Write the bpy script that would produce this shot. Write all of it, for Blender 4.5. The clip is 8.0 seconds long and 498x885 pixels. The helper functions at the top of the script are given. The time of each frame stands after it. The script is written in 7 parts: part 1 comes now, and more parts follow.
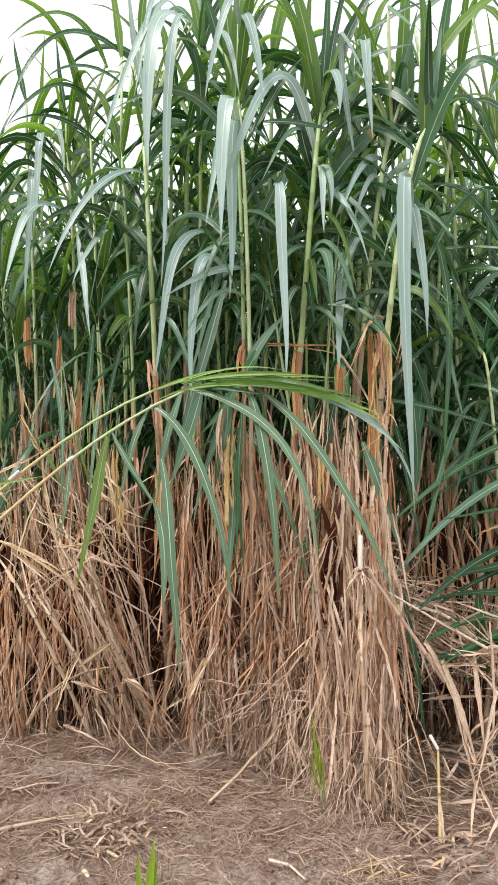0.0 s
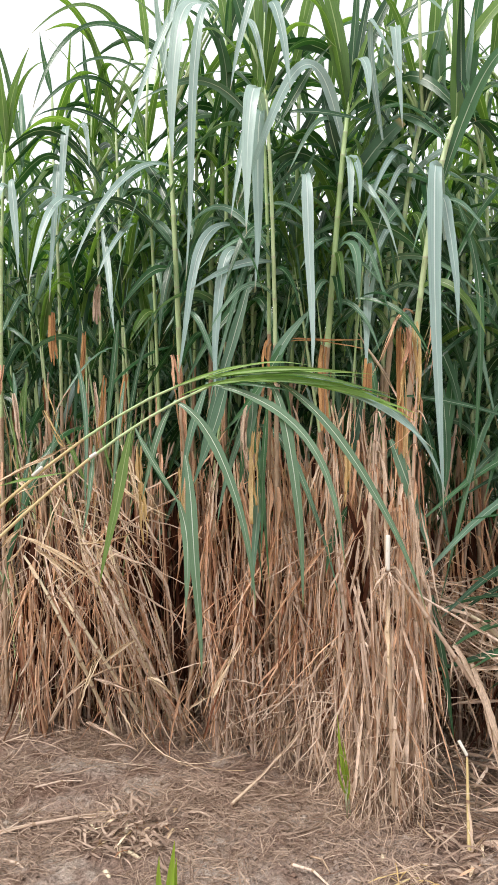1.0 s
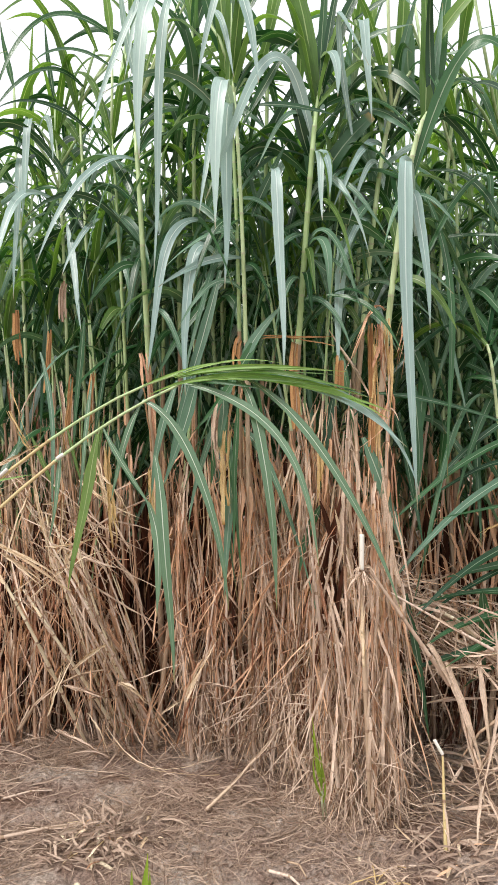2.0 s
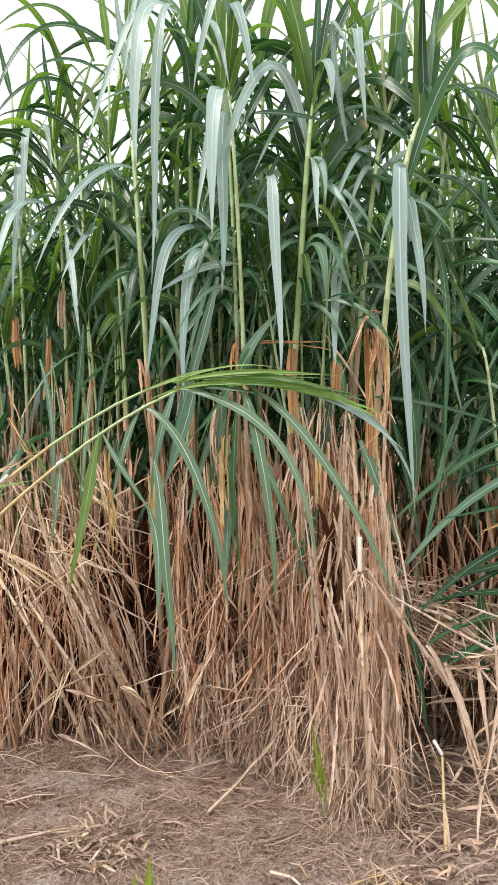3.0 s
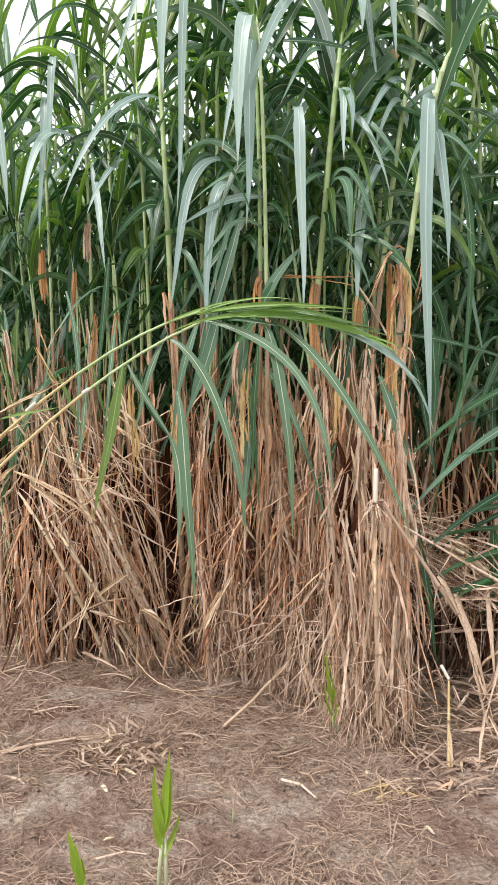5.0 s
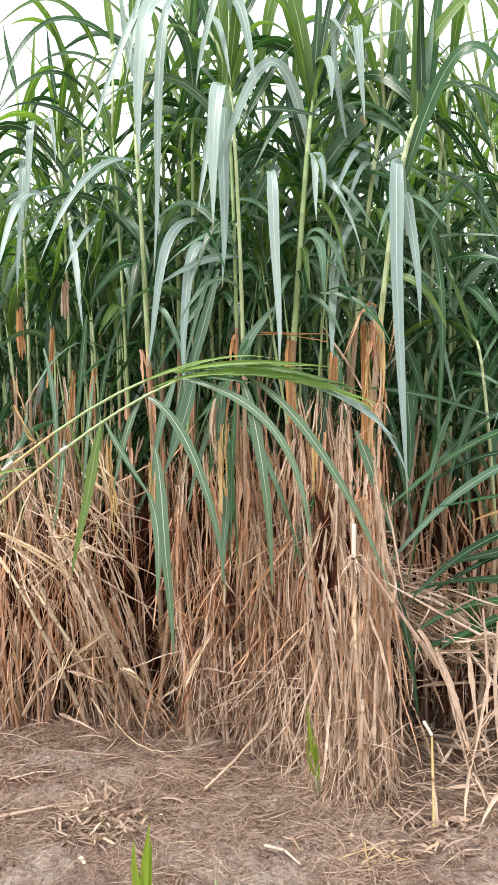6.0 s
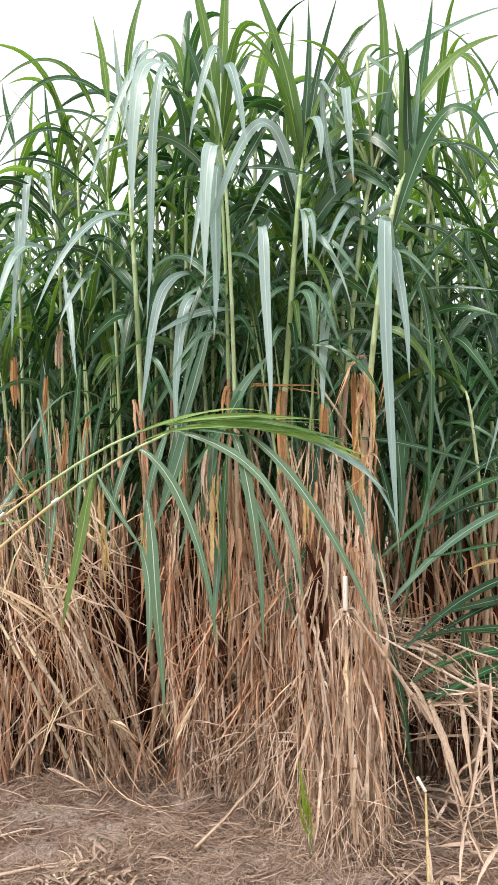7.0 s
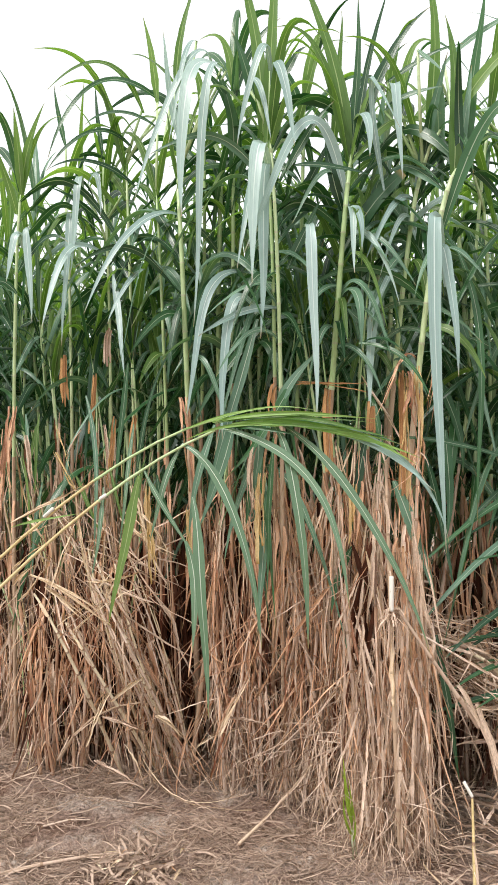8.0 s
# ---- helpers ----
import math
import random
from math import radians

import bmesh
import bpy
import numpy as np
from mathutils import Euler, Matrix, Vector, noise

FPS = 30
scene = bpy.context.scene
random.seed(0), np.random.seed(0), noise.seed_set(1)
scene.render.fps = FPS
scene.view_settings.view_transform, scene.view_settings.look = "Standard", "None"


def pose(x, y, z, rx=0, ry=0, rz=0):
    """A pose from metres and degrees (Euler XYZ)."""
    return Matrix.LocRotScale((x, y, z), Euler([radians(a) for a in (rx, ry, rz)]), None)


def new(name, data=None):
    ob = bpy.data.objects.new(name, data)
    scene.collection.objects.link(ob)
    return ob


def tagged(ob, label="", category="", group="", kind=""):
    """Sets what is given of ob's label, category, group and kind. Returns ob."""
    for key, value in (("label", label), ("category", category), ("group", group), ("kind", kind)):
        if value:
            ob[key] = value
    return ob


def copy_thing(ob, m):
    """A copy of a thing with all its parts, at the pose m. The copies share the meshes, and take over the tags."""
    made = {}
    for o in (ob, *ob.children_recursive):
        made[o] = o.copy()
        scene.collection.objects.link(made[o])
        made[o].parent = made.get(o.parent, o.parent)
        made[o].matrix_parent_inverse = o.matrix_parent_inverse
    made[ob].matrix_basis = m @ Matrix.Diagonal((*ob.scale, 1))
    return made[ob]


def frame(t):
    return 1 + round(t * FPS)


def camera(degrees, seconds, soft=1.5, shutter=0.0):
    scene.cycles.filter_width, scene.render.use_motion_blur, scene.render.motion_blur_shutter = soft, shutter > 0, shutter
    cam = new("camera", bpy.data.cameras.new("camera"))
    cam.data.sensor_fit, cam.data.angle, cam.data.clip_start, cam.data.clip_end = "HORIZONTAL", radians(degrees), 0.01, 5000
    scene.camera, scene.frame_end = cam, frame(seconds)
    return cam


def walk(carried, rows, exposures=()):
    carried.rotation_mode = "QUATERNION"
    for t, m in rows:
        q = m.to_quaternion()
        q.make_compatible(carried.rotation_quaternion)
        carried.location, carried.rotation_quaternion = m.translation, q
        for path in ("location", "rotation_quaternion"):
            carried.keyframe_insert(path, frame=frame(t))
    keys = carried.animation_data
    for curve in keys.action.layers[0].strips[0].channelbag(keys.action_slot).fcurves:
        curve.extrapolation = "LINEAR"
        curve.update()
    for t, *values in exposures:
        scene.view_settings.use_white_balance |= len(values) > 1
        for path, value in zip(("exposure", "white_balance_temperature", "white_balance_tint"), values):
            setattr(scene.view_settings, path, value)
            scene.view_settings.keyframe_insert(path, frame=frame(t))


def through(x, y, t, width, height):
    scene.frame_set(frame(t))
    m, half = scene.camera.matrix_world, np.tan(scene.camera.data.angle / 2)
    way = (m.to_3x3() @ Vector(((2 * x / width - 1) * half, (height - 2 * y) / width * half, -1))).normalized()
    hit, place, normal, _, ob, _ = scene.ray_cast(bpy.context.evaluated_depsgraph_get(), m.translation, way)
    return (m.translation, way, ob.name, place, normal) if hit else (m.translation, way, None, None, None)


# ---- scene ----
cam = camera(37.6, 8.0, 1.5)
# seconds, eye x y z, yaw, pitch, roll
PATH = [
    (0, -0.0000, -0.0001, 1.4999, 0.000, -0.000, 0.002),
    (0.5, 0.0124, 0.0208, 1.5171, 1.008, 1.221, 0.015),
    (1, 0.0079, 0.0527, 1.5001, 2.122, -0.271, -0.235),
    (1.5, 0.0011, 0.1042, 1.5042, 0.325, -0.545, -0.386),
    (3, 0.0068, 0.0763, 1.5045, -0.265, -0.086, 0.808),
    (3.5, 0.0109, 0.0308, 1.4924, 0.889, -0.687, -0.180),
    (4, 0.0141, 0.0080, 1.4588, 0.893, -2.290, 0.552),
    (4.5, 0.0082, 0.0041, 1.4476, 1.232, -3.243, 0.029),
    (4.7, 0.0076, 0.0067, 1.4394, 1.453, -4.195, -0.296),
    (5.8, 0.0104, 0.0096, 1.4711, 0.497, -1.946, 0.202),
    (6, 0.0125, -0.0013, 1.4938, -0.269, -0.739, 0.327),
    (6.5, 0.0196, -0.0327, 1.5657, 0.014, 2.755, 0.102),
    (7, 0.0287, -0.0196, 1.5627, -0.631, 1.940, 0.364),
    (7.5, 0.0331, -0.0097, 1.5652, 0.006, 1.452, 0.846),
    (8, 0.0195, -0.0179, 1.5556, 2.771, 1.921, -0.199),
]
walk(cam, [(t, pose(x, y, z, 90 + pitch, roll, yaw)) for t, x, y, z, yaw, pitch, roll in PATH],
     [(0, -0.09), (4.7, -0.09), (5.8, 0.1), (6.3, 0.1), (6.6, -0.02), (8, 0.0)])

# light
world = bpy.data.worlds.new("overcast_sky")
scene.world = world
world.use_nodes = True
wn, wl = world.node_tree.nodes, world.node_tree.links
sky = wn.new("ShaderNodeTexSky")
sky.sky_type, sky.sun_disc = "NISHITA", False
sky.sun_elevation, sky.sun_rotation = radians(56), radians(222)
sky.dust_density, sky.ozone_density = 4.0, 0.6
veil = wn.new("ShaderNodeMix")  # a white cloud layer over the blue
veil.data_type = "RGBA"
veil.inputs[0].default_value = 0.82
veil.inputs[7].default_value = (12.4, 12.5, 12.5, 1)
wl.new(sky.outputs[0], veil.inputs[6])
wl.new(veil.outputs[2], wn["Background"].inputs[0])
wn["Background"].inputs[1].default_value = 0.112

sun = new("sun", bpy.data.lights.new("sun", "SUN"))
sun.data.energy, sun.data.angle, sun.data.color = 2.8, radians(12), (1.0, 0.96, 0.91)
sun.matrix_world = pose(0, 0, 8, 34, 0, -42)


# ---- materials ----
def material(name, rough=0.6):
    m = bpy.data.materials.new(name)
    m.use_nodes = True
    p = m.node_tree.nodes["Principled BSDF"]
    p.inputs["Roughness"].default_value = rough
    p.inputs["Specular IOR Level"].default_value = 0.6 if rough < 0.5 else 0.25
    return m, m.node_tree.nodes, m.node_tree.links, p


def ramp(nodes, stops):
    r = nodes.new("ShaderNodeValToRGB")
    while len(r.color_ramp.elements) < len(stops):
        r.color_ramp.elements.new(0.5)
    for e, (at, col) in zip(r.color_ramp.elements, stops):
        e.position, e.color = at, (*col, 1)
    return r


def mixed(nodes, links, factor, a, b, how="MIX"):
    x = nodes.new("ShaderNodeMix")
    x.data_type, x.blend_type = "RGBA", how
    for sock, v in ((x.inputs[0], factor), (x.inputs[6], a), (x.inputs[7], b)):
        if isinstance(v, (int, float)):
            sock.default_value = v
        elif isinstance(v, tuple):
            sock.default_value = (*v, 1)
        else:
            links.new(v, sock)
    return x.outputs[2]


def noise_at(nodes, links, scale, detail=4.0, coord=None, rough=0.6):
    n = nodes.new("ShaderNodeTexNoise")
    n.inputs["Scale"].default_value, n.inputs["Detail"].default_value, n.inputs["Roughness"].default_value = scale, detail, rough
    if coord is not None:
        links.new(coord, n.inputs["Vector"])
    return n.outputs["Fac"]


def bump(nodes, links, p, height, strength=0.4, distance=0.004):
    b = nodes.new("ShaderNodeBump")
    b.inputs["Strength"].default_value, b.inputs["Distance"].default_value = strength, distance
    links.new(height, b.inputs["Height"])
    links.new(b.outputs[0], p.inputs["Normal"])
    return b


def stretched(nodes, links, source, sx, sy, sz=1.0):
    m = nodes.new("ShaderNodeMapping")
    m.inputs["Scale"].default_value = (sx, sy, sz)
    links.new(source, m.inputs["Vector"])
    return m.outputs[0]


def leaf_material(name, dark, light, rib, tip, rough, through, island=False):
    """A grass blade: u runs across it, v from its foot to its tip."""
    m, n, l, p = material(name, rough)
    uv = n.new("ShaderNodeUVMap").outputs[0]
    xyz = n.new("ShaderNodeSeparateXYZ")
    l.new(uv, xyz.inputs[0])
    if island:
        rnd = n.new("ShaderNodeNewGeometry").outputs["Random Per Island"]
    else:
        rnd = n.new("ShaderNodeObjectInfo").outputs["Random"]
    if island:  # a few dark, some middling, many bleached
        mid = tuple(a * 0.45 + c * 0.55 for a, c in zip(dark, light))
        tone = ramp(n, [(0.0, dark), (0.15, tuple(a * 0.7 + c * 0.3 for a, c in zip(dark, light))), (0.45, mid), (0.85, light)])
        l.new(rnd, tone.inputs[0])
        col = tone.outputs[0]
    else:
        col = mixed(n, l, rnd, dark, light)
    blot = noise_at(n, l, 9.0)
    col = mixed(n, l, 0.35, col, mixed(n, l, blot, (0.25, 0.28, 0.2), (0.85, 0.85, 0.75)), "OVERLAY")
    if island:  # stained, mottled old blades
        stain = noise_at(n, l, 28.0, 6.0, None, 0.7)
        st = ramp(n, [(0.32, (0.6, 0.55, 0.5)), (0.6, (1.25, 1.22, 1.2))])
        l.new(stain, st.inputs[0])
        col = mixed(n, l, 0.8, col, st.outputs[0], "MULTIPLY")
    # fine parallel veins
    vein = noise_at(n, l, 1.0, 2.0, stretched(n, l, uv, 38.0, 1.5))
    vr = ramp(n, [(0.3, (0.7, 0.7, 0.7)), (0.7, (1.22, 1.22, 1.16))])
    l.new(vein, vr.inputs[0])
    col = mixed(n, l, 0.7, col, vr.outputs[0], "MULTIPLY")
    # pale midrib, thinning to the tip
    off = n.new("ShaderNodeMath")
    off.operation = "SUBTRACT"
    off.inputs[1].default_value = 0.5
    l.new(xyz.outputs[0], off.inputs[0])
    dist = n.new("ShaderNodeMath")
    dist.operation = "ABSOLUTE"
    l.new(off.outputs[0], dist.inputs[0])
    rr = ramp(n, [(0.02, (1, 1, 1)), (0.05, (0, 0, 0))])
    l.new(dist.outputs[0], rr.inputs[0])
    fade = ramp(n, [(0.35, (1, 1, 1)), (0.95, (0, 0, 0))])
    l.new(xyz.outputs[1], fade.inputs[0])
    ribf = n.new("ShaderNodeMath")
    ribf.operation = "MULTIPLY"
    l.new(rr.outputs[0], ribf.inputs[0])
    l.new(fade.outputs[0], ribf.inputs[1])
    col = mixed(n, l, ribf.outputs[0], col, rib)
    # withered tip
    tr = ramp(n, [(0.93, (0, 0, 0)), (1.0, (1, 1, 1))])
    l.new(xyz.outputs[1], tr.inputs[0])
    col = mixed(n, l, tr.outputs[0], col, tip)
    l.new(col, p.inputs["Base Color"])
    bump(n, l, p, vein, 0.25, 0.002)
    tl = n.new("ShaderNodeBsdfTranslucent")
    l.new(mixed(n, l, 1.0, col, (1.35, 1.5, 0.55), "MULTIPLY"), tl.inputs[0])
    mx = n.new("ShaderNodeMixShader")
    mx.inputs[0].default_value = through
    l.new(p.outputs[0], mx.inputs[1])
    l.new(tl.outputs[0], mx.inputs[2])
    l.new(mx.outputs[0], n["Material Output"].inputs[0])
    return m


GREEN = leaf_material("green_blade", (0.014, 0.060, 0.026), (0.050, 0.152, 0.056), (0.36, 0.45, 0.33), (0.3, 0.22, 0.08), 0.3, 0.28)
BLUISH = leaf_material("blue_green_blade", (0.095, 0.19, 0.13), (0.155, 0.28, 0.205), (0.5, 0.58, 0.48), (0.3, 0.22, 0.08), 0.34, 0.22)
HANGING = leaf_material("bright_ribbed_blade", (0.105, 0.195, 0.12), (0.165, 0.275, 0.185), (0.66, 0.73, 0.63), (0.34, 0.28, 0.1), 0.3, 0.24)
# pale grey-green: the sky's sheen on bent blades, put into the base colour
SKY_SHEEN = leaf_material("sky_sheen_grey_green_blade", (0.27, 0.39, 0.405), (0.40, 0.53, 0.55), (0.66, 0.75, 0.74), (0.34, 0.26, 0.12), 0.34, 0.2)
FRESH = leaf_material("fresh_green_blade", (0.11, 0.21, 0.055), (0.20, 0.325, 0.10), (0.46, 0.56, 0.29), (0.3, 0.28, 0.08), 0.4, 0.5)
RUST = leaf_material("rust_brown_dead_blade", (0.25, 0.098, 0.06), (0.90, 0.575, 0.43), (0.74, 0.47, 0.34), (0.3, 0.16, 0.07), 0.75, 0.12, True)
STRAW = leaf_material("bleached_straw_blade", (0.16, 0.082, 0.055), (0.88, 0.69, 0.61), (0.76, 0.595, 0.52), (0.33, 0.23, 0.15), 0.8, 0.1, True)
LIME = leaf_material("lime_green_blade", (0.19, 0.34, 0.075), (0.29, 0.46, 0.13), (0.5, 0.6, 0.3), (0.3, 0.28, 0.08), 0.4, 0.28)
SHOOT = leaf_material("bright_green_shoot", (0.27, 0.40, 0.05), (0.33, 0.46, 0.07), (0.3, 0.5, 0.1), (0.4, 0.42, 0.08), 0.45, 0.35)
SHEATH = leaf_material("orange_brown_sheath", (0.20, 0.085, 0.035), (0.66, 0.38, 0.19), (0.6, 0.34, 0.17), (0.3, 0.16, 0.07), 0.7, 0.1, True)
# near-black brown: deep shade between dead stalks, painted as blade colour
GAP_SHADE = leaf_material("gap_shade_blade", (0.025, 0.008, 0.004), (0.13, 0.045, 0.026), (0.11, 0.05, 0.03), (0.08, 0.035, 0.02), 0.9, 0.0, True)
LITTER = leaf_material("weathered_litter", (0.18, 0.115, 0.095), (0.54, 0.41, 0.36), (0.62, 0.47, 0.39), (0.33, 0.23, 0.16), 0.85, 0.05, True)
PALE = leaf_material("pale_yellow_straw", (0.40, 0.26, 0.17), (0.97, 0.80, 0.655), (0.9, 0.75, 0.58), (0.4, 0.28, 0.17), 0.7, 0.1, True)
YELLOW = leaf_material("yellowed_blade", (0.48, 0.31, 0.16), (0.76, 0.57, 0.34), (0.66, 0.5, 0.32), (0.4, 0.22, 0.07), 0.6, 0.2, True)


def cane_material(name, low, high, blot_col, rough):
    m, n, l, p = material(name, rough)
    rnd = n.new("ShaderNodeObjectInfo").outputs["Random"]
    col = mixed(n, l, rnd, low, high)
    co = n.new("ShaderNodeTexCoord").outputs["Object"]
    streak = noise_at(n, l, 1.0, 5.0, stretched(n, l, co, 60.0, 60.0, 5.0))
    sr = ramp(n, [(0.5, (0, 0, 0)), (0.8, (1, 1, 1))])
    l.new(streak, sr.inputs[0])
    col = mixed(n, l, sr.outputs[0], col, blot_col)
    l.new(col, p.inputs["Base Color"])
    bump(n, l, p, streak, 0.35, 0.002)
    return m


CANE_GREEN = cane_material("green_cane", (0.40, 0.555, 0.25), (0.63, 0.75, 0.44), (0.25, 0.39, 0.14), 0.4)
NODE = cane_material("pale_cane_joint", (0.48, 0.54, 0.33), (0.60, 0.64, 0.44), (0.3, 0.3, 0.14), 0.5)
CANE_TAN = cane_material("dry_cane", (0.46, 0.32, 0.215), (0.64, 0.49, 0.36), (0.27, 0.16, 0.10), 0.6)
CANE_JOINT = cane_material("brown_cane_joint", (0.34, 0.22, 0.15), (0.46, 0.32, 0.22), (0.2, 0.11, 0.07), 0.7)
CANE_PALE = cane_material("bleached_cane", (0.78, 0.66, 0.46), (0.86, 0.76, 0.58), (0.55, 0.41, 0.27), 0.5)
CANE_WHITE = cane_material("white_cane", (0.80, 0.77, 0.70), (0.82, 0.79, 0.72), (0.72, 0.66, 0.55), 0.45)
CANE_RUST = cane_material("rust_brown_cane", (0.44, 0.26, 0.165), (0.74, 0.50, 0.35), (0.26, 0.13, 0.08), 0.6)
CANE_YELLOW = cane_material("yellow_cane", (0.66, 0.52, 0.25), (0.74, 0.62, 0.36), (0.5, 0.36, 0.14), 0.45)
CANE_STRAW = cane_material("straw_coloured_cane", (0.52, 0.38, 0.29), (0.80, 0.64, 0.53), (0.34, 0.19, 0.13), 0.55)


def soil_material():
    m, n, l, p = material("dry_trodden_soil", 0.95)
    co = n.new("ShaderNodeTexCoord").outputs["Object"]
    big = noise_at(n, l, 2.6, 7.0, co, 0.65)
    r = ramp(n, [(0.3, (0.30, 0.195, 0.155)), (0.48, (0.45, 0.335, 0.285)), (0.62, (0.74, 0.645, 0.585))])
    l.new(big, r.inputs[0])
    fine = noise_at(n, l, 45.0, 8.0, co, 0.7)
    fr = ramp(n, [(0.32, (0.42, 0.39, 0.37)), (0.68, (1.25, 1.23, 1.2))])
    l.new(fine, fr.inputs[0])
    col = mixed(n, l, 0.85, r.outputs[0], fr.outputs[0], "MULTIPLY")
    grain = noise_at(n, l, 170.0, 4.0, co, 0.8)
    gr = ramp(n, [(0.35, (0.5, 0.47, 0.45)), (0.65, (1.35, 1.33, 1.3))])
    l.new(grain, gr.inputs[0])
    col = mixed(n, l, 0.75, col, gr.outputs[0], "MULTIPLY")
    damp = noise_at(n, l, 5.0, 6.0, co)
    dr = ramp(n, [(0.5, (0, 0, 0)), (0.7, (1, 1, 1))])
    l.new(damp, dr.inputs[0])
    col = mixed(n, l, dr.outputs[0], col, mixed(n, l, 1.0, col, (0.72, 0.62, 0.55), "MULTIPLY"))
    l.new(col, p.inputs["Base Color"])
    grit = n.new("ShaderNodeTexVoronoi")
    grit.inputs["Scale"].default_value = 38.0
    l.new(co, grit.inputs["Vector"])
    lump = noise_at(n, l, 14.0, 6.0, co, 0.65)
    h = n.new("ShaderNodeMath")
    h.operation = "MULTIPLY_ADD"
    h.inputs[1].default_value = 0.35
    l.new(grit.outputs["Distance"], h.inputs[0])
    l.new(lump, h.inputs[2])
    h2 = n.new("ShaderNodeMath")
    h2.operation = "MULTIPLY_ADD"
    h2.inputs[1].default_value = 0.5
    l.new(fine, h2.inputs[0])
    l.new(h.outputs[0], h2.inputs[2])
    bump(n, l, p, h2.outputs[0], 1.0, 0.045)
    return m


SOIL = soil_material()


# ---- blades, canes and their meshes ----
class Build:
    """Gathers blades and tubes into one mesh."""

    def __init__(self):
        self.v, self.f, self.uv, self.m = [], [], [], []

    def blade(self, b, c, t, width, weight=1.0, segs=12, face=None, fold=0.25, roll=0.0, twist=0.0, wave=0.0, blunt=False, slot=0, foot=0.3, crumple=0.0):
        """A blade from b to t, bent towards c: the larger the weight, the sharper the bend."""
        b, c, t = Vector(b), Vector(c), Vector(t)
        plane = (c - b).cross(t - b)
        start, pts = len(self.v), []
        for i in range(segs + 1):
            u = i / segs
            k = (1 - u) ** 2, 2 * weight * u * (1 - u), u * u
            pts.append((b * k[0] + c * k[1] + t * k[2]) / sum(k))
        run = [0.0]
        for p, q in zip(pts, pts[1:]):
            run.append(run[-1] + (q - p).length)
        phase = run[-1] * 37 % 6.28
        for i, p in enumerate(pts):
            u = run[i] / max(run[-1], 1e-6)
            tan = (pts[min(i + 1, segs)] - pts[max(i - 1, 0)]).normalized()
            if face is not None:
                side = tan.cross(Vector(face))
            elif plane.length > 1e-5:
                side = plane.copy()
            else:
                side = tan.cross(Vector((0.2, 1, 0)))
            side.normalize()
            if roll or twist:
                side.rotate(Matrix.Rotation(radians(roll + twist * u), 3, tan))
            up = side.cross(tan)
            p = p + side * (math.sin(u * 5.5 + phase) - math.sin(phase)) * 0.011 * run[-1] * u + up * math.sin(u * 7 + phase * 3) * 0.006 * run[-1]
            shape = min(1.0, foot + 2.6 * u) * ((1 - u ** 1.9) ** 0.92 if not blunt else 1 - 0.35 * u ** 6)
            if crumple:  # dry blades kink and pucker
                j1, j2, j3 = ((math.sin((phase + i) * k) * 4375.8) % 1 - 0.5 for k in (12.99, 78.23, 37.72))
                sway = crumple * min(0.0042, 0.014 * run[-1])
                p = p + side * j1 * 2 * sway + up * j2 * 2 * sway
                shape *= 1 + 0.8 * crumple * j3
            half = max(width * 0.5 * shape, 0.0008)
            lift = half * fold
            w1, w2 = wave * half * math.sin(u * 9 + phase), wave * half * math.sin(u * 8 + phase * 2)
            self.v += [p - side * half + up * (lift + w1), p.copy(), p + side * half + up * (lift + w2)]
            self.uv += [(0, u), (0.5, u), (1, u)]
        for i in range(segs):
            a = start + 3 * i
            self.f += [(a, a + 1, a + 4, a + 3), (a + 1, a + 2, a + 5, a + 4)]
            self.m += [slot, slot]

    def tube(self, pts, radii, sides=7, slots=None):
        start = len(self.v)
        for i, p in enumerate(pts):
            tan = (pts[min(i + 1, len(pts) - 1)] - pts[max(i - 1, 0)]).normalized()
            s = tan.cross(Vector((0.3, 1, 0.1))).normalized()
            o = tan.cross(s)
            for k in range(sides):
                a = 2 * math.pi * k / sides
                self.v.append(p + (s * math.cos(a) + o * math.sin(a)) * radii[i])
                self.uv.append((k / sides, i / len(pts)))
        for i in range(len(pts) - 1):
            for k in range(sides):
                a, b = start + i * sides + k, start + i * sides + (k + 1) % sides
                self.f.append((a, b, b + sides, a + sides))
                self.m.append(slots[i] if slots else 0)
        for first, flip in ((start, True), (start + (len(pts) - 1) * sides, False)):
            ring = [first + k for k in range(sides)]
            self.f.append(tuple(reversed(ring)) if flip else tuple(ring))
            self.m.append(slots[0 if flip else -1] if slots else 0)

    def mesh(self, name, *materials):
        me = bpy.data.meshes.new(name)
        me.from_pydata([tuple(p) for p in self.v], [], self.f)
        for m in materials:
            me.materials.append(m)
        me.polygons.foreach_set("material_index", self.m)
        me.polygons.foreach_set("use_smooth", [True] * len(self.f))
        layer = me.uv_layers.new(name="UVMap")
        vi = np.empty(len(me.loops), dtype=np.int32)
        me.loops.foreach_get("vertex_index", vi)
        layer.data.foreach_set("uv", np.array(self.uv, dtype=np.float32)[vi].ravel())
        me.update()
        return me


def part(name, build, materials, parent, label="", kind=""):
    ob = new(name, build.mesh(name, *materials))
    ob.parent = parent
    if parent is not None:
        ob.matrix_parent_inverse = parent.matrix_basis.inverted()
    return tagged(ob, label, kind=kind)


def thing(name, place, label, category, group="", kind=""):
    ob = new(name)
    ob.empty_display_size = 0.1
    ob.matrix_basis = pose(*place)
    return tagged(ob, label, category, group, kind)


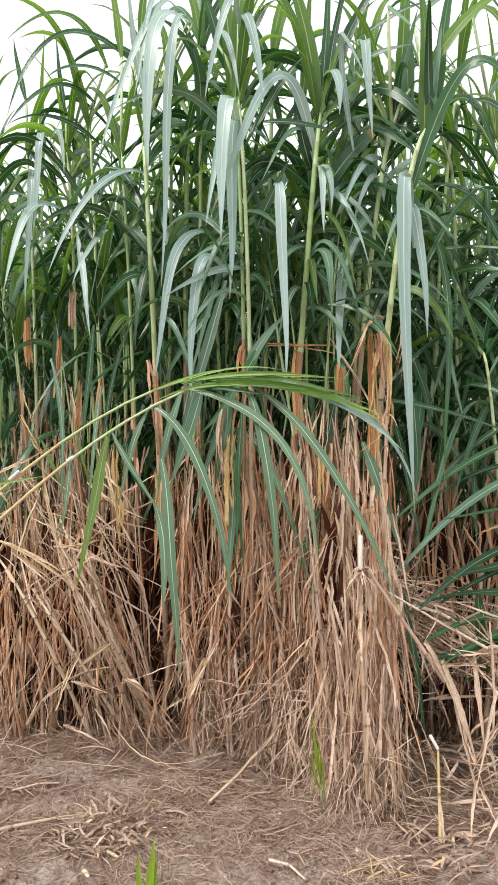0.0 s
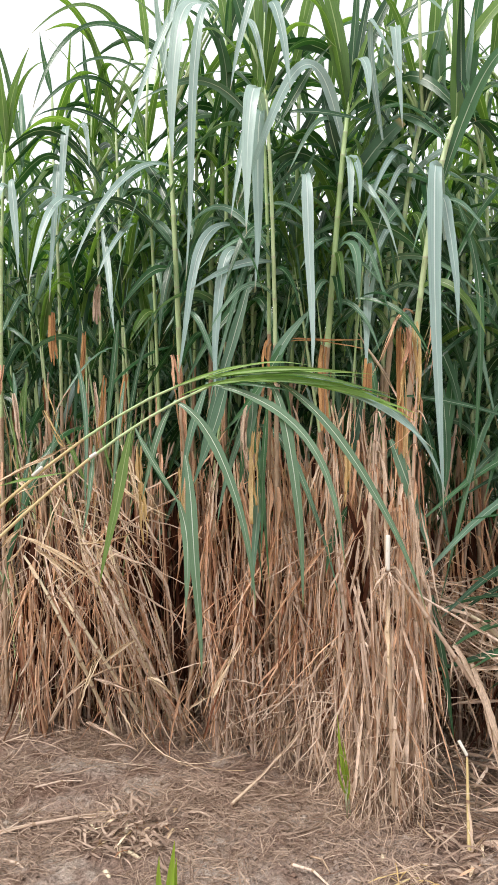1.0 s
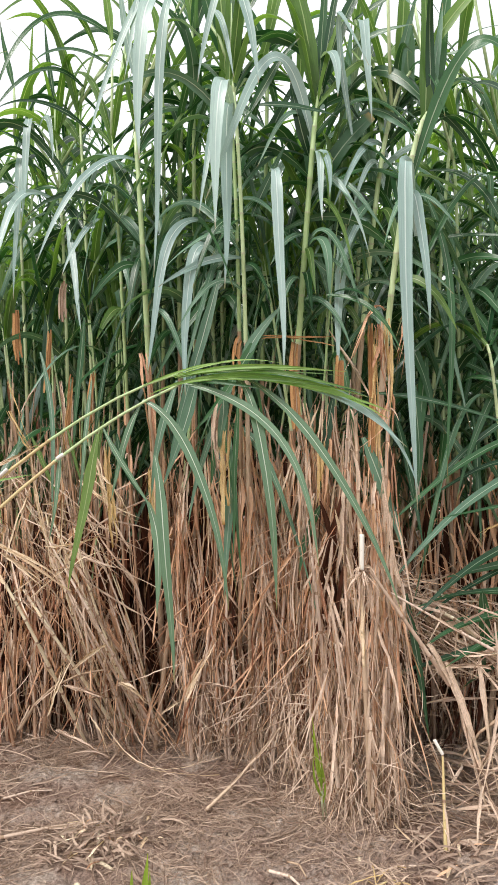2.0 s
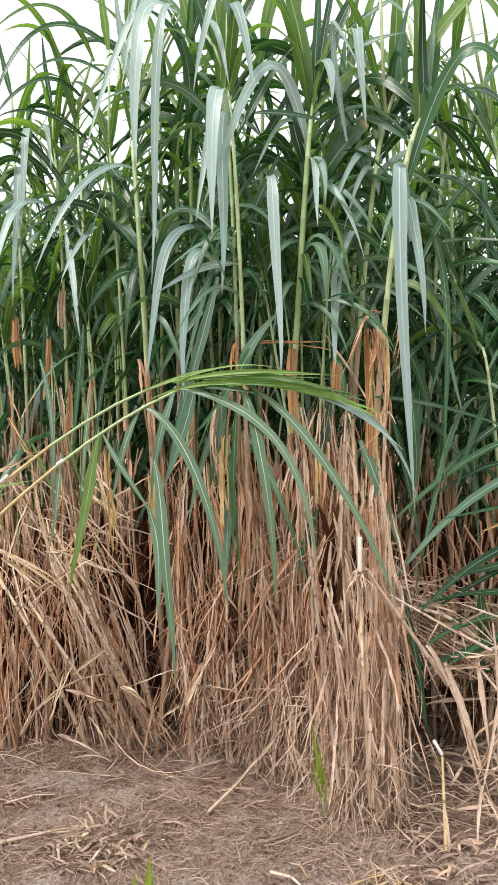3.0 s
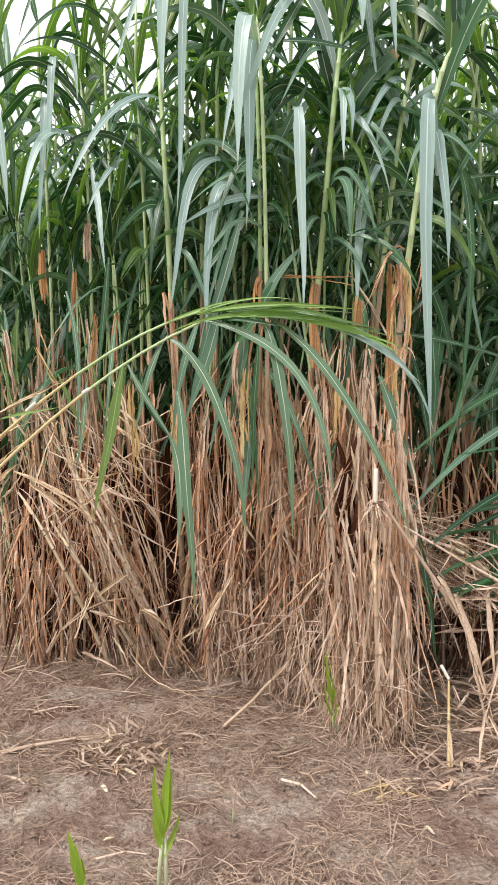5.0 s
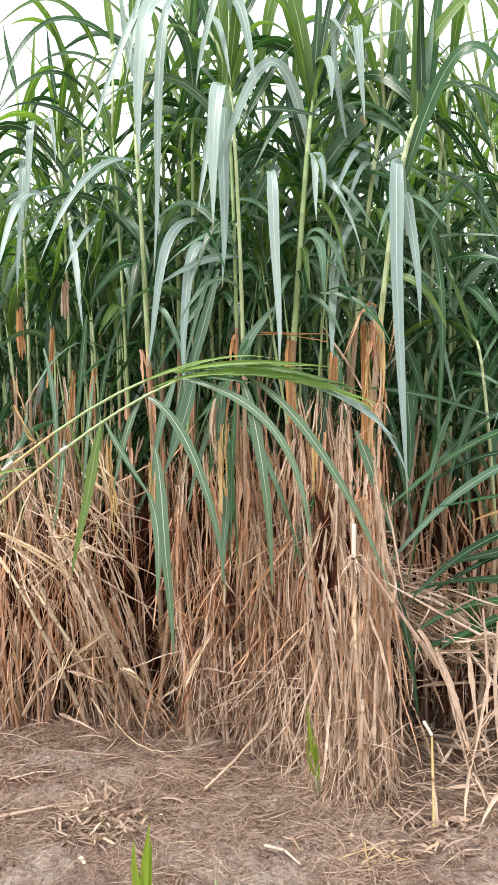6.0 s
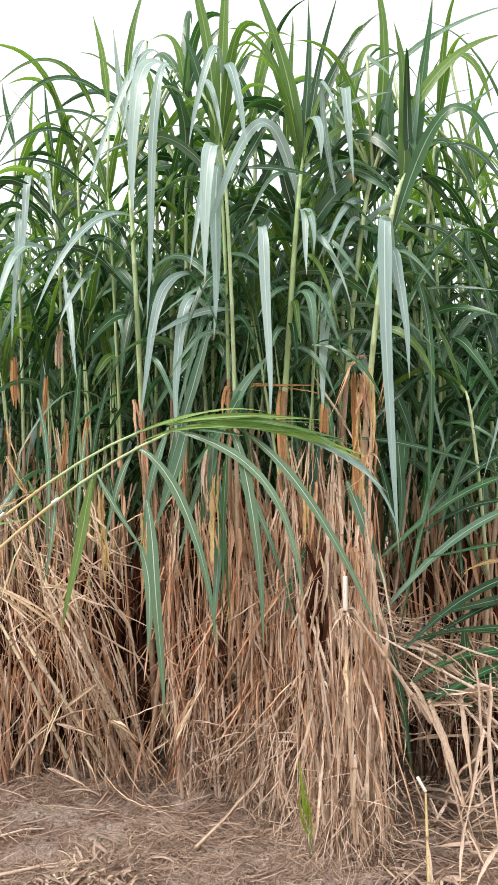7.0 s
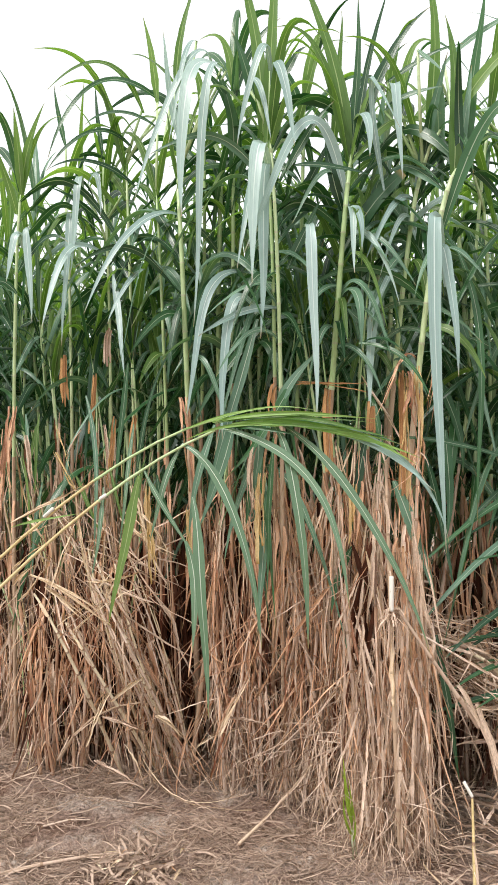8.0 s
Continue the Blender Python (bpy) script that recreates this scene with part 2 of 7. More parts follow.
def cane_points(foot, bend, top, radius, gap=0.15):
    """A jointed cane: a curve of tube rings that swell at each node."""
    foot, bend, top = Vector(foot), Vector(bend), Vector(top)
    length = (bend - foot).length + (top - bend).length
    joints = max(2, int(length / gap))
    pts, radii, nodes = [], [], []
    for j in range(joints + 1):
        for d, swell in ((-0.006, 1.0), (0.0, 1.13), (0.006, 1.01)):
            u = min(max(j / joints + d / length, 0), 1)
            if pts and u <= last + 1e-4:
                continue
            last = u
            pts.append(foot * (1 - u) ** 2 + bend * 2 * u * (1 - u) + top * u * u)
            radii.append(radius * swell * (1 - 0.45 * u))
        u = j / joints
        nodes.append(foot * (1 - u) ** 2 + bend * 2 * u * (1 - u) + top * u * u)
    return pts, radii, nodes


def jointed(pts, plain):
    """Material slots of a cane: its joints take slot 2."""
    return [2 if (q - p).length < 0.012 and plain(i, p) else plain(i, p) for i, (p, q) in enumerate(zip(pts, pts[1:]))]


def crown(plant, nodes, count, rng):
    """The rolled upright young blades in which a living cane ends."""
    top, below = nodes[-1], nodes[-2]
    for k in range(count):
        a, length = rng.uniform(0, 6.28), rng.uniform(0.5, 0.85)
        out = length * rng.uniform(0.25, 0.6)
        b = Build()
        b.blade(below.lerp(top, 0.5 + 0.15 * k), top + flat(a, out * 0.35, length * 0.75), top + flat(a, out * 1.2, length * rng.uniform(0.1, 0.7)), rng.uniform(0.04, 0.058), 1.1, 13, None, 0.45, rng.uniform(-25, 25), rng.uniform(-70, 70), 0.14, foot=0.45)
        part("leaf", b, (FRESH if rng.random() < 0.75 else GREEN,), plant)


def pointed(radii):
    return radii[:-4] + [r * k for r, k in zip(radii[-4:], (0.8, 0.6, 0.35, 0.1))]


def flat(a, r, z=0.0):
    return Vector((math.cos(a) * r, math.sin(a) * r, z))


# ---- ground ----
def ground_height(x, y):
    bank = 0.03 * noise.noise((x * 1.3, y * 1.3, 0)) + 0.018 * noise.noise((x * 5, y * 5, 3.3)) + 0.02 * noise.noise((x * 15, y * 15, 7.1)) + 0.01 * noise.noise((x * 41, y * 41, 1.7))
    return bank * max(0.0, 1 - max(0, abs(x) - 2.5) / 3) * max(0.0, 1 - max(0, abs(y - 3) - 3) / 3)


def ground():
    xs = [-600, -120, -30, -10, -5] + [-2.4 + 0.02 * i for i in range(241)] + [5, 10, 30, 120, 600]
    ys = [-600, -120, -30, -10, -3, -1, 0] + [1.8 + 0.02 * i for i in range(131)] + [5, 6, 8, 10, 14, 30, 120, 600]
    verts = [(x, y, ground_height(x, y) if abs(x) < 5 and -1 < y < 9 else 0.0) for y in ys for x in xs]
    n = len(xs)
    faces = [(j * n + i, j * n + i + 1, (j + 1) * n + i + 1, (j + 1) * n + i) for j in range(len(ys) - 1) for i in range(n - 1)]
    me = bpy.data.meshes.new("ground")
    me.from_pydata(verts, [], faces)
    me.materials.append(SOIL)
    me.polygons.foreach_set("use_smooth", [True] * len(faces))
    tagged(new("ground", me), "bare trodden grey-brown soil scattered with dry straw", "ground", kind="structure")


ground()


# ---- the stand of tall grass ----
def grass_plant(rng, height, place, green_from=1.3, leaves=16, dead=4, lean=0.12, wide=0.05, label="", group="stand of tall fodder grass", fresh=0.65, blue=0.58):
    """One cane with its blades, standing at place: stem, leaf, dead_leaf."""
    plant = thing("fodder_grass_cane", (0, 0, 0), label or "tall green grass cane with arching blades", "grass plant", group)
    a = rng.uniform(0, 6.28)
    top = flat(a, lean * rng.uniform(0.3, 1.6), height * 0.83)
    bend = flat(a + rng.uniform(-1, 1), lean * 0.3, height * 0.42)
    pts, radii, nodes = cane_points((0, 0, -0.03), bend, top, rng.uniform(0.011, 0.015), 0.16)
    st = Build()
    st.tube(pts, pointed(radii), 6, jointed(pts, lambda i, p: 0 if p.z < green_from - 0.15 else 1))
    part("stem", st, (CANE_TAN, CANE_GREEN, NODE), plant)
    upper = [p for p in nodes if p.z > green_from]
    spin = rng.uniform(0, 6.28)
    for i in range(leaves):
        u = i / (leaves - 1)
        p = upper[min(int(u * len(upper)), len(upper) - 1)]
        ang = spin + (i % 2) * math.pi + rng.uniform(-0.9, 0.9)
        length = rng.uniform(0.75, 1.15) * (1 - 0.25 * abs(u - 0.5))
        b = Build()
        if i >= leaves - 2:  # the young upright blades
            out = rng.uniform(0.06, 0.24)
            b.blade(p, p + flat(ang, out * 0.5, length * 0.65), p + flat(ang, out * 2.4, length * rng.uniform(0.4, 0.85)), wide * rng.uniform(0.7, 1), 1.0, 10, None, 0.5, twist=rng.uniform(-50, 50))
        else:
            out = length * rng.uniform(0.35, 0.8)
            drop = rng.uniform(-0.75, 0.05) * length * (1.15 - 0.5 * u)
            b.blade(p, p + flat(ang, out * 0.75, length * rng.uniform(0.4, 0.62)), p + flat(ang + rng.uniform(-0.3, 0.3), out * rng.uniform(1.1, 1.7), drop), wide * rng.uniform(0.75, 1.1), rng.uniform(0.9, 1.8), 13, None, 0.3, rng.uniform(-25, 25), rng.uniform(-120, 120), 0.2, crumple=0.13)
        tint = rng.random()
        part("leaf", b, (FRESH if u > 0.7 and tint < fresh else SKY_SHEEN if tint > 0.93 else BLUISH if tint > blue else GREEN,), plant)
    lower = [p for p in nodes if 0.35 < p.z < green_from + 0.15] or nodes[1:3]
    for i in range(dead):
        p = rng.choice(lower)
        ang = rng.uniform(0, 6.28)
        length = rng.uniform(0.35, 0.8)
        out = rng.uniform(0.04, 0.16)
        b = Build()
        b.blade(p, p + flat(ang, out, rng.uniform(0.0, 0.15)), p + flat(ang + rng.uniform(-0.6, 0.6), out * rng.uniform(0.6, 1.8), -min(length, p.z - 0.03)), rng.uniform(0.012, 0.03), 1.6, 7, None, 0.5, rng.uniform(-40, 40), rng.uniform(-160, 160), 0.3, crumple=0.7)
        part("dead_leaf", b, (RUST if p.z > 0.8 else STRAW,), plant)
    plant.matrix_basis = pose(*place)
    return plant


rng = random.Random(5)
patterns = [grass_plant(rng, rng.uniform(3.4, 3.95), (-2.6 + 0.45 * i, 4.6 + 0.25 * (i % 3), 0, 0, 0, 40 * i), rng.uniform(1.2, 1.6)) for i in range(10)]
for row in range(12):
    y = 3.72 + 0.3 * row + 0.012 * row * row
    reach = 0.36 * y + 0.8
    count = int(2 * reach / (0.17 + 0.013 * row))
    for i in range(count):
        x = -reach + 2 * reach * (i + rng.uniform(0.1, 0.9)) / count
        if y < 4.3 and x < -0.75 or y < 3.8 and rng.random() < 0.4:
            continue
        if x > 0.23 * y and row > 1 and rng.random() < 0.6:  # the field thins out to this side
            continue
        m = pose(x, y + rng.uniform(-0.12, 0.12), ground_height(x, y), rng.uniform(-6, 6), rng.uniform(-6, 6), rng.uniform(0, 360))
        copy_thing(rng.choice(patterns), m)


def far_stand(count, rng):
    """The rest of the field behind, where single plants cannot be told apart."""
    b = Build()
    for i in range(count):
        y = rng.uniform(8.6, 12.0)
        x, z = rng.uniform(-0.42, 0.42) * y, rng.uniform(0.2, 3.0)
        a, length = rng.uniform(0, 6.28), rng.uniform(0.6, 1.1)
        p = Vector((x, y, z))
        b.blade(p, p + flat(a, 0.25, length * 0.5), p + flat(a, rng.uniform(0.3, 0.7), rng.uniform(-0.5, 0.5) * length), rng.uniform(0.05, 0.075), 1.2, 6, None, 0.3, rng.uniform(-30, 30), rng.uniform(-90, 90))
    for i in range(count):  # and to both sides
        y = rng.uniform(3.9, 9.5)
        x, z = rng.choice((-1, 1)) * (0.36 * y + rng.uniform(0.9, 3.6)), rng.uniform(0.3, 3.3)
        a, length = rng.uniform(0, 6.28), rng.uniform(0.6, 1.1)
        p = Vector((x, y, z))
        b.blade(p, p + flat(a, 0.25, length * 0.5), p + flat(a, rng.uniform(0.3, 0.7), rng.uniform(-0.5, 0.5) * length), rng.uniform(0.05, 0.075), 1.2, 6, None, 0.3, rng.uniform(-30, 30), rng.uniform(-90, 90))
    for i in range(260):
        y = rng.uniform(4.0, 12.0)
        x = rng.choice((-1, 1)) * (0.36 * y + rng.uniform(0.8, 3.6)) if i % 3 else rng.uniform(-0.4, 0.4) * y
        y = y if i % 3 else rng.uniform(8.6, 12.0)
        b.tube([Vector((x, y, -0.03)), Vector((x + rng.gauss(0, 0.1), y, 1.5)), Vector((x + rng.gauss(0, 0.2), y + rng.gauss(0, 0.1), 3.0))], [0.014, 0.012, 0.005], 6, [1, 1])
    ob = part("grass_field", b, (GREEN, CANE_GREEN), None)
    tagged(ob, "rest of the tall green grass field farther back", "grass field", kind="stuff")


far_stand(4600, rng)
low = [grass_plant(rng, 2.6, (1.05 + 0.4 * i, 4.5 + 0.1 * i, 0, 0, 0, 70 * i), 0.9, 15, 5, wide=0.042, fresh=0.1, blue=0.85) for i in range(3)]
for i in range(4):
    copy_thing(rng.choice(low), pose(rng.uniform(0.9, 2.1), rng.uniform(4.4, 4.8), 0, rng.uniform(-6, 6), rng.uniform(-6, 10), rng.uniform(0, 360)))


# ---- clumps of dead leaves round the feet of the canes ----
def thatch(x, y, wide, deep, stems, each, rng, label, dense=1.25, peak=1.75, lean=0.0, rust=0.6, living=0.3, fuzz=14, inner=70, spread=1.0, straps=0):
    """A tussock: jointed dead canes in papery sheaths, some still green above, hung with rolled dead blades over an
    inside of shade-coloured blades.
    """
    clump = thing("dead_grass_clump", (x, y, 0), label, "dead grass", "tussocks along the edge of the stand")
    mats = {"rust_leaves": RUST, "straw_leaves": STRAW, "rotting_leaves": GAP_SHADE}
    wording = {"rust_leaves": "rolled hanging rust-brown blades", "straw_leaves": "bleached beige straw", "rotting_leaves": "near-black brown inner blades coloured as the shade between stalks"}
    made = {name: Build() for name in mats}
    for k in range(int(0.8 * stems)):
        fx, fy = x + rng.uniform(-0.5, 0.5) * wide, y + rng.uniform(-0.5, 0.5) * deep
        alive = rng.random() < living and fy > y - 0.3 * deep
        tall = rng.uniform(2.0, 2.6) if alive else rng.uniform(0.75 * dense, peak) if rng.random() < 0.55 else rng.uniform(0.35, dense)
        hx = fx + (lean + rng.gauss(0, 0.085) * spread) * min(tall, 1.6)
        hy = fy + rng.uniform(-0.1, 0.08)
        green_from = rng.uniform(1.35, 1.75) if alive else 9.0
        cane = Build()
        bend = Vector(((fx + hx) / 2 + rng.gauss(0, 0.04) * spread, (fy + hy) / 2 - 0.03, tall / 2))
        pts, radii, nodes = cane_points((fx, fy, -0.02), bend, (hx, hy, tall), rng.uniform(0.007, 0.0115), rng.uniform(0.12, 0.19))
        cane.tube(pts, pointed(radii), 7, jointed(pts, lambda i, p: 0 if p.z < green_from else 1) if alive else [3 if (q - p).length < 0.012 else 0 for p, q in zip(pts, pts[1:])])
        part("green_cane" if alive else "dead_cane", cane, (CANE_RUST if rng.random() < 0.25 + 0.5 * rust * (fy > y - 0.2 * deep) else CANE_STRAW, CANE_GREEN, NODE, CANE_JOINT), clump)
        front = fy < y + 0.2 * deep
        for j, p in enumerate(nodes[1:-1]):
            if p.z > green_from:
                continue
            q = nodes[j + 2]
            if rng.random() < 0.4:  # a papery sheath clasping the stem, with a torn mouth
                made["rust_leaves" if rng.random() < rust * (p.z - 0.2) else "straw_leaves"].blade(p + Vector((0, -0.006, 0)), p.lerp(q, 0.5) + Vector((rng.gauss(0, 0.006), -0.013, 0)), q + Vector((rng.gauss(0, 0.012), -0.016, rng.uniform(-0.03, 0.05))), rng.uniform(0.009, 0.017), 1.0, 6, (rng.uniform(-0.8, 0.8), -1, 0), 0.9, 0, rng.uniform(-50, 50), 0.3, rng.random() < 0.6, 0, 0.8, 0.5)
            for i in range(4 if front else 1):  # torn fibres round the joint
                t = rng.uniform(0, 6.28)
                made["straw_leaves" if rng.random() > rust * 0.4 else "rust_leaves"].blade(p, p + flat(t, 0.02, 0.012), p + flat(t, rng.uniform(0.015, 0.05), -rng.uniform(0.02, 0.12)), rng.uniform(0.004, 0.009), 1.3, 5, None, 0.6, rng.uniform(-60, 60), rng.uniform(-120, 120), 0.4, crumple=0.8)
        if alive:
            crown(clump, nodes, 3, rng)
            for p in nodes:
                if p.z > green_from + 0.25 and rng.random() < 0.75:
                    t, length = rng.uniform(0, 6.28), rng.uniform(0.5, 0.85)
                    g = Build()
                    g.blade(p, p + flat(t, length * 0.3, length * rng.uniform(0.3, 0.6)), p + flat(t + rng.uniform(-0.4, 0.4), length * rng.uniform(0.35, 0.75), length * rng.uniform(-0.6, 0.35)), rng.uniform(0.025, 0.042), rng.uniform(0.9, 1.8), 10, None, 0.35, rng.uniform(-30, 30), rng.uniform(-90, 90), 0.12)
                    part("leaf", g, (BLUISH if rng.random() < 0.3 else GREEN,), clump)
        for i in range(each + 2):
            u = (0.12 + 0.88 * rng.random() ** 0.8) * min(tall, dense * rng.choice((0.9, 1.0, 1.15, 1.45))) / tall
            node = nodes[0].lerp(nodes[-1], u) + Vector((rng.gauss(0, 0.02), rng.gauss(-0.01, 0.02), 0))
            kind = "rust_leaves" if rng.random() < rust * max(0.12, min(1.0, (node.z - 0.3) / 0.5)) else "straw_leaves"
            length = rng.uniform(0.18, 0.6) * (0.75 + 0.25 * dense)
            side = spread * rng.gauss(0.4 * lean, 0.26) * length
            fore = rng.uniform(-0.2, 0.06) * length
            low = node.z - length * rng.uniform(0.85, 1.0)
            if rng.random() < 0.14:  # thrown across the others
                side = rng.choice((-1, 1)) * rng.uniform(0.35, 0.8) * length * spread
                low = node.z - length * rng.uniform(0.1, 0.6)
                length = -length
            if low < 0.05:
                side, fore = max(-0.09, min(0.09, side * 0.6)), max(-0.06, fore * 0.5)
            low = max(low, 0.012)
            w = 0.005 if length < 0 else rng.choice((0.0035, 0.0045, 0.0055, 0.007, 0.008, 0.01, 0.013))
            out = Vector((side * 0.35 + rng.gauss(0, 0.02), fore * 0.5 - 0.015, rng.uniform(-0.05, 0.05) - 0.3 * max(length, 0.1)))
            made[kind].blade(node, node + out, (node.x + side, node.y + fore, low), w, rng.choice((0.4, 0.8, 1.3, 2.5)), 9, None, 1.1, rng.uniform(-90, 90), rng.uniform(-220, 220), 0.5, rng.random() < 0.45, 0, 0.6, 0.7)
        for i in range(fuzz):  # fine broken fibres low down
            p = Vector((fx + rng.gauss(0, 0.07), fy + rng.gauss(-0.05, 0.06), rng.uniform(0.02, 0.8) * rng.uniform(0.2, 1)))
            t, length, tilt = rng.uniform(0, 6.28), rng.uniform(0.06, 0.22), rng.gauss(-0.9, 0.6)
            q = p + flat(t, length * math.cos(tilt), length * math.sin(tilt))
            q.z = max(q.z, 0.006)
            made["straw_leaves"].blade(p, (p + q) / 2 + Vector((rng.gauss(0, 0.015), rng.gauss(0, 0.015), rng.gauss(0.01, 0.015))), q, rng.uniform(0.0025, 0.005), 1.2, 4, None, 0.5, rng.uniform(-90, 90), rng.uniform(-90, 90))
    for i in range(2 * inner):  # inner blades, the shade of the gaps put into their colour
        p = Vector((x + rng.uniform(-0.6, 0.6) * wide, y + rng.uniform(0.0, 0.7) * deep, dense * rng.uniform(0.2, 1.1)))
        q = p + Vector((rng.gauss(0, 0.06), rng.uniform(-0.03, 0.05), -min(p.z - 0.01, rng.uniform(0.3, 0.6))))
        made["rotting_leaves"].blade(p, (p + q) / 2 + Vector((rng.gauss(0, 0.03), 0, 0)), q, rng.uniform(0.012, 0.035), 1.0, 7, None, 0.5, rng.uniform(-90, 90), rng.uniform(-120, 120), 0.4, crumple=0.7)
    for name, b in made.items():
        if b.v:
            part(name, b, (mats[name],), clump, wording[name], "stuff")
    for i in range(int(8 * wide / 0.3)):  # broad ragged blades on the outside
        p = Vector((x + rng.uniform(-0.5, 0.5) * wide, y - rng.uniform(0.2, 0.55) * deep, dense * rng.uniform(0.5, 1.15)))
        q = p + Vector((rng.gauss(0, 0.08), rng.uniform(-0.08, 0.03), -rng.uniform(0.25, 0.5)))
        q.z = max(q.z, 0.02)
        b = Build()
        b.blade(p, (p + q) / 2 + Vector((rng.gauss(0, 0.05), rng.uniform(-0.06, 0), 0.1)), q, rng.uniform(0.01, 0.019), 1.2, 11, (rng.uniform(-0.8, 0.8), -1, 0.2), 1.2, 0, rng.uniform(-200, 200), 0.5, rng.random() < 0.5, 0, 0.6, 0.8)
        part("dead_leaf", b, (RUST if rng.random() < rust * (1.2 if p.z > 0.7 else 0.4) else STRAW,), clump)
    for i in range(straps):  # papery blades split into strips
        p = Vector((x + rng.uniform(-0.5, 0.5) * wide, y - rng.uniform(0.35, 0.6) * deep, dense * rng.uniform(0.62, 1.22)))
        q = p + Vector((rng.gauss(0, 0.05), rng.uniform(-0.05, 0.03), -rng.uniform(0.2, 0.5)))
        b = Build()
        for k in range(3):
            e = Vector((rng.gauss(0, 0.016), rng.uniform(-0.01, 0.01), rng.uniform(-0.08, 0.02)))
            b.blade(p + e * 0.4, (p + q) / 2 + e + Vector((rng.gauss(0, 0.02), -0.02, 0)), q + e * 1.6, rng.uniform(0.006, 0.013), 1.2, 10, (rng.uniform(-0.9, 0.9), -1, 0.1), 0.8, 0, rng.uniform(-160, 160), 0.4, rng.random() < 0.4, 0, rng.uniform(0.2, 0.6), 0.6)
        part("dead_leaf", b, ((RUST if rust > 0.5 else STRAW, STRAW, STRAW, PALE)[i % 4],), clump, "split papery dead blade")
    return clump


DENSE = "dense tussock of rust-brown and beige dead blades"
TAN = "tussock of hanging tan dead grass blades on soil"
LOW = "tussock of tan dead stalks behind fallen straw"
thatch(-1.75, 4.3, 0.5, 0.4, 16, 10, rng, TAN, 1.1, 1.6)
thatch(-1.3, 4.25, 0.5, 0.4, 18, 10, rng, TAN, 1.15, 1.7)
thatch(-0.95, 4.15, 0.4, 0.35, 16, 9, rng, TAN, 1.1, 1.7, living=0.5)
thatch(-0.85, 3.9, 0.5, 0.25, 13, 7, rng, DENSE, 1.1, 1.7, -0.08, 0.9, 0.4, 7)
thatch(-1.12, 3.74, 0.3, 0.24, 14, 7, rng, DENSE, 0.95, 1.35, -0.05, 1.4, 0.0, 5, 90)
thatch(-0.66, 3.78, 0.34, 0.28, 14, 6, rng, DENSE, 1.05, 1.6, -0.16, 0.7, fuzz=7, inner=110)
thatch(-0.4, 4.05, 0.32, 0.3, 14, 7, rng, DENSE, 1.2, 1.7, 0.0, 1.0, inner=110)
thatch(-0.13, 3.66, 0.34, 0.26, 20, 16, rng, DENSE, 1.42, 1.8, 0.0, 0.9, fuzz=22, inner=45, spread=1.25, straps=16)
thatch(0.15, 3.5, 0.34, 0.26, 22, 20, rng, DENSE, 1.42, 1.8, 0.03, 0.8, fuzz=26, inner=25, spread=1.25, straps=30)
thatch(0.33, 3.3, 0.24, 0.2, 18, 20, rng, "tall pale tussock of straw hanging to the ground", 1.38, 1.75, 0.03, 0.55, fuzz=24, inner=8, spread=1.2, straps=20)
thatch(0.46, 3.03, 0.28, 0.26, 24, 14, rng, "tall pale tussock of straw hanging to the ground", 1.2, 1.75, 0.0, 0.28, 0.0, 58, straps=10, inner=40, spread=0.8)
thatch(0.535, 3.08, 0.12, 0.1, 7, 9, rng, "upright canes in long orange-brown sheaths", 1.8, 2.0, 0.0, 1.0, 0.0, 0, 0, 0.4)
thatch(0.85, 3.85, 0.4, 0.35, 13, 9, rng, LOW, 1.0, 1.5, 0.12, 0.9, 0.15, inner=130)
thatch(1.2, 3.75, 0.45, 0.35, 17, 9, rng, LOW, 1.2, 1.7, 0.2, 0.9, 0.15, inner=130)
thatch(1.6, 3.75, 0.45, 0.35, 15, 9, rng, LOW, 1.25, 1.7, 0.1, 0.9, 0.15, inner=130)


